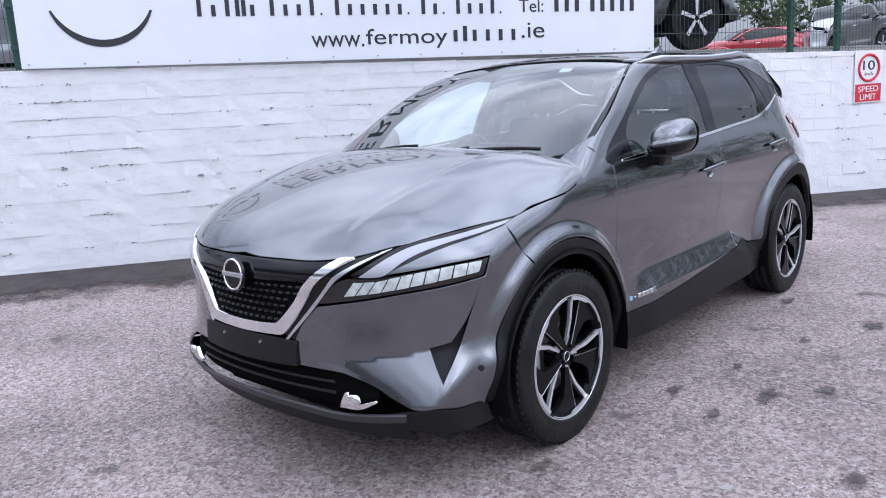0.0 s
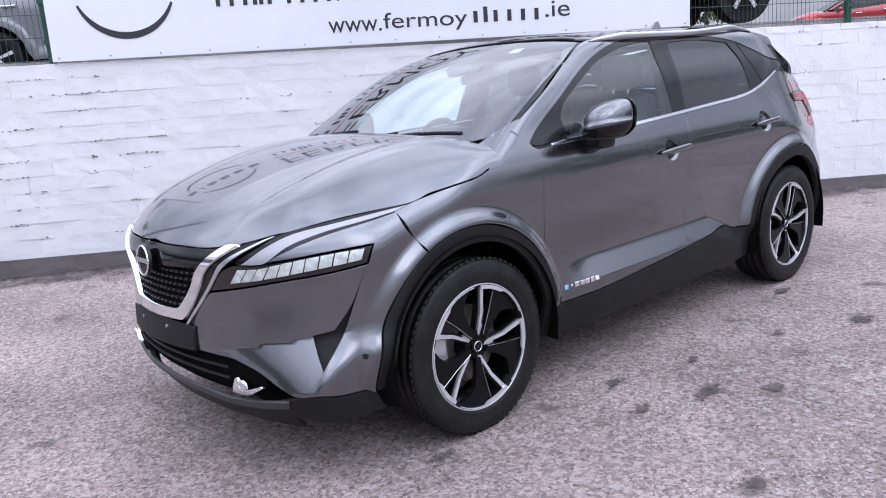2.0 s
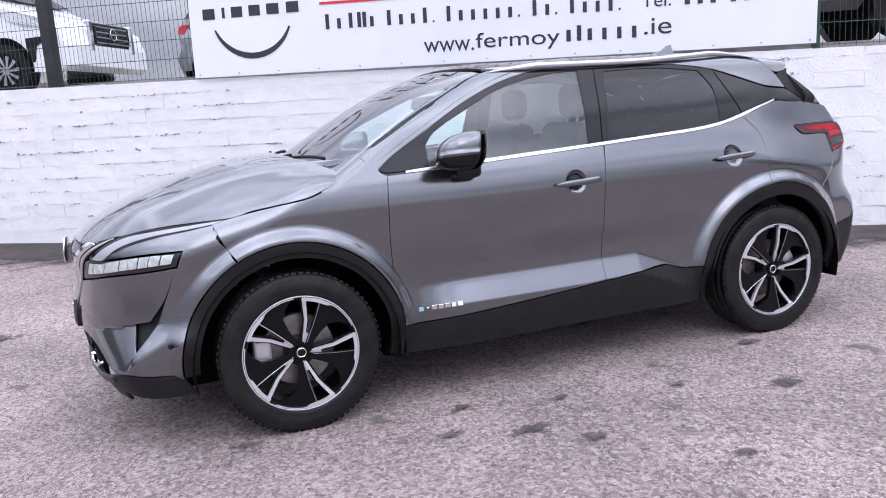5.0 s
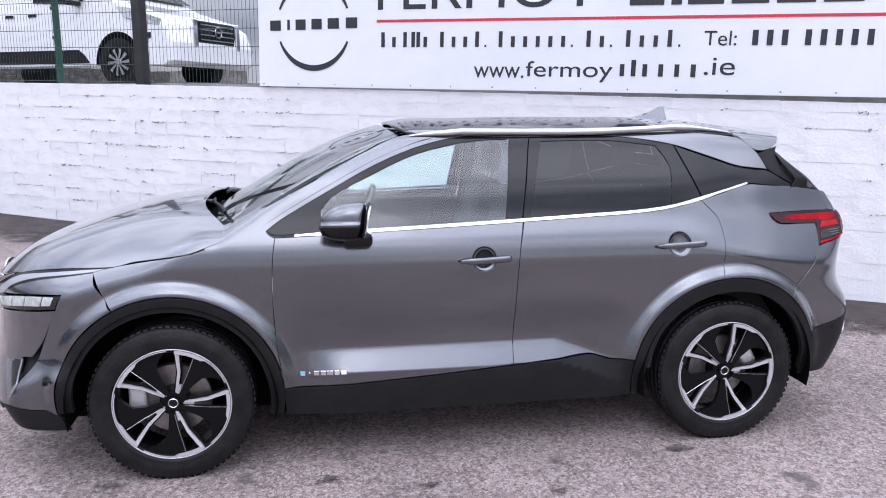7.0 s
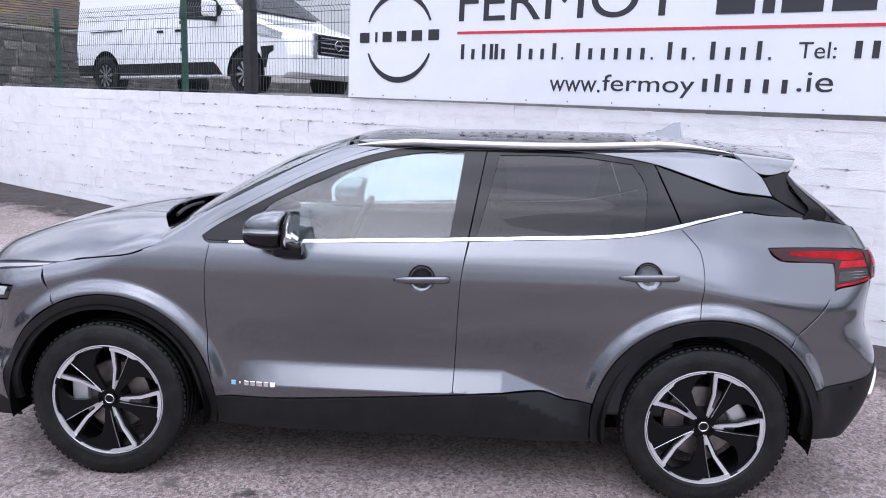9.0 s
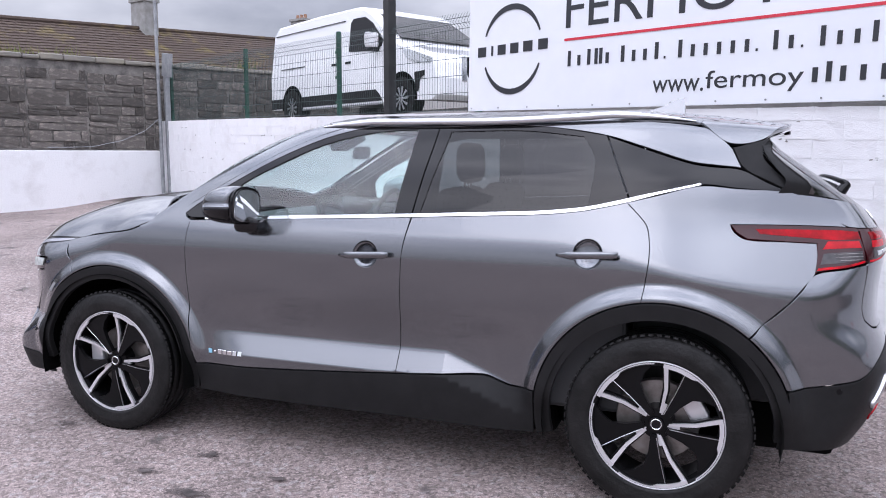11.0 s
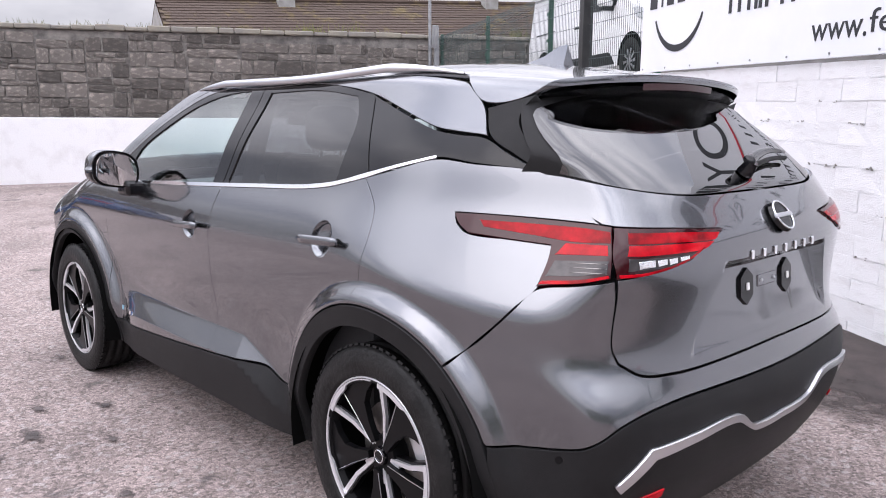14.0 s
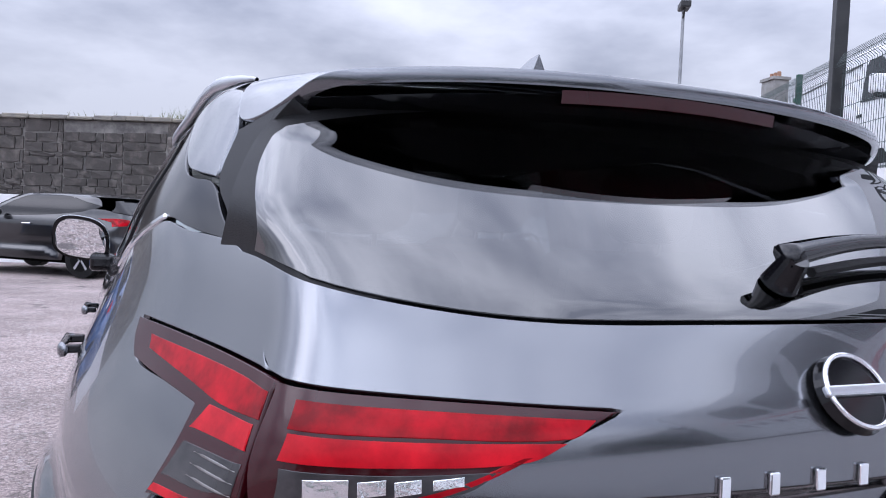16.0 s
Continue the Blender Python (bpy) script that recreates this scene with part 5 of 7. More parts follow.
    fog = [(-2.2, -0.462, 0.352), (-2.2, -0.494, 0.41), (-2.2, -0.504, 0.412), (-2.19, -0.507, 0.378), (-2.18, -0.53, 0.367), (-2.15, -0.612, 0.391), (-2.15, -0.614, 0.384), (-2.18, -0.54, 0.352)]
    trim = sheet("fog_lamp_trim", fog, FRONTWAY, M["chrome"], bumper, "chrome angle round the fog lamp", fine=0.012, field=BONNET, gap=0.0, lift=0.004, deep=0.02, mirror=m)
    p, n = on_skin(None, -0.533, 0.391, field=BONNET, way=FRONTWAY)
    c = bmesh.new()
    bmesh.ops.create_uvsphere(c, u_segments=16, v_segments=10, radius=0.026, matrix=Matrix.Translation(Vector((p + n * 0.002) * flip)) @ Matrix.Diagonal((0.5, 1.15, 0.8, 1)))
    part("fog_lamp", c, M["lamp"], bumper, "round clear fog lamp", smooth=True)
chrome_v = [(-2.14, -0.468, 0.887), (-2.107, -0.522, 0.893), (-2.194, -0.398, 0.808), (-2.215, -0.33, 0.72), (-2.231, -0.272, 0.643), (-2.243, -0.235, 0.606), (-2.246, -0.2, 0.6), (-2.246, 0.0, 0.594), (-2.242, 0.0, 0.632), (-2.24, -0.19, 0.64), (-2.233, -0.222, 0.66), (-2.22, -0.29, 0.73), (-2.207, -0.352, 0.806)]
grille = sheet("grille_frame", chrome_v, FRONTWAY, M["chrome"], car, "broad chrome V round the grille", field=BONNET, both=True, fine=0.014, gap=0.0, lift=0.012, deep=0.03)
sheet("grille_top", [(-2.2, 0.0, 0.882), (-2.204, -0.226, 0.88), (-2.172, -0.382, 0.88), (-2.14, -0.465, 0.886), (-2.18, -0.42, 0.85), (-2.2, -0.37, 0.82), (-2.23, -0.2, 0.805), (-2.24, 0.0, 0.8)], FRONTWAY, M["gloss"], car, "gloss black panel over the grille", field=BONNET, both=True, fine=0.018, gap=0.001)
mesh_back = sheet("grille_mesh", [(-2.2, 0.0, 0.81), (-2.2, -0.37, 0.83), (-2.2, -0.35, 0.79), (-2.2, -0.23, 0.655), (-2.2, 0.0, 0.62)], FRONTWAY, M["dark"], car, "black honeycomb grille", field=BONNET, both=True, fine=0.025, gap=-0.004, lift=-0.018)
dash = {}
for row in range(7):
    z = 0.652 + 0.026 * row
    wide = 0.19 + (z - 0.64) * 0.95
    count = int(wide / 0.036)
    for k in range(-count, count + 1):
        y = (k + 0.5 * (row % 2)) * 0.036
        if abs(y) > wide or (abs(y) < 0.06 and 0.77 < z < 0.87):
            continue
        p, n = on_skin(None, -abs(y), z, field=BONNET, way=FRONTWAY)
        if not dash:
            dash["m"] = bpy.data.meshes.new("grille_dash")
            b_ = box(-0.012, 0.012, -0.0045, 0.0045, -0.008, 0.004, 0.002, 1)
            b_.to_mesh(dash["m"]), b_.free()
            dash["m"].materials.append(material("dark_chrome", (0.035, 0.035, 0.037), 0.3, 0.8))
        part("grille_dash", dash["m"], None, mesh_back, at=facing((p[0], y, p[2]), (n[0], n[1] * (-1 if y > 0 else 1), n[2])) @ Matrix.Translation((0, 0, -0.01)))
p, n = on_skin(None, 0.0, 0.815, field=BONNET, way=FRONTWAY)
badge(facing(p + n * 0.02, (-1, 0, 0.1)), 0.058, car)
plate = sheet("plate_holder", [(-2.24, 0.0, 0.59), (-2.24, -0.2, 0.587), (-2.24, -0.293, 0.582), (-2.247, -0.297, 0.492), (-2.247, 0.0, 0.488)], FRONTWAY, M["plastic"], car, "empty black number plate holder", field=BONNET, both=True, fine=0.02, lift=0.012, gap=0.0)
for y in (-0.12, 0.12):
    part("screw", rod((-2.262, y, 0.565), (-2.274, y, 0.565), 0.006), M["satin"], plate)
lower = sheet("lower_grille", [(-2.2, 0.0, 0.485), (-2.248, -0.3, 0.485), (-2.2, -0.5, 0.475), (-2.18, -0.6, 0.43), (-2.15, -0.6, 0.36), (-2.18, -0.42, 0.325), (-2.2, 0.0, 0.335)], FRONTWAY, M["dark"], car, "black lower air intake", field=BONNET, both=True, fine=0.025, lift=-0.035, gap=-0.005)
for z in (0.395, 0.44):
    pts = [on_skin(None, -0.44 + 0.88 * k / 16, z, field=BONNET, way=FRONTWAY) for k in range(17)]
    part("intake_slat", tube([p - n * 0.022 for p, n in pts], 0.006, 6), M["plastic"], lower)
sheet("front_lip", [(-2.2, 0.0, 0.332), (-2.2, -0.3, 0.325), (-2.18, -0.42, 0.318), (-2.13, -0.62, 0.335), (-2.09, -0.71, 0.345), (-2.1, -0.7, 0.318), (-2.15, -0.55, 0.3), (-2.17, -0.42, 0.292), (-2.2, -0.2, 0.3), (-2.21, 0.0, 0.303)], FRONTWAY, material("grey_lip_plastic", (0.035, 0.035, 0.038), 0.45), car, "grey painted front lip", field=BONNET, both=True, fine=0.018, lift=0.01, gap=0.0)
sheet("front_undertray", [(-2.2, 0.0, 0.3), (-2.2, -0.3, 0.295), (-2.16, -0.5, 0.29), (-2.1, -0.68, 0.3), (-2.05, -0.7, 0.22), (-2.1, 0.0, 0.22)], FRONTWAY, M["plastic"], car, field=BONNET, both=True, fine=0.03, lift=-0.004)

# ---- wheels ----
def revolve(profile, n=64, groove=None):
    """A body of revolution about y from (radius, y) pairs."""
    bm = bmesh.new()
    rings = []
    for k in range(n):
        a = k * math.tau / n
        rings.append([bm.verts.new((r * math.cos(a), y, r * math.sin(a))) for r, y in profile])
    for k in range(n):
        p, q = rings[k], rings[(k + 1) % n]
        for j in range(len(profile) - 1):
            bm.faces.new((p[j], p[j + 1], q[j + 1], q[j]))
    bmesh.ops.recalc_face_normals(bm, faces=bm.faces)
    return bm


def wedge(a, r0, r1, w0, w1, y0, y1, lean=0.0, thick=0.02, ridge=0.0):
    """A spoke from radius r0 to r1 at angle a, outward face at y0 to y1."""
    bm = bmesh.new()
    ca, sa = math.cos(radians(a)), math.sin(radians(a))
    cb, sb = math.cos(radians(a + lean)), math.sin(radians(a + lean))
    rows = []
    for (c, d, r, w, y) in ((ca, sa, r0, w0, y0), ((ca + cb) / 2, (sa + sb) / 2, (r0 + r1) / 2, (w0 + w1) / 2, (y0 + y1) / 2), (cb, sb, r1, w1, y1)):
        o = Vector((c * r, 0, d * r))
        t = Vector((-d, 0, c)).normalized()
        rows.append([bm.verts.new(o + t * w / 2 + Vector((0, y, 0))), bm.verts.new(o + Vector((0, y - ridge, 0))), bm.verts.new(o - t * w / 2 + Vector((0, y, 0))), bm.verts.new(o - t * w * 0.4 + Vector((0, y + thick, 0))), bm.verts.new(o + t * w * 0.4 + Vector((0, y + thick, 0)))])
    for p, q in zip(rows, rows[1:]):
        for j in range(5):
            bm.faces.new((p[j], p[(j + 1) % 5], q[(j + 1) % 5], q[j]))
    bm.faces.new(rows[0]), bm.faces.new(rows[-1][::-1])
    bmesh.ops.recalc_face_normals(bm, faces=bm.faces)
    return bm


def build_wheel(at):
    """A wheel about its own y axis, its outer face towards -y."""
    wheel = part("wheel", revolve([(0.236, 0.1), (0.236, 0.06), (0.222, 0.03), (0.222, -0.075), (0.231, -0.1), (0.24, -0.106), (0.247, -0.1), (0.247, 0.1)]), M["alloy"], car, "dark alloy wheel with bright machined spokes", smooth=False, at=at)
    tread = [(0.252, 0.095), (0.27, 0.108), (0.3, 0.117), (0.335, 0.113), (0.3525, 0.098)]
    for y in (0.065, 0.02, -0.025, -0.07):
        tread += [(0.3555, y + 0.012), (0.3475, y + 0.011), (0.3475, y + 0.001), (0.3555, y)]
    tread += [(0.3525, -0.098), (0.346, -0.106), (0.335, -0.113), (0.322, -0.1145), (0.318, -0.1165), (0.29, -0.1185), (0.277, -0.113), (0.272, -0.1145), (0.262, -0.11), (0.256, -0.1)]
    part("tyre", revolve(tread, 72), M["rubber"], wheel, "black rubber tyre", smooth=True)
    lug = bmesh.new()
    for k in range(72):
        a = k * math.tau / 72
        m_ = Matrix.Rotation(-a, 4, "Y") @ Matrix.Translation((0.3515, -0.083, 0))
        bmesh.ops.create_cube(lug, size=1, matrix=m_ @ Matrix.Rotation(0.35, 4, "Z") @ Matrix.Diagonal((0.0075, 0.034, 0.019, 1)))
    part("tread_block", lug, M["rubber"], wheel)
    lip = [(0.2405, -0.1045), (0.2415, -0.1075), (0.2435, -0.1085), (0.2465, -0.1065), (0.2465, -0.1)]
    part("rim_lip", revolve(lip, 72), M["machined"], wheel, "bright machined rim edge", smooth=True)
    for k in range(5):
        a = 82 + 72 * k
        part("spoke", wedge(a - 11, 0.045, 0.238, 0.01, 0.017, -0.078, -0.103, 12, 0.02), M["machined"], wheel, "bright machined spoke")
        part("spoke_toe", wedge(a - 19, 0.04, 0.085, 0.004, 0.017, -0.075, -0.08, 6, 0.014), M["machined"], wheel)
        # the bright rim runs broad from the spoke's foot, then slim to the next spoke
        crescent = [(0.239 * math.cos(radians(a + 3 - 4 * j)), 0.239 * math.sin(radians(a + 3 - 4 * j))) for j in range(17)]
        for j in range(16, -1, -1):
            w = 0.004 + 0.011 * step(8.5, 6.5, float(j))
            crescent.append(((0.239 - w) * math.cos(radians(a + 3 - 4 * j)), (0.239 - w) * math.sin(radians(a + 3 - 4 * j))))
        part("spoke_foot", flat(crescent, 0.0, 0.008), M["machined"], wheel, at=Matrix.Translation((0, -0.1, 0)) @ pose(0, 0, 0, 90, 0, 0))
        part("spoke_back", wedge(a - 11, 0.045, 0.238, 0.024, 0.03, -0.066, -0.09, 12, 0.03), M["alloy"], wheel)
        rim_ = [(0.046, -22), (0.09, -21), (0.15, -18), (0.233, -16), (0.235, -24), (0.235, -32), (0.235, -40), (0.235, -48), (0.234, -60), (0.2, -50), (0.165, -42), (0.11, -41), (0.046, -52)]
        fold = [(r_ * math.cos(radians(a + g)), r_ * math.sin(radians(a + g))) for r_, g in rim_]
        part("blade", flat(fold, 0.0, 0.022), M["alloy"], wheel, "dark satin blade", at=Matrix.Translation((0, -0.07, 0)) @ pose(0, 0, 0, 90, 0, 0))
        ridge_ = [(0.05, -24), (0.14, -19.5), (0.226, -17.5)]
        part("blade_edge", tube([(r_ * math.cos(radians(a + g)), -0.093, r_ * math.sin(radians(a + g))) for r_, g in ridge_], 0.0014, 5), M["satin"], wheel)
        part("wheel_nut", rod((0.057 * math.cos(radians(a + 38)), -0.066, 0.057 * math.sin(radians(a + 38))), (0.057 * math.cos(radians(a + 38)), -0.08, 0.057 * math.sin(radians(a + 38))), 0.01, n=6), M["iron"], wheel)
    part("hub", rod((0, 0.02, 0), (0, -0.075, 0), 0.072, 0.058, 32), M["alloy"], wheel)
    cap = part("centre_cap", rod((0, -0.07, 0), (0, -0.086, 0), 0.031, 0.027, 32), M["gloss"], wheel, "black centre cap with a bright badge")
    part("brake_disc", revolve([(0.06, -0.02), (0.152, -0.02), (0.155, -0.012), (0.155, 0.01), (0.06, 0.01)], 48), M["iron"], wheel, "bare iron brake disc")
    part("brake_caliper", box(-0.19, -0.115, -0.045, 0.02, -0.06, 0.07, 0.012), M["machined"], wheel, "silver brake caliper")
    grow = Matrix.Diagonal((1.047, 1, 1.047, 1))
    wheel.data.transform(grow)
    for child in wheel.children:
        if not child.name.startswith(("tyre", "tread")):
            child.matrix_basis = grow @ child.matrix_basis
    return wheel


wheel_one = build_wheel(Matrix.Translation((-AXLE, -0.79, TYRE + 0.003)))
for x, sy in ((AXLE, -1), (-AXLE, 1), (AXLE, 1)):
    copy = copy_thing(wheel_one, Matrix.Translation((x, sy * 0.79, TYRE + 0.003)) @ pose(0, 0, 0, 0, 0, 0 if sy < 0 else 180))
    if x > 0:
        for child in copy.children:
            if child.name.startswith("brake_caliper"):
                child.matrix_basis = pose(0, 0, 0, 0, 150, 0)
for ax in (-AXLE, AXLE):
    for sy in (-1, 1):
        part("cap_ring", tube([(ax + 0.02 * math.cos(k * math.tau / 24), sy * 0.8775, TYRE + 0.003 + 0.02 * math.sin(k * math.tau / 24)) for k in range(24)], 0.0022, 6, closed=True), M["chrome"], car)

# ---- mirrors, handles, cabin ----
def mirror_form(x, y, z):
    """From the unit ball to the mirror housing: round in front, blunt behind."""
    px = 0.1 * math.copysign(abs(x) ** 0.9, x)
    py = 0.118 * math.copysign(abs(y) ** 0.72, y)
    pz = (0.095 if z > 0 else 0.066) * math.copysign(abs(z) ** 0.72, z)
    return Vector((px + 0.03 * py + 0.012 * z, py, pz - 0.12 * py))



for m in (False, True):
    s = 1 if m else -1
    door, back = DOORS[m]
    for name, z0, z1, mat in (("mirror_cap", 0.0, 1.0, M["paint"]), ("mirror_shell", -1.0, 0.0, M["gloss"])):
        bm = bmesh.new()
        bmesh.ops.create_uvsphere(bm, u_segments=40, v_segments=28, radius=1.0)
        bmesh.ops.bisect_plane(bm, geom=bm.verts[:] + bm.edges[:] + bm.faces[:], plane_co=(0, 0, 0.0), plane_no=(0, 0, 1 if z0 < 0 else -1), clear_outer=True)
        for v in bm.verts:
            x, y, z = v.co
            # blunt at the back, round at the front
            v.co = mirror_form(x if x < 0 else x * 0.2, y, z)
        cap = part(name, bm, mat, door, "grey painted mirror cap" if z0 == 0 else "gloss black mirror housing", smooth=True, at=Matrix.Translation((-0.505, s * 0.963, 1.155)) @ Matrix.Diagonal((1.6, -0.88 * s, 1.06, 1)))
    for name, size, dx, mat in (("mirror_rim", 0.97, 0.004, M["gloss"]), ("mirror_pane", 0.8, 0.008, M["mirror_glass"])):
        face = bmesh.new()
        ring = []
        for k in range(40):
            q = mirror_form(0.0, math.cos(k * math.tau / 40) * size, math.sin(k * math.tau / 40) * size)
            ring.append(face.verts.new(q + Vector((0.022 + dx, 0, 0))))
        face.faces.new(ring)
        r = bmesh.ops.extrude_face_region(face, geom=face.faces[:])
        bmesh.ops.translate(face, verts=[v for v in r["geom"] if isinstance(v, bmesh.types.BMVert)], vec=(-0.006, 0, 0))
        bmesh.ops.recalc_face_normals(face, faces=face.faces)
        part(name, face, mat, cap, "mirror glass" if dx > 0.005 else "black rim")
    part("mirror_foot", box(-0.035, 0.045, -0.05, 0.055, -0.11, -0.045, 0.02, 3), M["gloss"], cap, at=Matrix.Translation((0.0, 0.085, 0.005)))
    for d, x, z, tilt in ((door, 0.085, 0.968, -2.5), (back, 1.05, 1.012, -2.5)):
        q, n = on_skin(x, None, z)
        flip = np.array((1, -1 if m else 1, 1))
        at = Matrix.Translation(Vector(q * flip)) @ pose(0, 0, 0, 0, tilt, 0)
        cup = bmesh.new()
        rings = []
        for j in range(9):
            r = 0.061 * j / 8
            q_ = [(x + r * math.cos(k * math.tau / 28), z + r * math.sin(k * math.tau / 28)) for k in range(28)]
            q_ = [(u, -float(side(u, v)), v) for u, v in q_]
            rings.append([cup.verts.new((p_[0], (p_[1] + 0.03 * math.sqrt(max(0, 1 - (j / 8) ** 2))) * flip[1], p_[2])) for p_ in q_])
        for p_, q_ in zip(rings, rings[1:]):
            for k in range(28):
                cup.faces.new((p_[k], p_[(k + 1) % 28], q_[(k + 1) % 28], q_[k]))
        bmesh.ops.remove_doubles(cup, verts=cup.verts, dist=1e-5)
        part("handle_cup", cup, M["paint"], d, "hollow behind the handle", smooth=True)
        grip = bmesh.new()
        prev = None
        for k in range(15):
            t = k / 14
            x_ = -0.122 + 0.244 * t
            w = 0.016 * min(1, 0.35 + 3.2 * t, 0.75 + 6 * (1 - t))
            out = 0.034 * min(1, 0.45 + 2.5 * t, 0.8 + 3 * (1 - t))
            ring = [grip.verts.new((x_, s * (out + 0.5 * w * math.cos(a)), w * math.sin(a) * 0.95)) for a in (k2 * math.tau / 10 for k2 in range(10))]
            if prev:
                for j in range(10):
                    grip.faces.new((prev[j], prev[(j + 1) % 10], ring[(j + 1) % 10], ring[j]))
            else:
                grip.faces.new(ring)
            prev = ring
        grip.faces.new(prev[::-1])
        bmesh.ops.recalc_face_normals(grip, faces=grip.faces)
        part("door_handle", grip, M["paint"], d, "grey pull handle", smooth=True, at=at)
        for x_ in (-0.085, 0.09):
            part("handle_post", box(x_ - 0.012, x_ + 0.012, min(0, s * 0.03), max(0, s * 0.03), -0.008, 0.008, 0.003), M["gloss"], d, at=at)
    # the model's name on the front door, as plain bars
    for k in range(7):
        q, n = on_skin(-0.758 + 0.031 * k, None, 0.456 + 0.0008 * k)
        w = (0.011, 0.005, 0.012, 0.012, 0.014, 0.011, 0.012)[k]
        h = 0.004 if k == 1 else 0.0105
        flip = np.array((1, -1 if m else 1, 1))
        part("letter_bar", box(-w, w, -h, h, 0, 0.003, 0.001, 1), M["cyan"] if k == 0 else M["chrome"], door, at=facing(q * flip, n * flip))


# ---- cabin ----
def seat(y, x0, wide=0.5):
    s = part("seat", box(x0 - 0.28, x0 + 0.25, y - wide / 2, y + wide / 2, 0.45, 0.68, 0.06, 3), M["fabric"], car, "grey fabric seat", smooth=False)
    bm = box(-0.07, 0.07, -wide / 2 + 0.02, wide / 2 - 0.02, 0, 0.64, 0.055, 3)
    part("backrest", bm, M["fabric"], s, at=Matrix.Translation((x0 + 0.22, y, 0.62)) @ pose(0, 0, 0, 0, 14, 0))
    head = bmesh.new()
    bmesh.ops.create_uvsphere(head, u_segments=18, v_segments=12, radius=1)
    for v in head.verts:
        v.co = Vector([math.copysign(abs(c) ** 0.6, c) for c in v.co])
    part("headrest", head, M["fabric"], s, smooth=True, at=Matrix.Translation((x0 + 0.4, y, 1.36)) @ Matrix.Diagonal((0.05, 0.125, 0.095, 1)))
    for dy in (-0.05, 0.05):
        part("headrest_post", rod((x0 + 0.375, y + dy, 1.22), (x0 + 0.4, y + dy, 1.32), 0.006), M["satin"], s)


for y in (-0.37, 0.37):
    seat(y, 0.0)
    seat(y, 0.86, 0.56)
dashboard = bmesh.new()
prev = None
for k in range(17):
    y = -0.74 + 1.48 * k / 16
    a = 1 - (y / 0.8) ** 2
    row = [dashboard.verts.new(p) for p in ((-1.12 - 0.06 * a, y, 1.0), (-0.85, y, 1.085 - 0.02 * (1 - a)), (-0.62, y, 1.075), (-0.55, y, 1.03), (-0.57, y, 0.9), (-0.62, y, 0.6))]
    if prev:
        for j in range(5):
            dashboard.faces.new((prev[j], row[j], row[j + 1], prev[j + 1]))
    prev = row
dash_ = part("dashboard", dashboard, M["trim"], car, "dark dashboard", smooth=True)
part("display", box(-0.012, 0.012, -0.14, 0.14, -0.085, 0.085, 0.008), M["display"], dash_, "upright centre display", at=Matrix.Translation((-0.56, 0.0, 1.08)) @ pose(0, 0, 0, 0, -12, 0))
hood_ = bmesh.new()
bmesh.ops.create_uvsphere(hood_, u_segments=18, v_segments=10, radius=1)
part("instrument_hood", hood_, M["trim"], dash_, at=Matrix.Translation((-0.64, 0.37, 1.08)) @ Matrix.Diagonal((0.14, 0.2, 0.06, 1)), smooth=True)
wheel_at = Matrix.Translation((-0.4, 0.37, 1.02)) @ pose(0, 0, 0, 0, -66, 0)
steering = part("steering_wheel", tube([(0.178 * math.cos(k * math.tau / 32), 0.178 * math.sin(k * math.tau / 32), 0) for k in range(32)], 0.016, 8, closed=True), M["trim"], car, "black steering wheel", smooth=True, at=wheel_at)
part("steering_boss", box(-0.06, 0.06, -0.07, 0.07, -0.02, 0.02, 0.015), M["trim"], steering)
for a in (90, -90, 180):
    part("steering_spoke", rod((0.05 * math.cos(radians(a)), 0.05 * math.sin(radians(a)), 0), (0.175 * math.cos(radians(a)), 0.175 * math.sin(radians(a)), 0), 0.014, n=8), M["trim"], steering)
part("interior_mirror", box(-0.015, 0.015, -0.12, 0.12, -0.035, 0.035, 0.014, 3), M["trim"], car, "interior mirror", at=Matrix.Translation((-0.36, 0.0, 1.405)) @ pose(0, 0, 0, 0, 10, 8))
part("sensor_housing", box(-0.09, 0.06, -0.09, 0.09, -0.02, 0.03, 0.012), M["trim"], car, at=Matrix.Translation((-0.43, 0.0, 1.47)) @ pose(0, 0, 0, 0, -27, 0))
p, n = on_skin(-0.385, -0.33, field=CABIN, way=DOWN)
part("windscreen_sticker", box(-0.03, 0.03, -0.07, 0.07, -0.001, 0.001), M["paper"], car, "white paper sticker", at=Matrix.Translation(Vector(p - n * 0.012)) @ Vector(n).to_track_quat("Z", "Y").to_matrix().to_4x4())
part("floor_pan", box(-0.9, 0.9, -0.68, 0.68, 0.19, 0.4, 0.03), M["dark"], car)
part("front_pan", box(-2.0, -0.89, -0.58, 0.58, 0.19, 0.4, 0.03), M["dark"], car)
part("rear_pan", box(0.89, 2.0, -0.58, 0.58, 0.2, 0.4, 0.03), M["dark"], car)
part("bulkhead", box(-1.2, -1.1, -0.75, 0.75, 0.3, 1.0), M["dark"], car)
part("engine_bay", box(-2.02, -1.75, -0.5, 0.5, 0.3, 0.82), M["dark"], car)
part("boot_floor", box(1.2, 1.95, -0.6, 0.6, 0.4, 0.8, 0.02), M["trim"], car)
part("headlining", box(0.0, 1.35, -0.55, 0.55, 1.49, 1.51), M["trim"], car)
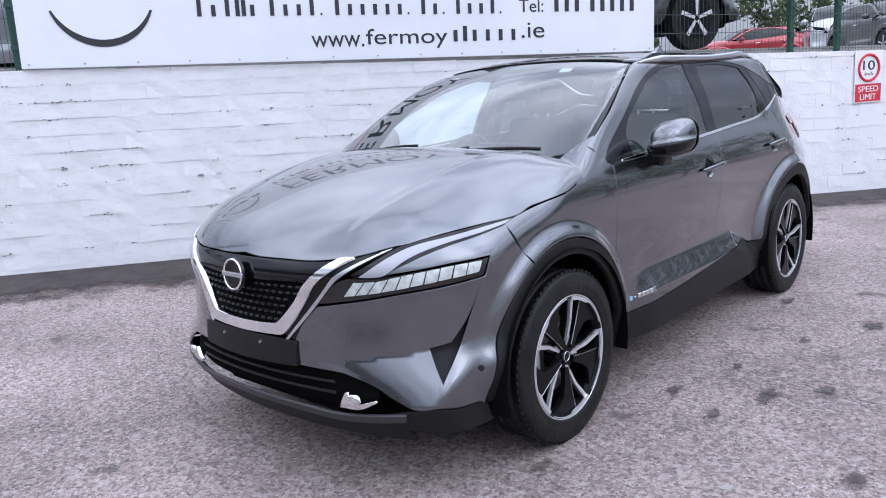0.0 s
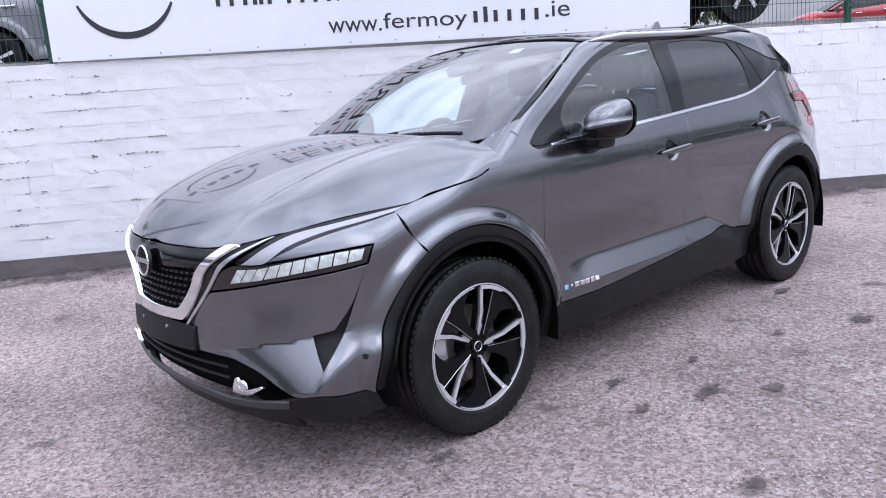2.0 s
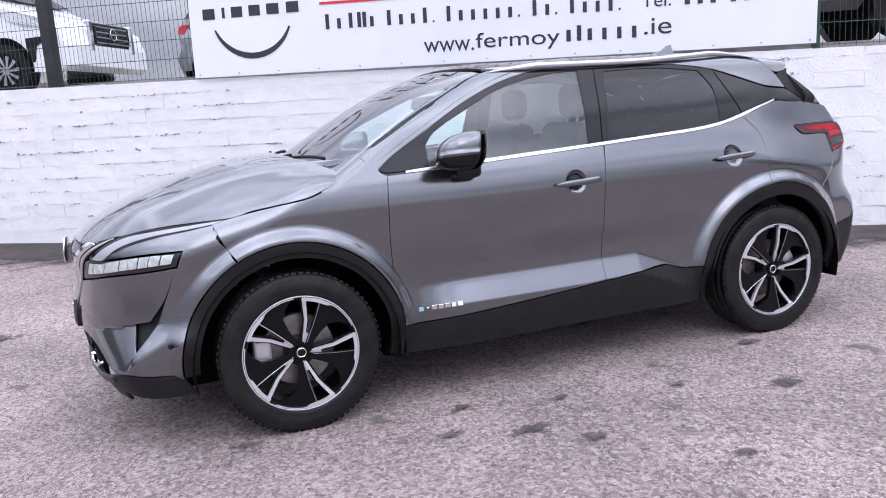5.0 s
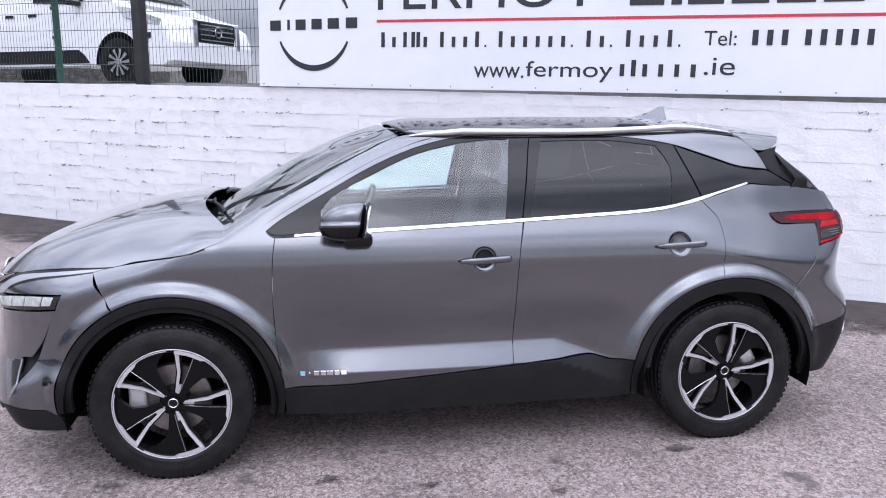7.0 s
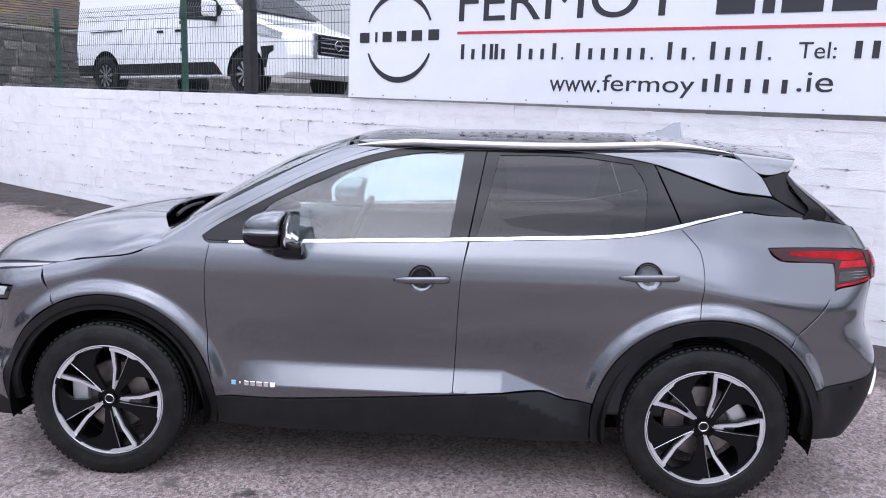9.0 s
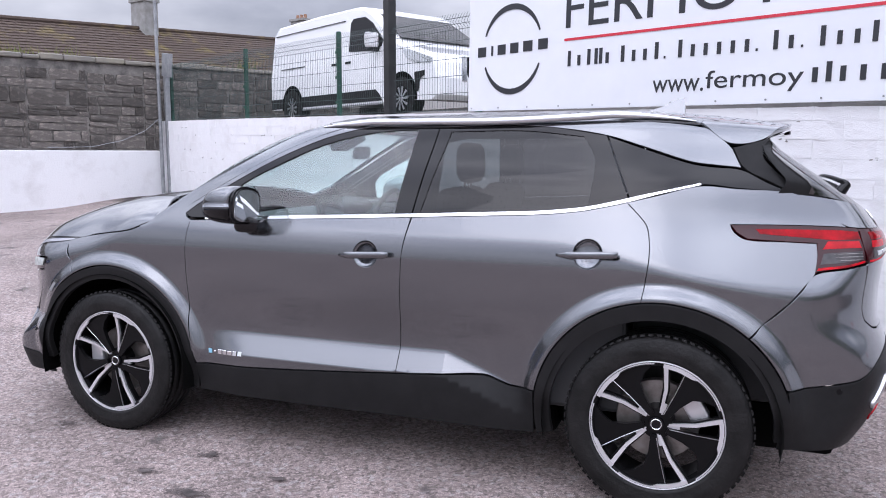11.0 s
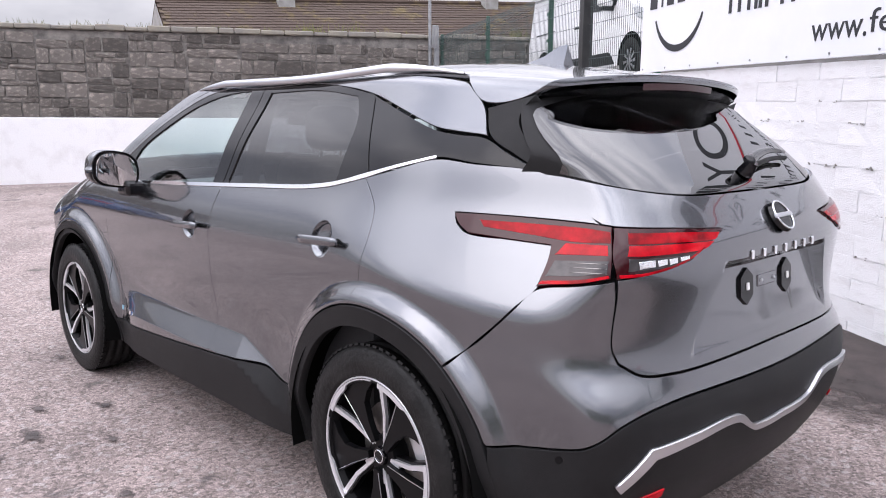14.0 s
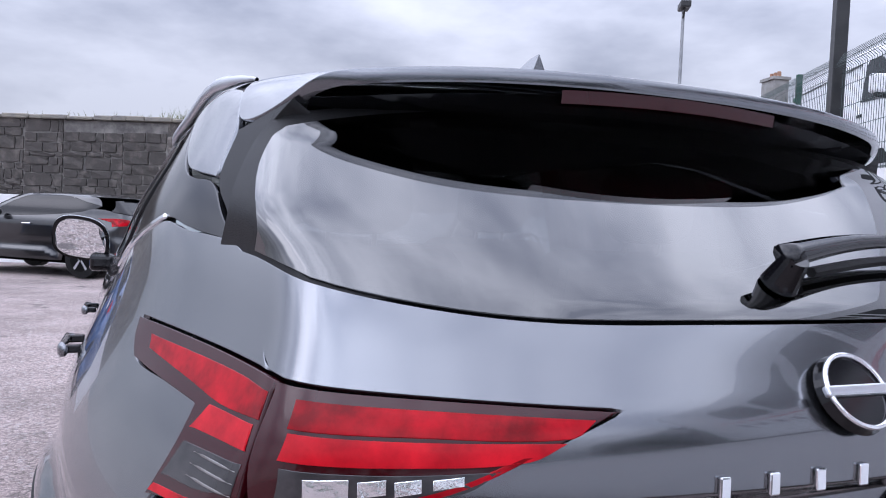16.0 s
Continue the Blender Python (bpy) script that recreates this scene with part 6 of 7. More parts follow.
for s in (-1, 1):
    part("door_lining", box(-0.85, 1.2, min(s * 0.74, s * 0.79), max(s * 0.74, s * 0.79), 0.35, 1.08, 0.02), M["trim"], car)
    part("pillar_lining", box(-0.04, 0.04, -0.02, 0.02, 0, 0.48, 0.01), M["trim"], car, at=Matrix.Translation((0.3, s * 0.74, 1.05)) @ pose(0, 0, 0, s * 14, 4, 0))


# ---- the board on the wall ----
board = thing("advertising_board", "white printed dealership board fixed above the white wall", "sign", WALL)
SLOPE = -1.29
part("panel", box(-1.40, 4.74, -0.03, 0.0, 0, 1.32, 0.002, 1), M["board"], board, at=Matrix.Translation((0, 0, 1.843)) @ pose(0, 0, 0, 0, -SLOPE, 0))
FACE = Matrix.Translation((0, -0.031, 1.843)) @ pose(0, 0, 0, 0, -SLOPE, 0) @ pose(0, 0, 0, 90, 0, 0)  # x along the board, y up from its foot


def words(text, x, y, width, high, thick=0.003, mat=None, parent=None, frame_=FACE, name="lettering"):
    """Real letters, drawn to a width and a height."""
    cu = bpy.data.curves.new(name, "FONT")
    cu.body, cu.extrude, cu.size = text, thick / 2, 1.0
    ob = new(name, cu)
    bpy.context.view_layer.update()
    w, h = ob.dimensions.x, ob.dimensions.y
    me = bpy.data.meshes.new_from_object(ob)
    bpy.data.objects.remove(ob)
    co = np.array([v.co[:] for v in me.vertices])
    lo, hi = co.min(0), co.max(0)
    for v in me.vertices:
        v.co.x, v.co.y = (v.co.x - lo[0]) * width / (hi[0] - lo[0]), (v.co.y - lo[1]) * high / (hi[1] - lo[1])
    return part(name, me, mat, parent, at=frame_ @ Matrix.Translation((x, y, 0.001)))


def bars(pattern, x, y, width, low, tall, mat, parent, name="letter_bar"):
    """Writing as plain bars: t tall, x low, i slim, . a dot, a blank between words."""
    wide = {"t": 1.0, "x": 1.0, "i": 0.45, ".": 0.4, " ": 0.55, "w": 1.35, "n": 0.8}
    unit = width / sum(wide[c] for c in pattern)
    for c in pattern:
        w = wide[c] * unit
        if c != " ":
            h = tall if c in "ti" else (low if c in "xwn" else low * 0.2)
            bm = box(0.5 * w - low * 0.19, 0.5 * w + low * 0.19, 0, h, 0, 0.003) if c != "." else box(0.5 * w - low * 0.09, 0.5 * w + low * 0.09, 0, h, 0, 0.003)
            part(name, bm, mat, parent, at=FACE @ Matrix.Translation((x, y, 0.001)))
        x += w


def off(z, s):
    return z - 1.843 + 0.0225 * s


words("FERMOY", 0.01, off(2.612, 0.01), 2.22, 0.36, mat=M["ink"], parent=board)
for k in range(6):
    part("name_bar", box(0, 0.3 if k != 1 else 0.09, 0, 0.36, 0, 0.003), M["ink"], board, at=FACE @ Matrix.Translation((2.5 + 0.36 * k - (0.22 if k > 1 else 0), off(2.612, 0), 0.001)))
part("red_line", box(0.0, 4.56, -0.012, 0.012, 0, 0.003), M["red"], board, at=FACE @ Matrix.Translation((0, off(2.507, 0), 0.001)))
bars("txtiin txxt. txxxxx. tx. txxt.", 0.01, off(2.252, 0.01), 2.97, 0.098, 0.145, M["ink"], board)
words("Tel:", 3.16, off(2.19, 3.16), 0.27, 0.125, mat=M["ink"], parent=board)
bars("ttt ttttt", 3.52, off(2.185, 3.5), 1.0, 0.125, 0.128, M["ink"], board)
words("www.", 1.046, off(1.937, 1.046), 0.5, 0.108, mat=M["ink"], parent=board)
words("fermoy", 1.566, off(1.937, 1.566) - 0.04, 0.82, 0.19, mat=M["ink"], parent=board)
bars("xixxxx", 2.4, off(1.937, 2.4), 0.76, 0.108, 0.145, M["ink"], board)
words(".ie", 3.18, off(1.937, 3.18), 0.256, 0.15, mat=M["ink"], parent=board)
# the maker's mark: two arcs with a bar of letters between
for a0, a1 in ((22, 158), (202, 338)):
    pts = [(-0.73 + 0.43 * math.cos(radians(a0 + (a1 - a0) * k / 28)), off(2.49, -0.73) + 0.435 * math.sin(radians(a0 + (a1 - a0) * k / 28))) for k in range(29)]
    sgn = 1 if a0 < 90 else -1
    part("mark_arc", ribbon(pts, [0.02 + 0.04 * math.sin(math.pi * k / 28) for k in range(29)], 0, 0.003), M["ink"], board, at=FACE @ Matrix.Translation((0, 0, 0.001)))
for k, w in enumerate((0.13, 0.03, 0.12, 0.12, 0.13, 0.13)):
    x = -1.25 + (0, 0.21, 0.31, 0.5, 0.69, 0.9)[k]
    part("name_bar", box(0, w, 0, 0.105, 0, 0.003), M["ink"], board, at=FACE @ Matrix.Translation((x, off(2.45, x), 0.001)))
for k in range(15):
    part("screw", rod((-1.34 + 0.43 * k, -0.031, 1.873 - 0.0225 * (-1.34 + 0.43 * k)), (-1.34 + 0.43 * k, -0.037, 1.873 - 0.0225 * (-1.34 + 0.43 * k)), 0.008, n=8), M["steel"], board)

# the speed sign
sign = thing("speed_sign", "white and red speed limit sign on the white wall", "sign", WALL @ Matrix.Translation((7.54, -0.012, 0.985)))
part("plate", box(0, 0.43, -0.006, 0, 0, 0.62, 0.004), M["signwhite"], sign)
PLATE = Matrix.Translation((0, -0.0065, 0)) @ pose(0, 0, 0, 90, 0, 0)
part("red_band", box(0.015, 0.415, 0.015, 0.225, 0, 0.002), M["red"], sign, at=PLATE)
ring = [(0.215 + 0.155 * math.cos(k * math.tau / 40), 0.415 + 0.155 * math.sin(k * math.tau / 40), 0.002) for k in range(40)]
part("red_ring", tube(ring, 0.016, 6, closed=True), M["red"], sign, at=PLATE)
words("10", 0.125, 0.39, 0.18, 0.11, mat=M["ink"], parent=sign, frame_=PLATE)
words("km/h", 0.155, 0.325, 0.12, 0.04, mat=M["ink"], parent=sign, frame_=PLATE)
words("SPEED", 0.06, 0.13, 0.31, 0.07, mat=M["signwhite"], parent=sign, frame_=PLATE @ Matrix.Translation((0, 0, 0.003)))
words("LIMIT", 0.09, 0.035, 0.25, 0.07, mat=M["signwhite"], parent=sign, frame_=PLATE @ Matrix.Translation((0, 0, 0.003)))

# ---- the upper yard behind the wall ----
UP = 1.93


def up_z(s):
    """The upper yard falls with the wall."""
    return UP - 0.024 * min(max(0.0, s + 2.5), 14)


lot = bmesh.new()
rows = []
for s in (-24, -2.5, 1.0, 4.5, 8.0, 11.5, 60):
    rows.append([lot.verts.new(p) for p in ((s, 0.3, up_z(s) - 0.3), (s, 0.3, up_z(s)), (s, 90, up_z(s)), (s, 90, up_z(s) - 0.3))])
for a, b in zip(rows, rows[1:]):
    for k in range(4):
        lot.faces.new((a[k], b[k], b[(k + 1) % 4], a[(k + 1) % 4]))
lot.faces.new(rows[0]), lot.faces.new(rows[-1][::-1])
bmesh.ops.recalc_face_normals(lot, faces=lot.faces)
tagged(part("upper_yard", lot, M["gravel"], at=WALL), "grey gravel yard above the retaining wall", "ground", kind="structure")


def fence(s0, s1, posts, top, depth=0.14):
    """A welded mesh fence with folds, and its posts."""
    f = thing("mesh_fence", "dark green welded mesh fence with steel posts on the wall", "fence", WALL)
    bm = bmesh.new()
    n = int((s1 - s0) / 0.05)
    for k in range(n + 1):
        s = s0 + k * 0.05
        z0 = float(wall_top(s)) + 0.02
        rod((s, depth, z0), (s, depth, z0 + top - 0.16), 0.0028, n=4, bm=bm, cap=False)
        rod((s, depth, z0 + top - 0.16), (s, depth - 0.06, z0 + top - 0.11), 0.0028, n=4, bm=bm, cap=False)
        rod((s, depth - 0.06, z0 + top - 0.11), (s, depth, z0 + top), 0.0028, n=4, bm=bm, cap=False)
    for h in (0.04, 0.24, 0.44, 0.64, 0.84, top - 0.16, top - 0.11, top - 0.03):
        y = depth - (0.06 if h == top - 0.11 else 0)
        rod((s0, y, float(wall_top(s0)) + h), (s1, y, float(wall_top(s1)) + h), 0.0035, n=4, bm=bm, cap=False)
    part("wire_mesh", bm, M["wire"], f)
    for s in posts:
        z0 = float(wall_top(s)) - 0.02
        p = part("post", box(s - 0.03, s + 0.03, depth + 0.01, depth + 0.07, z0, z0 + top + 0.08, 0.006), M["green"], f)
        for h in (0.2, 0.55, 0.9):
            part("clamp", box(s - 0.036, s + 0.036, depth - 0.006, depth + 0.012, z0 + h, z0 + h + 0.04), M["green"], p)


fence(-10.9, -1.4, (-10.85, -7.4, -4.42, -1.45), 1.13)
fence(4.75, 14.0, (4.8, 6.75, 7.45, 10.4, 13.0), 1.13)
pole = thing("black_post", "tall black painted steel post beside the board", "post", WALL)
part("shaft", box(-3.16, -3.04, 0.06, 0.18, 1.85, 4.6, 0.006), M["blackpost"], pole)
part("base", box(-3.2, -3.0, 0.02, 0.22, 1.85, 1.9, 0.005), M["blackpost"], pole)

# ---- vehicles standing about: one coarse body in the same spirit, several paints ----
PARKED = {}


def parked_car(label, paint, at, group=""):
    """A parked hatchback: panels, glass, lamps and wheels, coarser than the main car."""
    if not PARKED:
        first = thing("parked_car", label, "car", at)
        dlo_ = [(-0.83, 1.165), (-0.42, 1.388), (-0.044, 1.513), (0.35, 1.537), (0.868, 1.512), (1.25, 1.427), (1.6, 1.352), (1.45, 1.28), (1.186, 1.23), (0.6, 1.16), (-0.6, 1.1)]
        low_ = [(-0.86, 1.1), (0.3, 1.14), (1.2, 1.23), (1.46, 1.29), (1.8, 1.26), (1.98, 1.13), (2.05, 0.98), (2.07, 0.7), (2.03, 0.4)] + arc(AXLE, TYRE, 0.43, 5, 175, 12) + [(0.85, 0.3), (-0.85, 0.3)] + arc(-AXLE, TYRE, 0.43, 5, 175, 12) + [(-1.9, 0.35), (-2.05, 0.5), (-2.05, 0.8), (-1.8, 0.93), (-1.55, 0.97), (-1.2, 1.03), (-1.0, 1.15)]
        for m in (False, True):
            sheet("body_side", low_, LEFTWAY, M["paint"], first, fine=0.05, mirror=m)
            sheet("window", dlo_, LEFTWAY, M["gloss"], first, "dark side glass", fine=0.06, field=OPEN, lift=-0.003, mirror=m)
            sheet("roof_pillar", dlo_[:7] + [(1.56, 1.43), (1.46, 1.508), (0.8, 1.563), (0.0, 1.562), (-0.45, 1.44), (-0.95, 1.17)], LEFTWAY, M["paint"], first, fine=0.05, field=OPEN, mirror=m)
            sheet("tail_lamp", [(1.6, -0.78, 1.12), (1.98, -0.67, 1.13), (2.1, -0.5, 1.1), (2.08, -0.6, 1.0), (1.9, -0.77, 0.98), (1.88, -0.76, 1.06)], CORNER_R, M["redlens"], first, "red tail lamp", fine=0.04, lift=0.008, mirror=m)
            sheet("headlamp", [(-2.13, -0.55, 0.75), (-1.915, -0.795, 0.785), (-1.78, -0.856, 0.86), (-2.05, -0.66, 0.85), (-2.15, -0.5, 0.82)], CORNER_F, M["lamp"], first, "clear headlamp", fine=0.04, lift=0.008, field=BONNET, mirror=m)
            mm = bmesh.new()
            bmesh.ops.create_uvsphere(mm, u_segments=12, v_segments=8, radius=1)
            part("door_mirror", mm, M["paint"], first, smooth=True, at=Matrix.Translation((-0.56, (1 if m else -1) * 0.98, 1.16)) @ Matrix.Diagonal((0.07, 0.11, 0.08, 1)))
            part("door_handle", box(-0.1, 0.1, -0.02, 0.02, -0.014, 0.014, 0.008), M["chrome"], first, at=Matrix.Translation((0.08, (1 if m else -1) * 0.91, 0.97)))
            part("door_handle", box(-0.1, 0.1, -0.02, 0.02, -0.014, 0.014, 0.008), M["chrome"], first, at=Matrix.Translation((1.05, (1 if m else -1) * 0.91, 1.01)))
        sheet("bonnet", bonnet_half, BROW, M["paint"], first, field=BONNET, both=True, fine=0.05)
        sheet("windscreen", screen_half, (0.45, 0, -0.89), M["gloss"], first, "dark windscreen", field=CABIN, both=True, fine=0.08)
        sheet("roof_panel", [(-0.29, 0.0), (-0.25, -0.6), (0.5, -0.65), (1.45, -0.6), (1.84, -0.3), (1.86, 0.0)], DOWN, M["paint"], first, field=OPEN, both=True, fine=0.07)
        sheet("rear_window", [(1.6, 0.0, 1.5), (1.6, -0.55, 1.46), (1.84, -0.68, 1.252), (2.04, -0.5, 1.21), (2.083, 0.0, 1.196)], BACKWAY, M["gloss"], first, "dark rear window", both=True, fine=0.06)
        sheet("tailgate", [(2.08, 0.0, 1.19), (2.04, -0.5, 1.2), (1.84, -0.69, 1.245), (1.98, -0.7, 1.1), (2.06, -0.72, 0.9), (2.07, -0.73, 0.66), (2.17, 0.0, 0.66)], (-0.96, 0.27, -0.05), M["paint"], first, both=True, fine=0.05)
        sheet("rear_bumper", [(2.17, 0.0, 0.65), (2.07, -0.73, 0.65), (1.95, -0.82, 0.6), (1.95, -0.8, 0.3), (2.1, 0.0, 0.27)], (-0.9, 0.4, 0), M["paint"], first, both=True, fine=0.06)
        sheet("number_plate", [(2.1, 0.0, 0.93), (2.1, -0.25, 0.93), (2.1, -0.25, 0.83), (2.1, 0.0, 0.83)], BACKWAY, M["signwhite"], first, "white plate", both=True, fine=0.08, lift=0.004)
        sheet("front_bumper", [(-2.2, 0.0, 0.87), (-2.1, -0.52, 0.88), (-2.19, -0.42, 0.75), (-1.95, -0.78, 0.78), (-1.88, -0.85, 0.6), (-1.85, -0.85, 0.32), (-2.2, 0.0, 0.3)], (0.92, 0.38, 0), M["paint"], first, field=BONNET, both=True, fine=0.06)
        sheet("grille", [(-2.2, 0.0, 0.82), (-2.2, -0.35, 0.83), (-2.2, -0.24, 0.62), (-2.2, 0.0, 0.6)], FRONTWAY, M["gloss"], first, "dark grille", field=BONNET, both=True, fine=0.08, lift=0.006)
        part("floor_pan", box(-1.9, 1.95, -0.72, 0.72, 0.24, 0.9, 0.03), M["dark"], first)
        wm = part("wheel", rod((0, 0.1, 0), (0, -0.105, 0), 0.352, n=40), M["rubber"], first, "dark tyre on a bright alloy rim", at=Matrix.Translation((-AXLE, -0.79, TYRE)))
        part("rim", rod((0, -0.09, 0), (0, -0.108, 0), 0.235, n=32), M["alloy"], wm)
        for k in range(5):
            part("spoke", wedge(90 + 72 * k, 0.03, 0.23, 0.035, 0.05, -0.112, -0.112, 0, 0.01), M["machined"], wm)
        for x, sy in ((AXLE, -1), (-AXLE, 1), (AXLE, 1)):
            copy_thing(wm, Matrix.Translation((x, sy * 0.79, TYRE)) @ pose(0, 0, 0, 0, 0, 0 if sy < 0 else 180))
        PARKED["first"] = first
        ob = first
    else:
        ob = copy_thing(PARKED["first"], at)
        tagged(ob, label)
    for child in ob.children:
        if child.type == "MESH" and child.material_slots and child.data.materials[0] == M["paint"]:
            child.material_slots[0].link = "OBJECT"
            child.material_slots[0].material = paint
    if group:
        ob["group"] = group
    return ob


def gloss_paint(name, colour, metal=0.2):
    return material(name, colour, 0.3, metal, 1.0, fine=0.05, bump_scale=700)


def stand(x, y, turn, scale=(1, 1, 1)):
    return Matrix.Translation((x, y, float(rise(x, y)))) @ pose(0, 0, 0, 0, 0, turn) @ Matrix.Diagonal((*scale, 1))


def upper(s, d, turn, scale=(1, 1, 1)):
    return WALL @ Matrix.Translation((s, d, up_z(s))) @ pose(0, 0, 0, 0, 0, turn) @ Matrix.Diagonal((*scale, 1))


parked_car("black parked hatchback seen from behind on the asphalt", gloss_paint("black_paint", (0.01, 0.01, 0.011)), stand(-13.8, -1.95, 50, (0.98, 0.96, 0.96)))
parked_car("bright blue parked hatchback on the asphalt", gloss_paint("blue_paint", (0.02, 0.07, 0.2)), stand(-11.3, -4.6, 50, (0.93, 0.95, 0.96)), )
parked_car("dark sports utility car behind the mesh fence", gloss_paint("near_black_paint", (0.012, 0.013, 0.015)), upper(4.55, 1.6, 180, (1.0, 1.0, 1.08)))
parked_car("grey sports utility car beside the white van", gloss_paint("mid_grey_paint", (0.16, 0.17, 0.18)), upper(-1.9, 5.4, 172, (1.02, 1.0, 1.1)))
parked_car("red parked car behind the mesh fence", gloss_paint("red_paint", (0.35, 0.015, 0.02)), upper(21.0, 18.0, -20, (0.98, 0.98, 0.98)))
parked_car("silver parked car behind the mesh fence", gloss_paint("silver_paint", (0.5, 0.51, 0.53), 0.5), upper(19.5, 12.2, 50, (1.0, 1.0, 1.12)))
parked_car("dark grey parked car behind the mesh fence", gloss_paint("charcoal_paint", (0.03, 0.032, 0.035)), upper(17.0, 8.0, 70, (0.95, 0.95, 0.9)))


# ---- the white van ----
def build_van():
    van = thing("van", "white panel van parked on the upper yard behind the fence", "van", WALL @ Matrix.Translation((-6.45, 2.5, UP)))
    prof = [(-2.7, 0.32), (-2.72, 0.9), (-2.66, 1.8), (-2.5, 1.94), (-1.0, 1.975), (0.3, 1.96), (0.62, 1.9), (0.85, 1.78), (1.55, 1.28), (1.75, 1.18), (2.35, 1.0), (2.6, 0.84), (2.68, 0.6), (2.68, 0.35), (2.55, 0.28), (2.0, 0.3), (-2.0, 0.3)]
    bm = bmesh.new()
    rows = []
    # across the body: full in the middle, drawn in at both flanks, with the upper part leaning in
    for y, k in ((-0.97, 0.965), (-0.94, 0.985), (-0.85, 1.0), (0.0, 1.0), (0.85, 1.0), (0.94, 0.985), (0.97, 0.965)):
        row = []
        for x, z in prof:
            lean = 0.1 * max(0, (z - 0.95)) ** 1.3
            row.append(bm.verts.new((x * k, math.copysign(abs(y) - (lean if y else 0), y), 0.3 + (z - 0.3) * k)))
        rows.append(row)
    n = len(prof)
    for p, q in zip(rows, rows[1:]):
        for j in range(n):
            bm.faces.new((p[j], p[(j + 1) % n], q[(j + 1) % n], q[j]))
    bm.faces.new(rows[0]), bm.faces.new(rows[-1][::-1])
    bmesh.ops.recalc_face_normals(bm, faces=bm.faces)
    part("body", bm, gloss_paint("white_van_paint", (0.78, 0.79, 0.8), 0.0), van, smooth=False)

    def plate(name, pts, mat, y=-0.975, label="", deep=0.012):
        """A flush plate on the near flank, leaning with it."""
        b = bmesh.new()
        f, g = [], []
        for x, z in pts:
            lean = 0.1 * max(0, (z - 0.95)) ** 1.3
            f.append(b.verts.new((x, y + lean - 0.003, z))), g.append(b.verts.new((x, y + lean + deep, z)))
        b.faces.new(f), b.faces.new(g[::-1])
        for k in range(len(pts)):
            j = (k + 1) % len(pts)
            b.faces.new((f[k], f[j], g[j], g[k]))
        bmesh.ops.recalc_face_normals(b, faces=b.faces)
        return part(name, b, mat, van, label)

    plate("cab_window", [(0.2, 1.2), (0.2, 1.68), (0.27, 1.75), (0.62, 1.74), (0.85, 1.62), (1.2, 1.3), (1.15, 1.2), (0.8, 1.16)], M["gloss"], label="dark cab window")
    plate("side_moulding", [(-2.6, 0.33), (-2.6, 0.52), (1.0, 0.52), (1.1, 0.45), (1.2, 0.33)], M["plastic"], label="black lower side moulding")
    plate("sill", [(-1.4, 0.27), (-1.4, 0.3), (1.2, 0.3), (1.2, 0.27)], M["satin"])
    plate("door_rail", [(-2.2, 1.07), (-2.2, 1.085), (-1.3, 1.085), (-1.3, 1.07)], M["gloss"])
    plate("roof_seam", [(-2.5, 1.74), (-2.5, 1.752), (0.0, 1.752), (0.0, 1.74)], M["blackpost"])
    for x in (-0.35, 0.1):
        plate("door_handle", [(x, 1.0), (x, 1.04), (x + 0.15, 1.04), (x + 0.15, 1.0)], M["gloss"])
    plate("headlamp", [(1.72, 1.09), (1.9, 1.08), (2.5, 0.9), (2.45, 0.82), (2.05, 0.87), (1.85, 0.95)], M["lamp"], label="long bright headlamp", y=-0.97)
    plate("fog_vent", [(2.05, 0.72), (2.3, 0.73), (2.3, 0.66), (2.2, 0.62), (2.15, 0.42), (2.08, 0.42)], M["plastic"])
    front = Matrix.Translation((2.665, 0, 0))
    part("grille", box(-0.06, 0.02, -0.42, 0.42, 0.62, 0.93, 0.02), M["gloss"], van, "black grille", at=front)
    for k in range(4):
        part("grille_bar", box(0.0, 0.03, -0.38, 0.38, 0.66 + 0.07 * k, 0.675 + 0.07 * k), M["satin"], van, at=front)
    for y in (-0.5, 0.5):
        part("grille_frame", box(-0.06, 0.03, y - 0.05, y + 0.05, 0.55, 0.95, 0.02), M["chrome"], van, at=front)
    badge(Matrix.Translation((2.7, 0, 0.79)) @ pose(0, 0, 0, 90, 0, 90), 0.075, van)
    part("lower_intake", box(-0.06, 0.012, -0.6, 0.6, 0.36, 0.5, 0.02), M["plastic"], van, at=front)
    screen = bmesh.new()
    vs = [screen.verts.new(p) for p in ((0.83, -0.76, 1.76), (0.83, 0.76, 1.76), (1.56, 0.86, 1.285), (1.56, -0.86, 1.285))]
    screen.faces.new(vs)
    bmesh.ops.solidify(screen, geom=screen.faces[:], thickness=-0.02)
    part("windscreen", screen, M["smoked"], van, "dark windscreen", at=Matrix.Translation((0.02, 0, 0.02)))
    mir = part("door_mirror", box(1.0, 1.12, -1.2, -0.97, 1.18, 1.42, 0.04, 3), M["white"], van, "white door mirror")
    part("mirror_foot", box(1.0, 1.1, -1.15, -0.95, 1.12, 1.19, 0.02), M["gloss"], mir)
    wm = part("wheel", rod((0, 0.1, 0), (0, -0.11, 0), 0.335, n=36), M["rubber"], van, "black tyre with a silver wheel trim", at=Matrix.Translation((1.72, -0.87, 0.335)))
    part("rim", rod((0, -0.1, 0), (0, -0.115, 0), 0.22, n=32), M["alloy"], wm)
    for k in range(10):
        part("trim_blade", wedge(36 * k, 0.05, 0.215, 0.02, 0.055, -0.12, -0.114, 6, 0.008), M["satin"], wm)
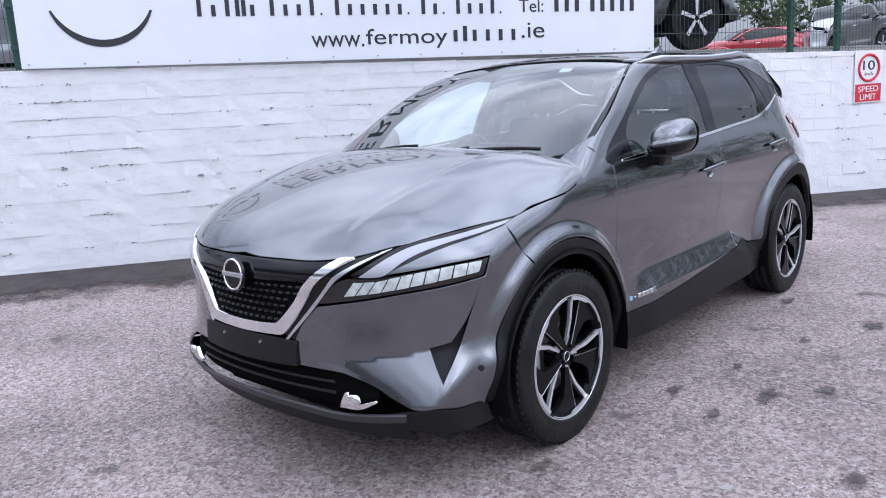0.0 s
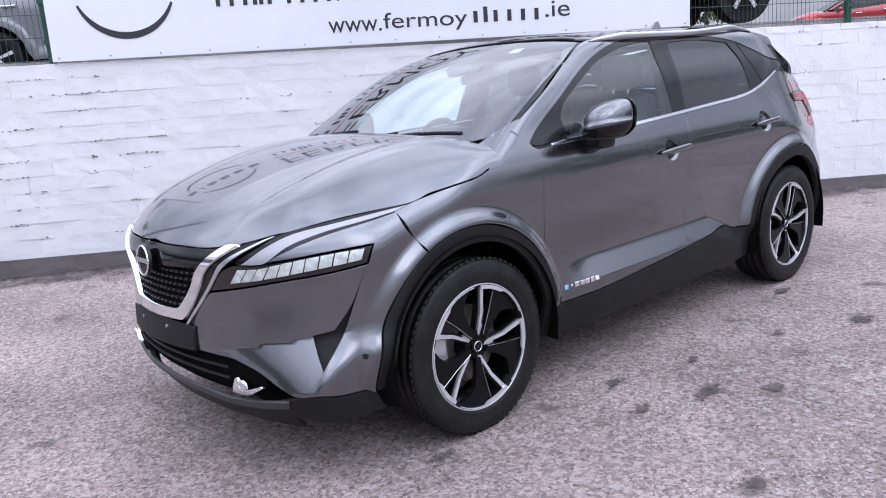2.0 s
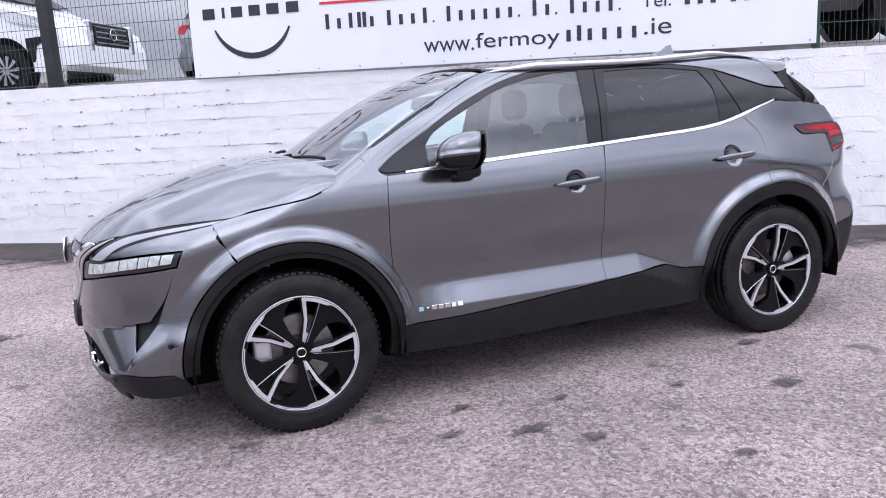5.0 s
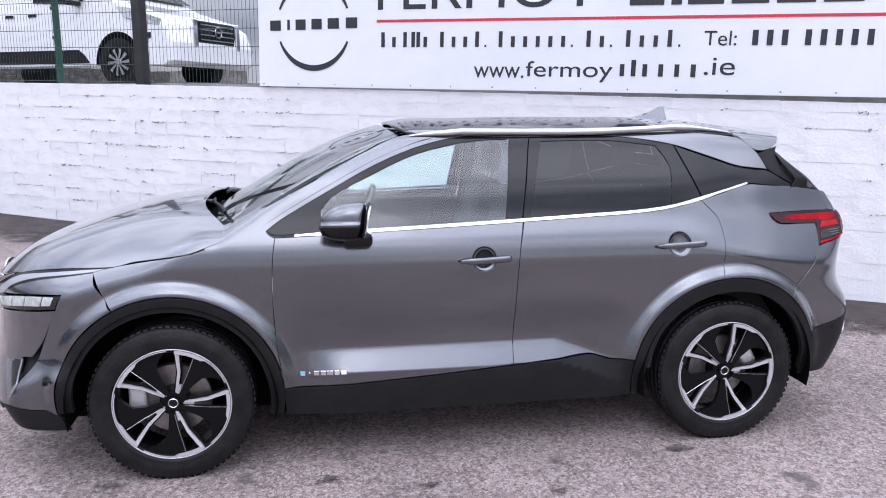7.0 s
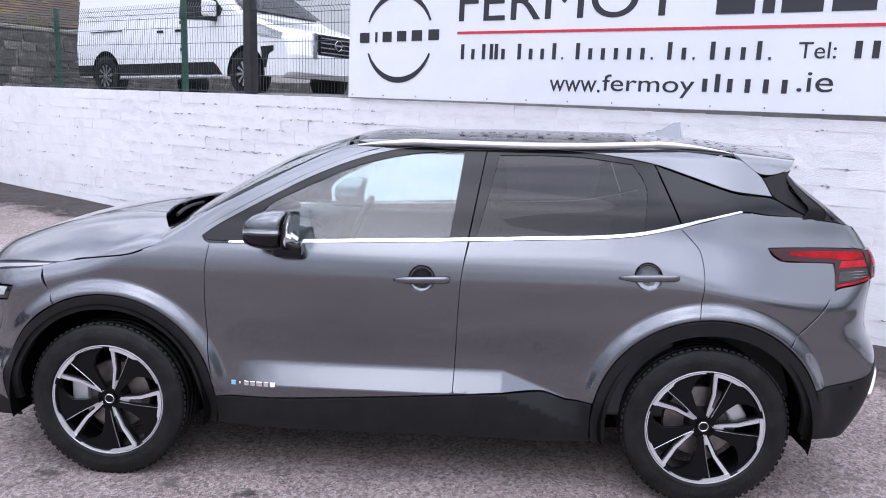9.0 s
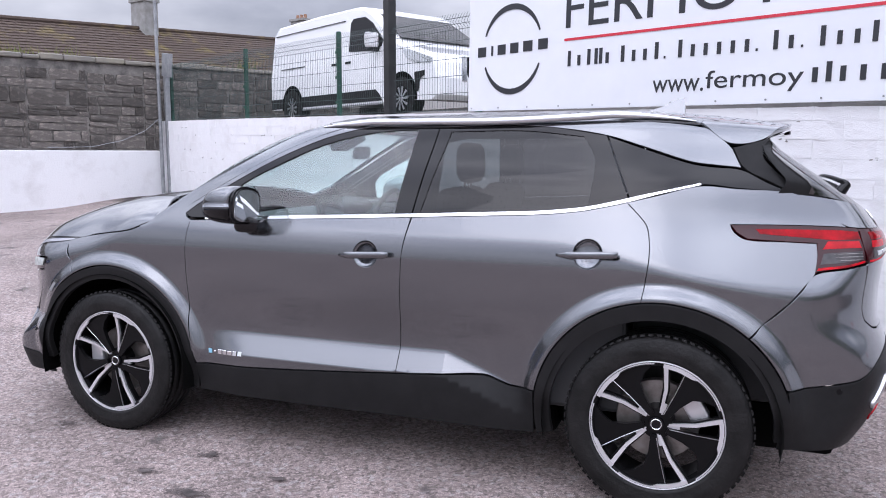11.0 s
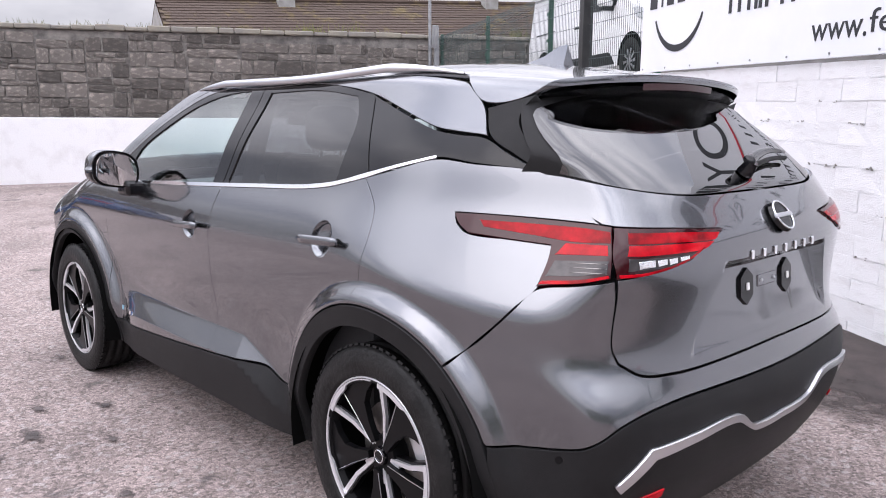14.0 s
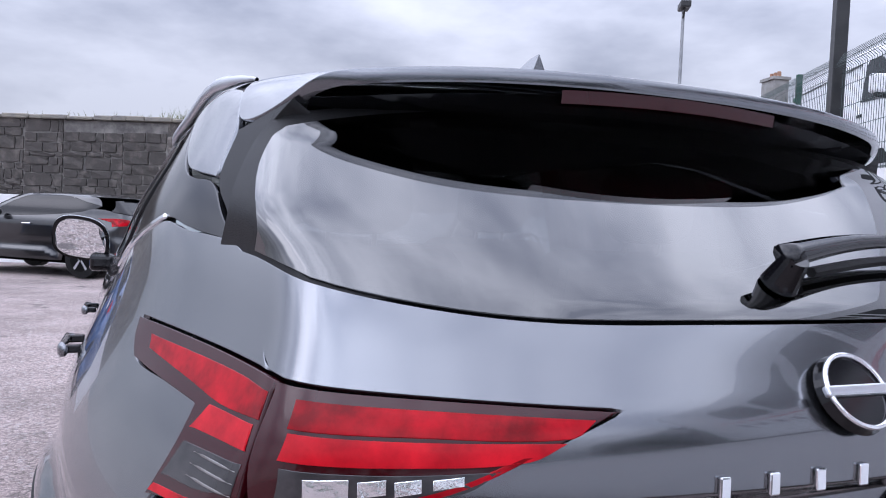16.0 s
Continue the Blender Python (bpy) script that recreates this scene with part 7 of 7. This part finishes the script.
    part("hub", rod((0, -0.1, 0), (0, -0.125, 0), 0.06, 0.05, 20), M["satin"], wm)
    for x, sy in ((-1.78, -1), (1.72, 1), (-1.78, 1)):
        copy_thing(wm, Matrix.Translation((x, sy * 0.87, 0.335)) @ pose(0, 0, 0, 0, 0, 0 if sy < 0 else 180))
    for x in (1.72, -1.78):
        plate("wheel_arch", [(x + 0.4 * math.cos(radians(a)), 0.335 + 0.42 * math.sin(radians(a))) for a in range(-5, 186, 10)], M["dark"], deep=0.002)


build_van()

# ---- old stone wall, stone by stone ----
stone_back = bmesh.new()
rows = []
for k in range(41):
    s = -26 + 40 * k / 40
    h = float(left_top(s)) - 0.1
    rows.append([stone_back.verts.new(p) for p in ((s, 0.06, 1.4), (s, 0.06, h), (s, 0.5, h), (s, 0.5, 1.4))])
for a, b in zip(rows, rows[1:]):
    for k in range(4):
        stone_back.faces.new((a[k], b[k], b[(k + 1) % 4], a[(k + 1) % 4]))
bmesh.ops.recalc_face_normals(stone_back, faces=stone_back.faces)
wall_3 = tagged(part("wall_3", stone_back, M["joint"], at=LEFT), "old grey rubble stone wall above the white base", "wall", kind="structure")
rnd = random.Random(5)
STONES = []
for i in range(14):
    w, h = 0.22 + 0.05 * (i % 7), 0.2
    bm = box(-0.5, 0.5, -0.5, 0.5, -0.5, 0.5)
    bmesh.ops.subdivide_edges(bm, edges=bm.edges[:], cuts=1, use_grid_fill=True)
    for v in bm.verts:
        edge_ = sum(abs(c) > 0.4 for c in v.co)
        v.co *= 1 - 0.035 * (edge_ >= 2) - 0.04 * (edge_ == 3)
        v.co += Vector((rnd.uniform(-0.035, 0.035), rnd.uniform(-0.09, 0.09), rnd.uniform(-0.04, 0.04)))
    me = bpy.data.meshes.new("stone")
    bm.to_mesh(me), bm.free()
    me.materials.append(M["stone"])
    STONES.append(me)
spots = []
left = -16.0
while left < 9:
    run = rnd.uniform(0.8, 2.0)
    z = 1.46 + rnd.uniform(-0.03, 0.03)
    while z < 3.5:
        h = rnd.choice((0.1, 0.14, 0.18, 0.22, 0.3))
        s = left
        while s < left + run - 0.05:
            w = min(rnd.uniform(0.16, 0.62) * (1 if h < 0.25 else 1.2), left + run - s)
            if w > 0.06 and z + h < float(left_top(s)) - 0.06:
                spots.append((s + w / 2, z + h / 2, w - 0.022, h - 0.02))
            s += w
        z += h
    left += run
near = sorted(spots, key=lambda q: abs(q[0] + 4.5))
far_bm = bmesh.new()
for k, (s, z, w, h) in enumerate(near):
    m_ = Matrix.Translation((s, 0.09 + rnd.uniform(-0.012, 0.012), z)) @ Matrix.Diagonal((w, 0.12, h, 1))
    if k < 300:
        part("stone", STONES[k % 14], None, wall_3, at=m_)
    else:
        me = STONES[k % 14]
        vs = [far_bm.verts.new(m_ @ v.co) for v in me.vertices]
        for p in me.polygons:
            far_bm.faces.new([vs[i] for i in p.vertices])
tagged(part("stonework", far_bm, M["stone"], wall_3), kind="stuff")
cap_bm = bmesh.new()
s = -26.0
while s < 14:
    w = rnd.uniform(0.3, 0.7)
    h = float(left_top(s)) - 0.09
    box(s, s + w - 0.01, -0.02 + rnd.uniform(-0.02, 0.02), 0.55, h, h + 0.09 + rnd.uniform(-0.02, 0.03), 0.02, 1, bm=cap_bm)
    s += w
tagged(part("coping", cap_bm, M["coping"], wall_3), kind="stuff")
weeds = bmesh.new()
for k in range(420):
    s = rnd.gauss(-7, 5) if k % 3 else rnd.choice((-10.6, -10.4, -2.6, -1.8, 2.0)) + rnd.gauss(0, 0.15)
    if not -25 < s < 12:
        continue
    h0, tall = float(left_top(s)), rnd.uniform(0.04, 0.16) * (1.9 if k % 3 == 0 else 1)
    x, y = s, rnd.uniform(0.0, 0.4)
    a, lean = rnd.uniform(0, 6.28), rnd.uniform(0.2, 0.8) * tall
    p = [weeds.verts.new(q) for q in ((x - 0.006, y, h0), (x + 0.006, y, h0), (x + lean * math.cos(a), y + lean * math.sin(a), h0 + tall))]
    weeds.faces.new(p)
tagged(part("wall_weeds", weeds, M["grass"], at=LEFT), "dry weeds and grass growing on the stone wall", "weeds", kind="stuff")
part("hanging_cable", tube([(-0.05, -0.01, 2.1), (-0.35, -0.02, 1.85), (-0.8, -0.02, 1.65), (-1.4, -0.02, 1.52), (-2.2, -0.02, 1.5)], 0.008, 6), M["steel"], wall_3)
post = thing("utility_pole", "thin grey galvanised pole with a lamp at the wall corner", "pole", WALL @ Matrix.Translation((-10.85, -0.08, 0)))
part("shaft", rod((0, 0, 0.3), (-0.08, 0, 5.65), 0.04, 0.03, n=12), M["steel"], post)
part("back_shaft", box(0.1, 0.2, 0.05, 0.15, 0.4, 3.1, 0.01), M["steel"], post)
part("lamp_head", box(-0.2, 0.2, -0.1, 0.1, 5.62, 5.75, 0.02), M["blackpost"], post)
part("lamp_arm", rod((-0.08, 0, 5.45), (0.1, 0, 5.64), 0.02), M["blackpost"], post)
part("sheet_cover", box(-0.2, 0.28, -0.02, 0.02, 2.95, 3.4, 0.005), M["steel"], post, at=pose(0, 0, 0, 0, 8, 0))

# ---- the terrace beyond the wall ----
ridge_a, ridge_b = Vector((-33.6, 13.6, 7.0)), Vector((-25.6, 42.5, 8.75))
along = (ridge_b - ridge_a).normalized()
level = Vector((along.x, along.y, 0)).normalized()
out = Vector((level.y, -level.x, 0))
house = thing("terraced_house", "low house with a mossy brown tiled roof and rendered chimneys", "house")
long_ = (ridge_b - ridge_a).length
bm = bmesh.new()
for sgn in (1, -1):
    a, b = ridge_a + out * 4.2 * sgn - Vector((0, 0, 2.5)), ridge_b + out * 4.2 * sgn - Vector((0, 0, 2.5))
    v = [bm.verts.new(p) for p in (ridge_a, ridge_b, b, a)]
    bm.faces.new(v)
bmesh.ops.solidify(bm, geom=bm.faces[:], thickness=0.1)
roof_ob = part("roof", bm, M["tile"], house)
wl_ = bmesh.new()
c = [ridge_a + out * 3.9 - Vector((0, 0, 2.5)), ridge_b + out * 3.9 - Vector((0, 0, 2.5)), ridge_b - out * 3.9 - Vector((0, 0, 2.5)), ridge_a - out * 3.9 - Vector((0, 0, 2.5))]
top_, bot_ = [wl_.verts.new(p) for p in c], [wl_.verts.new((p.x, p.y, -1)) for p in c]
for k in range(4):
    wl_.faces.new((top_[k], top_[(k + 1) % 4], bot_[(k + 1) % 4], bot_[k]))
for e_, q in ((ridge_a, (0, 3)), (ridge_b, (1, 2))):
    wl_.faces.new((wl_.verts.new(e_ - Vector((0, 0, 0.1))), top_[q[0]], top_[q[1]]))
part("wall", wl_, M["render"], house)
# tile courses, each a thin overlapping lap
laps = bmesh.new()
down = (out * 4.2 - Vector((0, 0, 2.5))).normalized()
up_n = along.cross(down)
up_n = up_n if up_n.z > 0 else -up_n
for r in range(16):
    for k in range(int(long_ / 0.33)):
        o = ridge_a + along * (0.33 * k + (0.16 if r % 2 else 0)) + down * (0.3 * r) + up_n * (0.03 + rnd.uniform(0, 0.012))
        q = [laps.verts.new(p) for p in (o, o + along * 0.31, o + along * 0.31 + down * 0.33 + up_n * 0.035, o + down * 0.33 + up_n * 0.035)]
        laps.faces.new(q)
        low_e = [laps.verts.new(v.co - up_n * 0.04) for v in (q[3], q[2])]
        laps.faces.new((q[3], q[2], low_e[1], low_e[0]))
tagged(part("roof_tiles", laps, M["tile"], roof_ob), kind="stuff")
part("ridge_tiles", tube([ridge_a + Vector((0, 0, 0.08)), ridge_b + Vector((0, 0, 0.08))], 0.13, 8), M["tile"], roof_ob)
for d, tall in ((6.2, 1.55), (18.2, 1.7), (30.0, 1.6)):
    p = ridge_a + along * d
    turn = math.degrees(math.atan2(level.y, level.x))
    stack = part("chimney", box(-0.42, 0.42, -0.62, 0.62, -0.9, tall - 0.25, 0.02), M["render"], house, "grey rendered chimney with clay pots", at=Matrix.Translation(p) @ pose(0, 0, 0, 0, 0, turn))
    part("chimney_cap", box(-0.5, 0.5, -0.7, 0.7, tall - 0.25, tall - 0.08, 0.02), M["render"], stack)
    for y in (-0.35, 0.0, 0.35):
        part("chimney_pot", rod((0, y, tall - 0.08), (0, y, tall + 0.22), 0.12, 0.1, 12), M["pot"], stack)


# ---- trees far behind the upper yard ----
def tree(x, y, z, tall, seed):
    r = random.Random(seed)
    t = thing("tree", "leafy green tree in the distance", "tree", Matrix.Translation((x, y, z)), group="distant trees")
    bm = bmesh.new()
    rod((0, 0, 0), (0.1, 0, tall * 0.55), 0.16, 0.08, 8, bm=bm)
    for k in range(6):
        a = k * 1.1
        rod((0.05, 0, tall * (0.25 + 0.05 * k)), (math.cos(a) * tall * 0.28, math.sin(a) * tall * 0.28, tall * (0.5 + 0.06 * k)), 0.06, 0.02, 6, bm=bm)
    part("trunk", bm, M["bark"], t)
    lv = bmesh.new()
    for c in range(26):
        a, h = r.uniform(0, 6.28), r.uniform(0.3, 1.0)
        rad = tall * 0.33 * math.sqrt(max(0.1, 1 - (2 * h - 1.25) ** 2)) * r.uniform(0.4, 1)
        cx, cy, cz = rad * math.cos(a), rad * math.sin(a), h * tall
        for k in range(60):
            o = Vector((cx + r.gauss(0, tall * 0.05), cy + r.gauss(0, tall * 0.05), cz + r.gauss(0, tall * 0.045)))
            u = Vector((r.gauss(0, 1), r.gauss(0, 1), r.gauss(0, 1))).normalized() * 0.13
            w = u.cross(Vector((r.gauss(0, 1), r.gauss(0, 1), r.gauss(0, 1)))).normalized() * 0.07
            lv.faces.new([lv.verts.new(o + q) for q in (-u, w, u, -w)])
    part("crown", lv, M["leaf"], t)


for k, (s, d, h) in enumerate(((24, 20, 4.2), (27.5, 21, 3.6), (30, 19, 4.6), (33, 22, 4.0), (36, 20, 4.8), (20, 24, 3.6), (39, 21, 4.4))):
    p = WALL @ Vector((s, d, UP))
    tree(p.x, p.y, up_z(s), h, 40 + k)

# trees over the road, which the glass and paint mirror
for k, (x, y, h) in enumerate(((11.6, -12.0, 4.8), (14.6, -11.0, 5.6), (17.5, -9.5, 5.0), (20, -7.5, 5.4))):
    tree(x, y, float(rise(min(x, 13), max(y, -13))) - 0.15, h, 70 + k)

# ---- a strip of older, darker asphalt along the foot of the wall ----
strip_v, strip_f = [], []
for i in range(271):
    s_ = -11.0 + 0.1 * i
    wide_ = 1.5 + 0.18 * noise.noise((s_ * 0.8, 0.4, 1.0)) + 0.07 * noise.noise((s_ * 5, 2.0, 0.0))
    for j in range(5):
        p = WALL @ Vector((s_, -wide_ * j / 4, 0))
        strip_v.append((p.x, p.y, float(rise(p.x, p.y)) + 0.008 + 0.006 * noise.noise((p.x * 0.7, p.y * 0.7, 3.0))))
    if i:
        for j in range(4):
            a_ = 5 * (i - 1) + j
            strip_f.append((a_, a_ + 1, a_ + 6, a_ + 5))
strip_me = mesh_of("pavement", strip_v, strip_f, True)
cover = strip_me.attributes.new("cover", "FLOAT", "POINT")
for i, c in enumerate(cover.data):
    c.value = 1 - (i % 5) / 4
tagged(part("pavement", strip_me, M["old_asphalt"]), "dark brown strip of old asphalt along the wall", "asphalt", kind="structure")

# ---- marks on the asphalt ----
def stain(x, y, size, seed):
    r = random.Random(seed)
    n = 64
    pts = []
    for k in range(n):
        a = k * math.tau / n
        q = size * (0.65 + 0.5 * noise.noise((2.2 * math.cos(a) + seed, 2.2 * math.sin(a), 0.3)) + r.uniform(-0.06, 0.06))
        pts.append((x + q * 1.5 * math.cos(a), y + q * 0.8 * math.sin(a)))
    bm = bmesh.new()
    bm.faces.new([bm.verts.new((px, py, float(rise(px, py)) + 0.009)) for px, py in pts])
    tagged(part("oil_stain", bm, M["stain"]), "dark oil stain soaked into the asphalt", "stain", "oil stains")


for k, (x, y, size) in enumerate(((-0.5, -1.385, 0.1), (-0.645, -1.02, 0.07), (1.065, -0.99, 0.09), (-1.632, -0.93, 0.06), (-0.82, -1.28, 0.06), (-0.3, -1.6, 0.07), (0.35, -1.3, 0.06), (0.75, -1.55, 0.09), (-1.9, -1.7, 0.06), (-1.1, -1.9, 0.08), (0.1, -2.0, 0.06), (1.6, -1.9, 0.08), (-2.9, 1.6, 0.16), (-3.4, 2.4, 0.2), (2.2, -2.4, 0.07), (-0.2, -1.15, 0.05))):
    stain(x, y, size * 1.25, k)

# ---- painted blocks of the long wall, last ----
BLOCKS = []
for i in range(8):
    bm = box(-0.5, 0.5, -0.5, 0.5, -0.5, 0.5)
    bmesh.ops.subdivide_edges(bm, edges=[e for e in bm.edges if abs(e.verts[0].co.x - e.verts[1].co.x) > 0.5], cuts=2)
    for v in bm.verts:
        v.co += Vector((rnd.uniform(-0.004, 0.004), rnd.uniform(-0.07, 0.07), rnd.uniform(-0.02, 0.02)))
    me = bpy.data.meshes.new("block")
    bm.to_mesh(me), bm.free()
    me.materials.append(M["white"])
    BLOCKS.append(me)
COURSE, BLOCK = 0.142, 0.45
cells = []
for row in range(-3, 18):
    for k in range(-24, 36):
        s = k * BLOCK + (BLOCK / 2 if row % 2 else 0)
        z = 0.0 + row * COURSE - 0.02 * s
        lo, hi = wall_foot(s) - 0.1, float(wall_top(s))
        if -10.85 < s < 16 and z + COURSE > lo and z < hi - 0.02:
            top_z = min(z + COURSE - 0.005, hi)
            cells.append((s, (z + top_z) / 2, top_z - z))
cells.sort(key=lambda c: abs(c[0] + 1.0))
rest = bmesh.new()
for k, (s, z, h) in enumerate(cells):
    m_ = Matrix.Translation((s, 0.03 + rnd.uniform(-0.002, 0.002), z)) @ pose(0, 0, 0, 0, 1.15, 0) @ Matrix.Diagonal((BLOCK - 0.003, 0.06, h, 1))
    if k < 300:
        part("block", BLOCKS[k % 8], None, wall_1, at=m_)
    else:
        me = BLOCKS[k % 8]
        vs = [rest.verts.new(m_ @ v.co) for v in me.vertices]
        for p in me.polygons:
            rest.faces.new([vs[i] for i in p.vertices])
tagged(part("blockwork", rest, M["white"], wall_1), kind="stuff")
for k in range(330):
    s = rnd.uniform(-10, 9) if k % 3 else rnd.gauss(-2.5, 1.2)
    row = rnd.randrange(1, 13)
    z = row * COURSE - 0.02 * s
    if not wall_foot(s) + 0.08 < z < float(wall_top(s)) - 0.05:
        continue
    # a run of small flakes along the joint
    bm, reach = bmesh.new(), rnd.uniform(0.01, 0.11)
    for f in range(rnd.randrange(2, 8)):
        u, v = rnd.uniform(-reach, reach), rnd.gauss(0, 0.006)
        w, h = rnd.uniform(0.003, 0.016), rnd.uniform(0.0025, 0.007)
        rim_ = [(u + w * math.cos(g) * rnd.uniform(0.5, 1.3), v + h * math.sin(g) * rnd.uniform(0.4, 1.4)) for g in (j * math.tau / 7 for j in range(7))]
        low_, top_ = [bm.verts.new((x_, y_, 0)) for x_, y_ in rim_], [bm.verts.new((x_, y_, 0.002 + 0.0002 * f)) for x_, y_ in rim_]
        bm.faces.new(top_)
        for j in range(7):
            bm.faces.new((low_[j], low_[(j + 1) % 7], top_[(j + 1) % 7], top_[j]))
    part("paint_chip", bm, M["chip"], wall_1, at=Matrix.Translation((s, -0.006, z)) @ pose(0, 0, 0, 90, 0, 0))
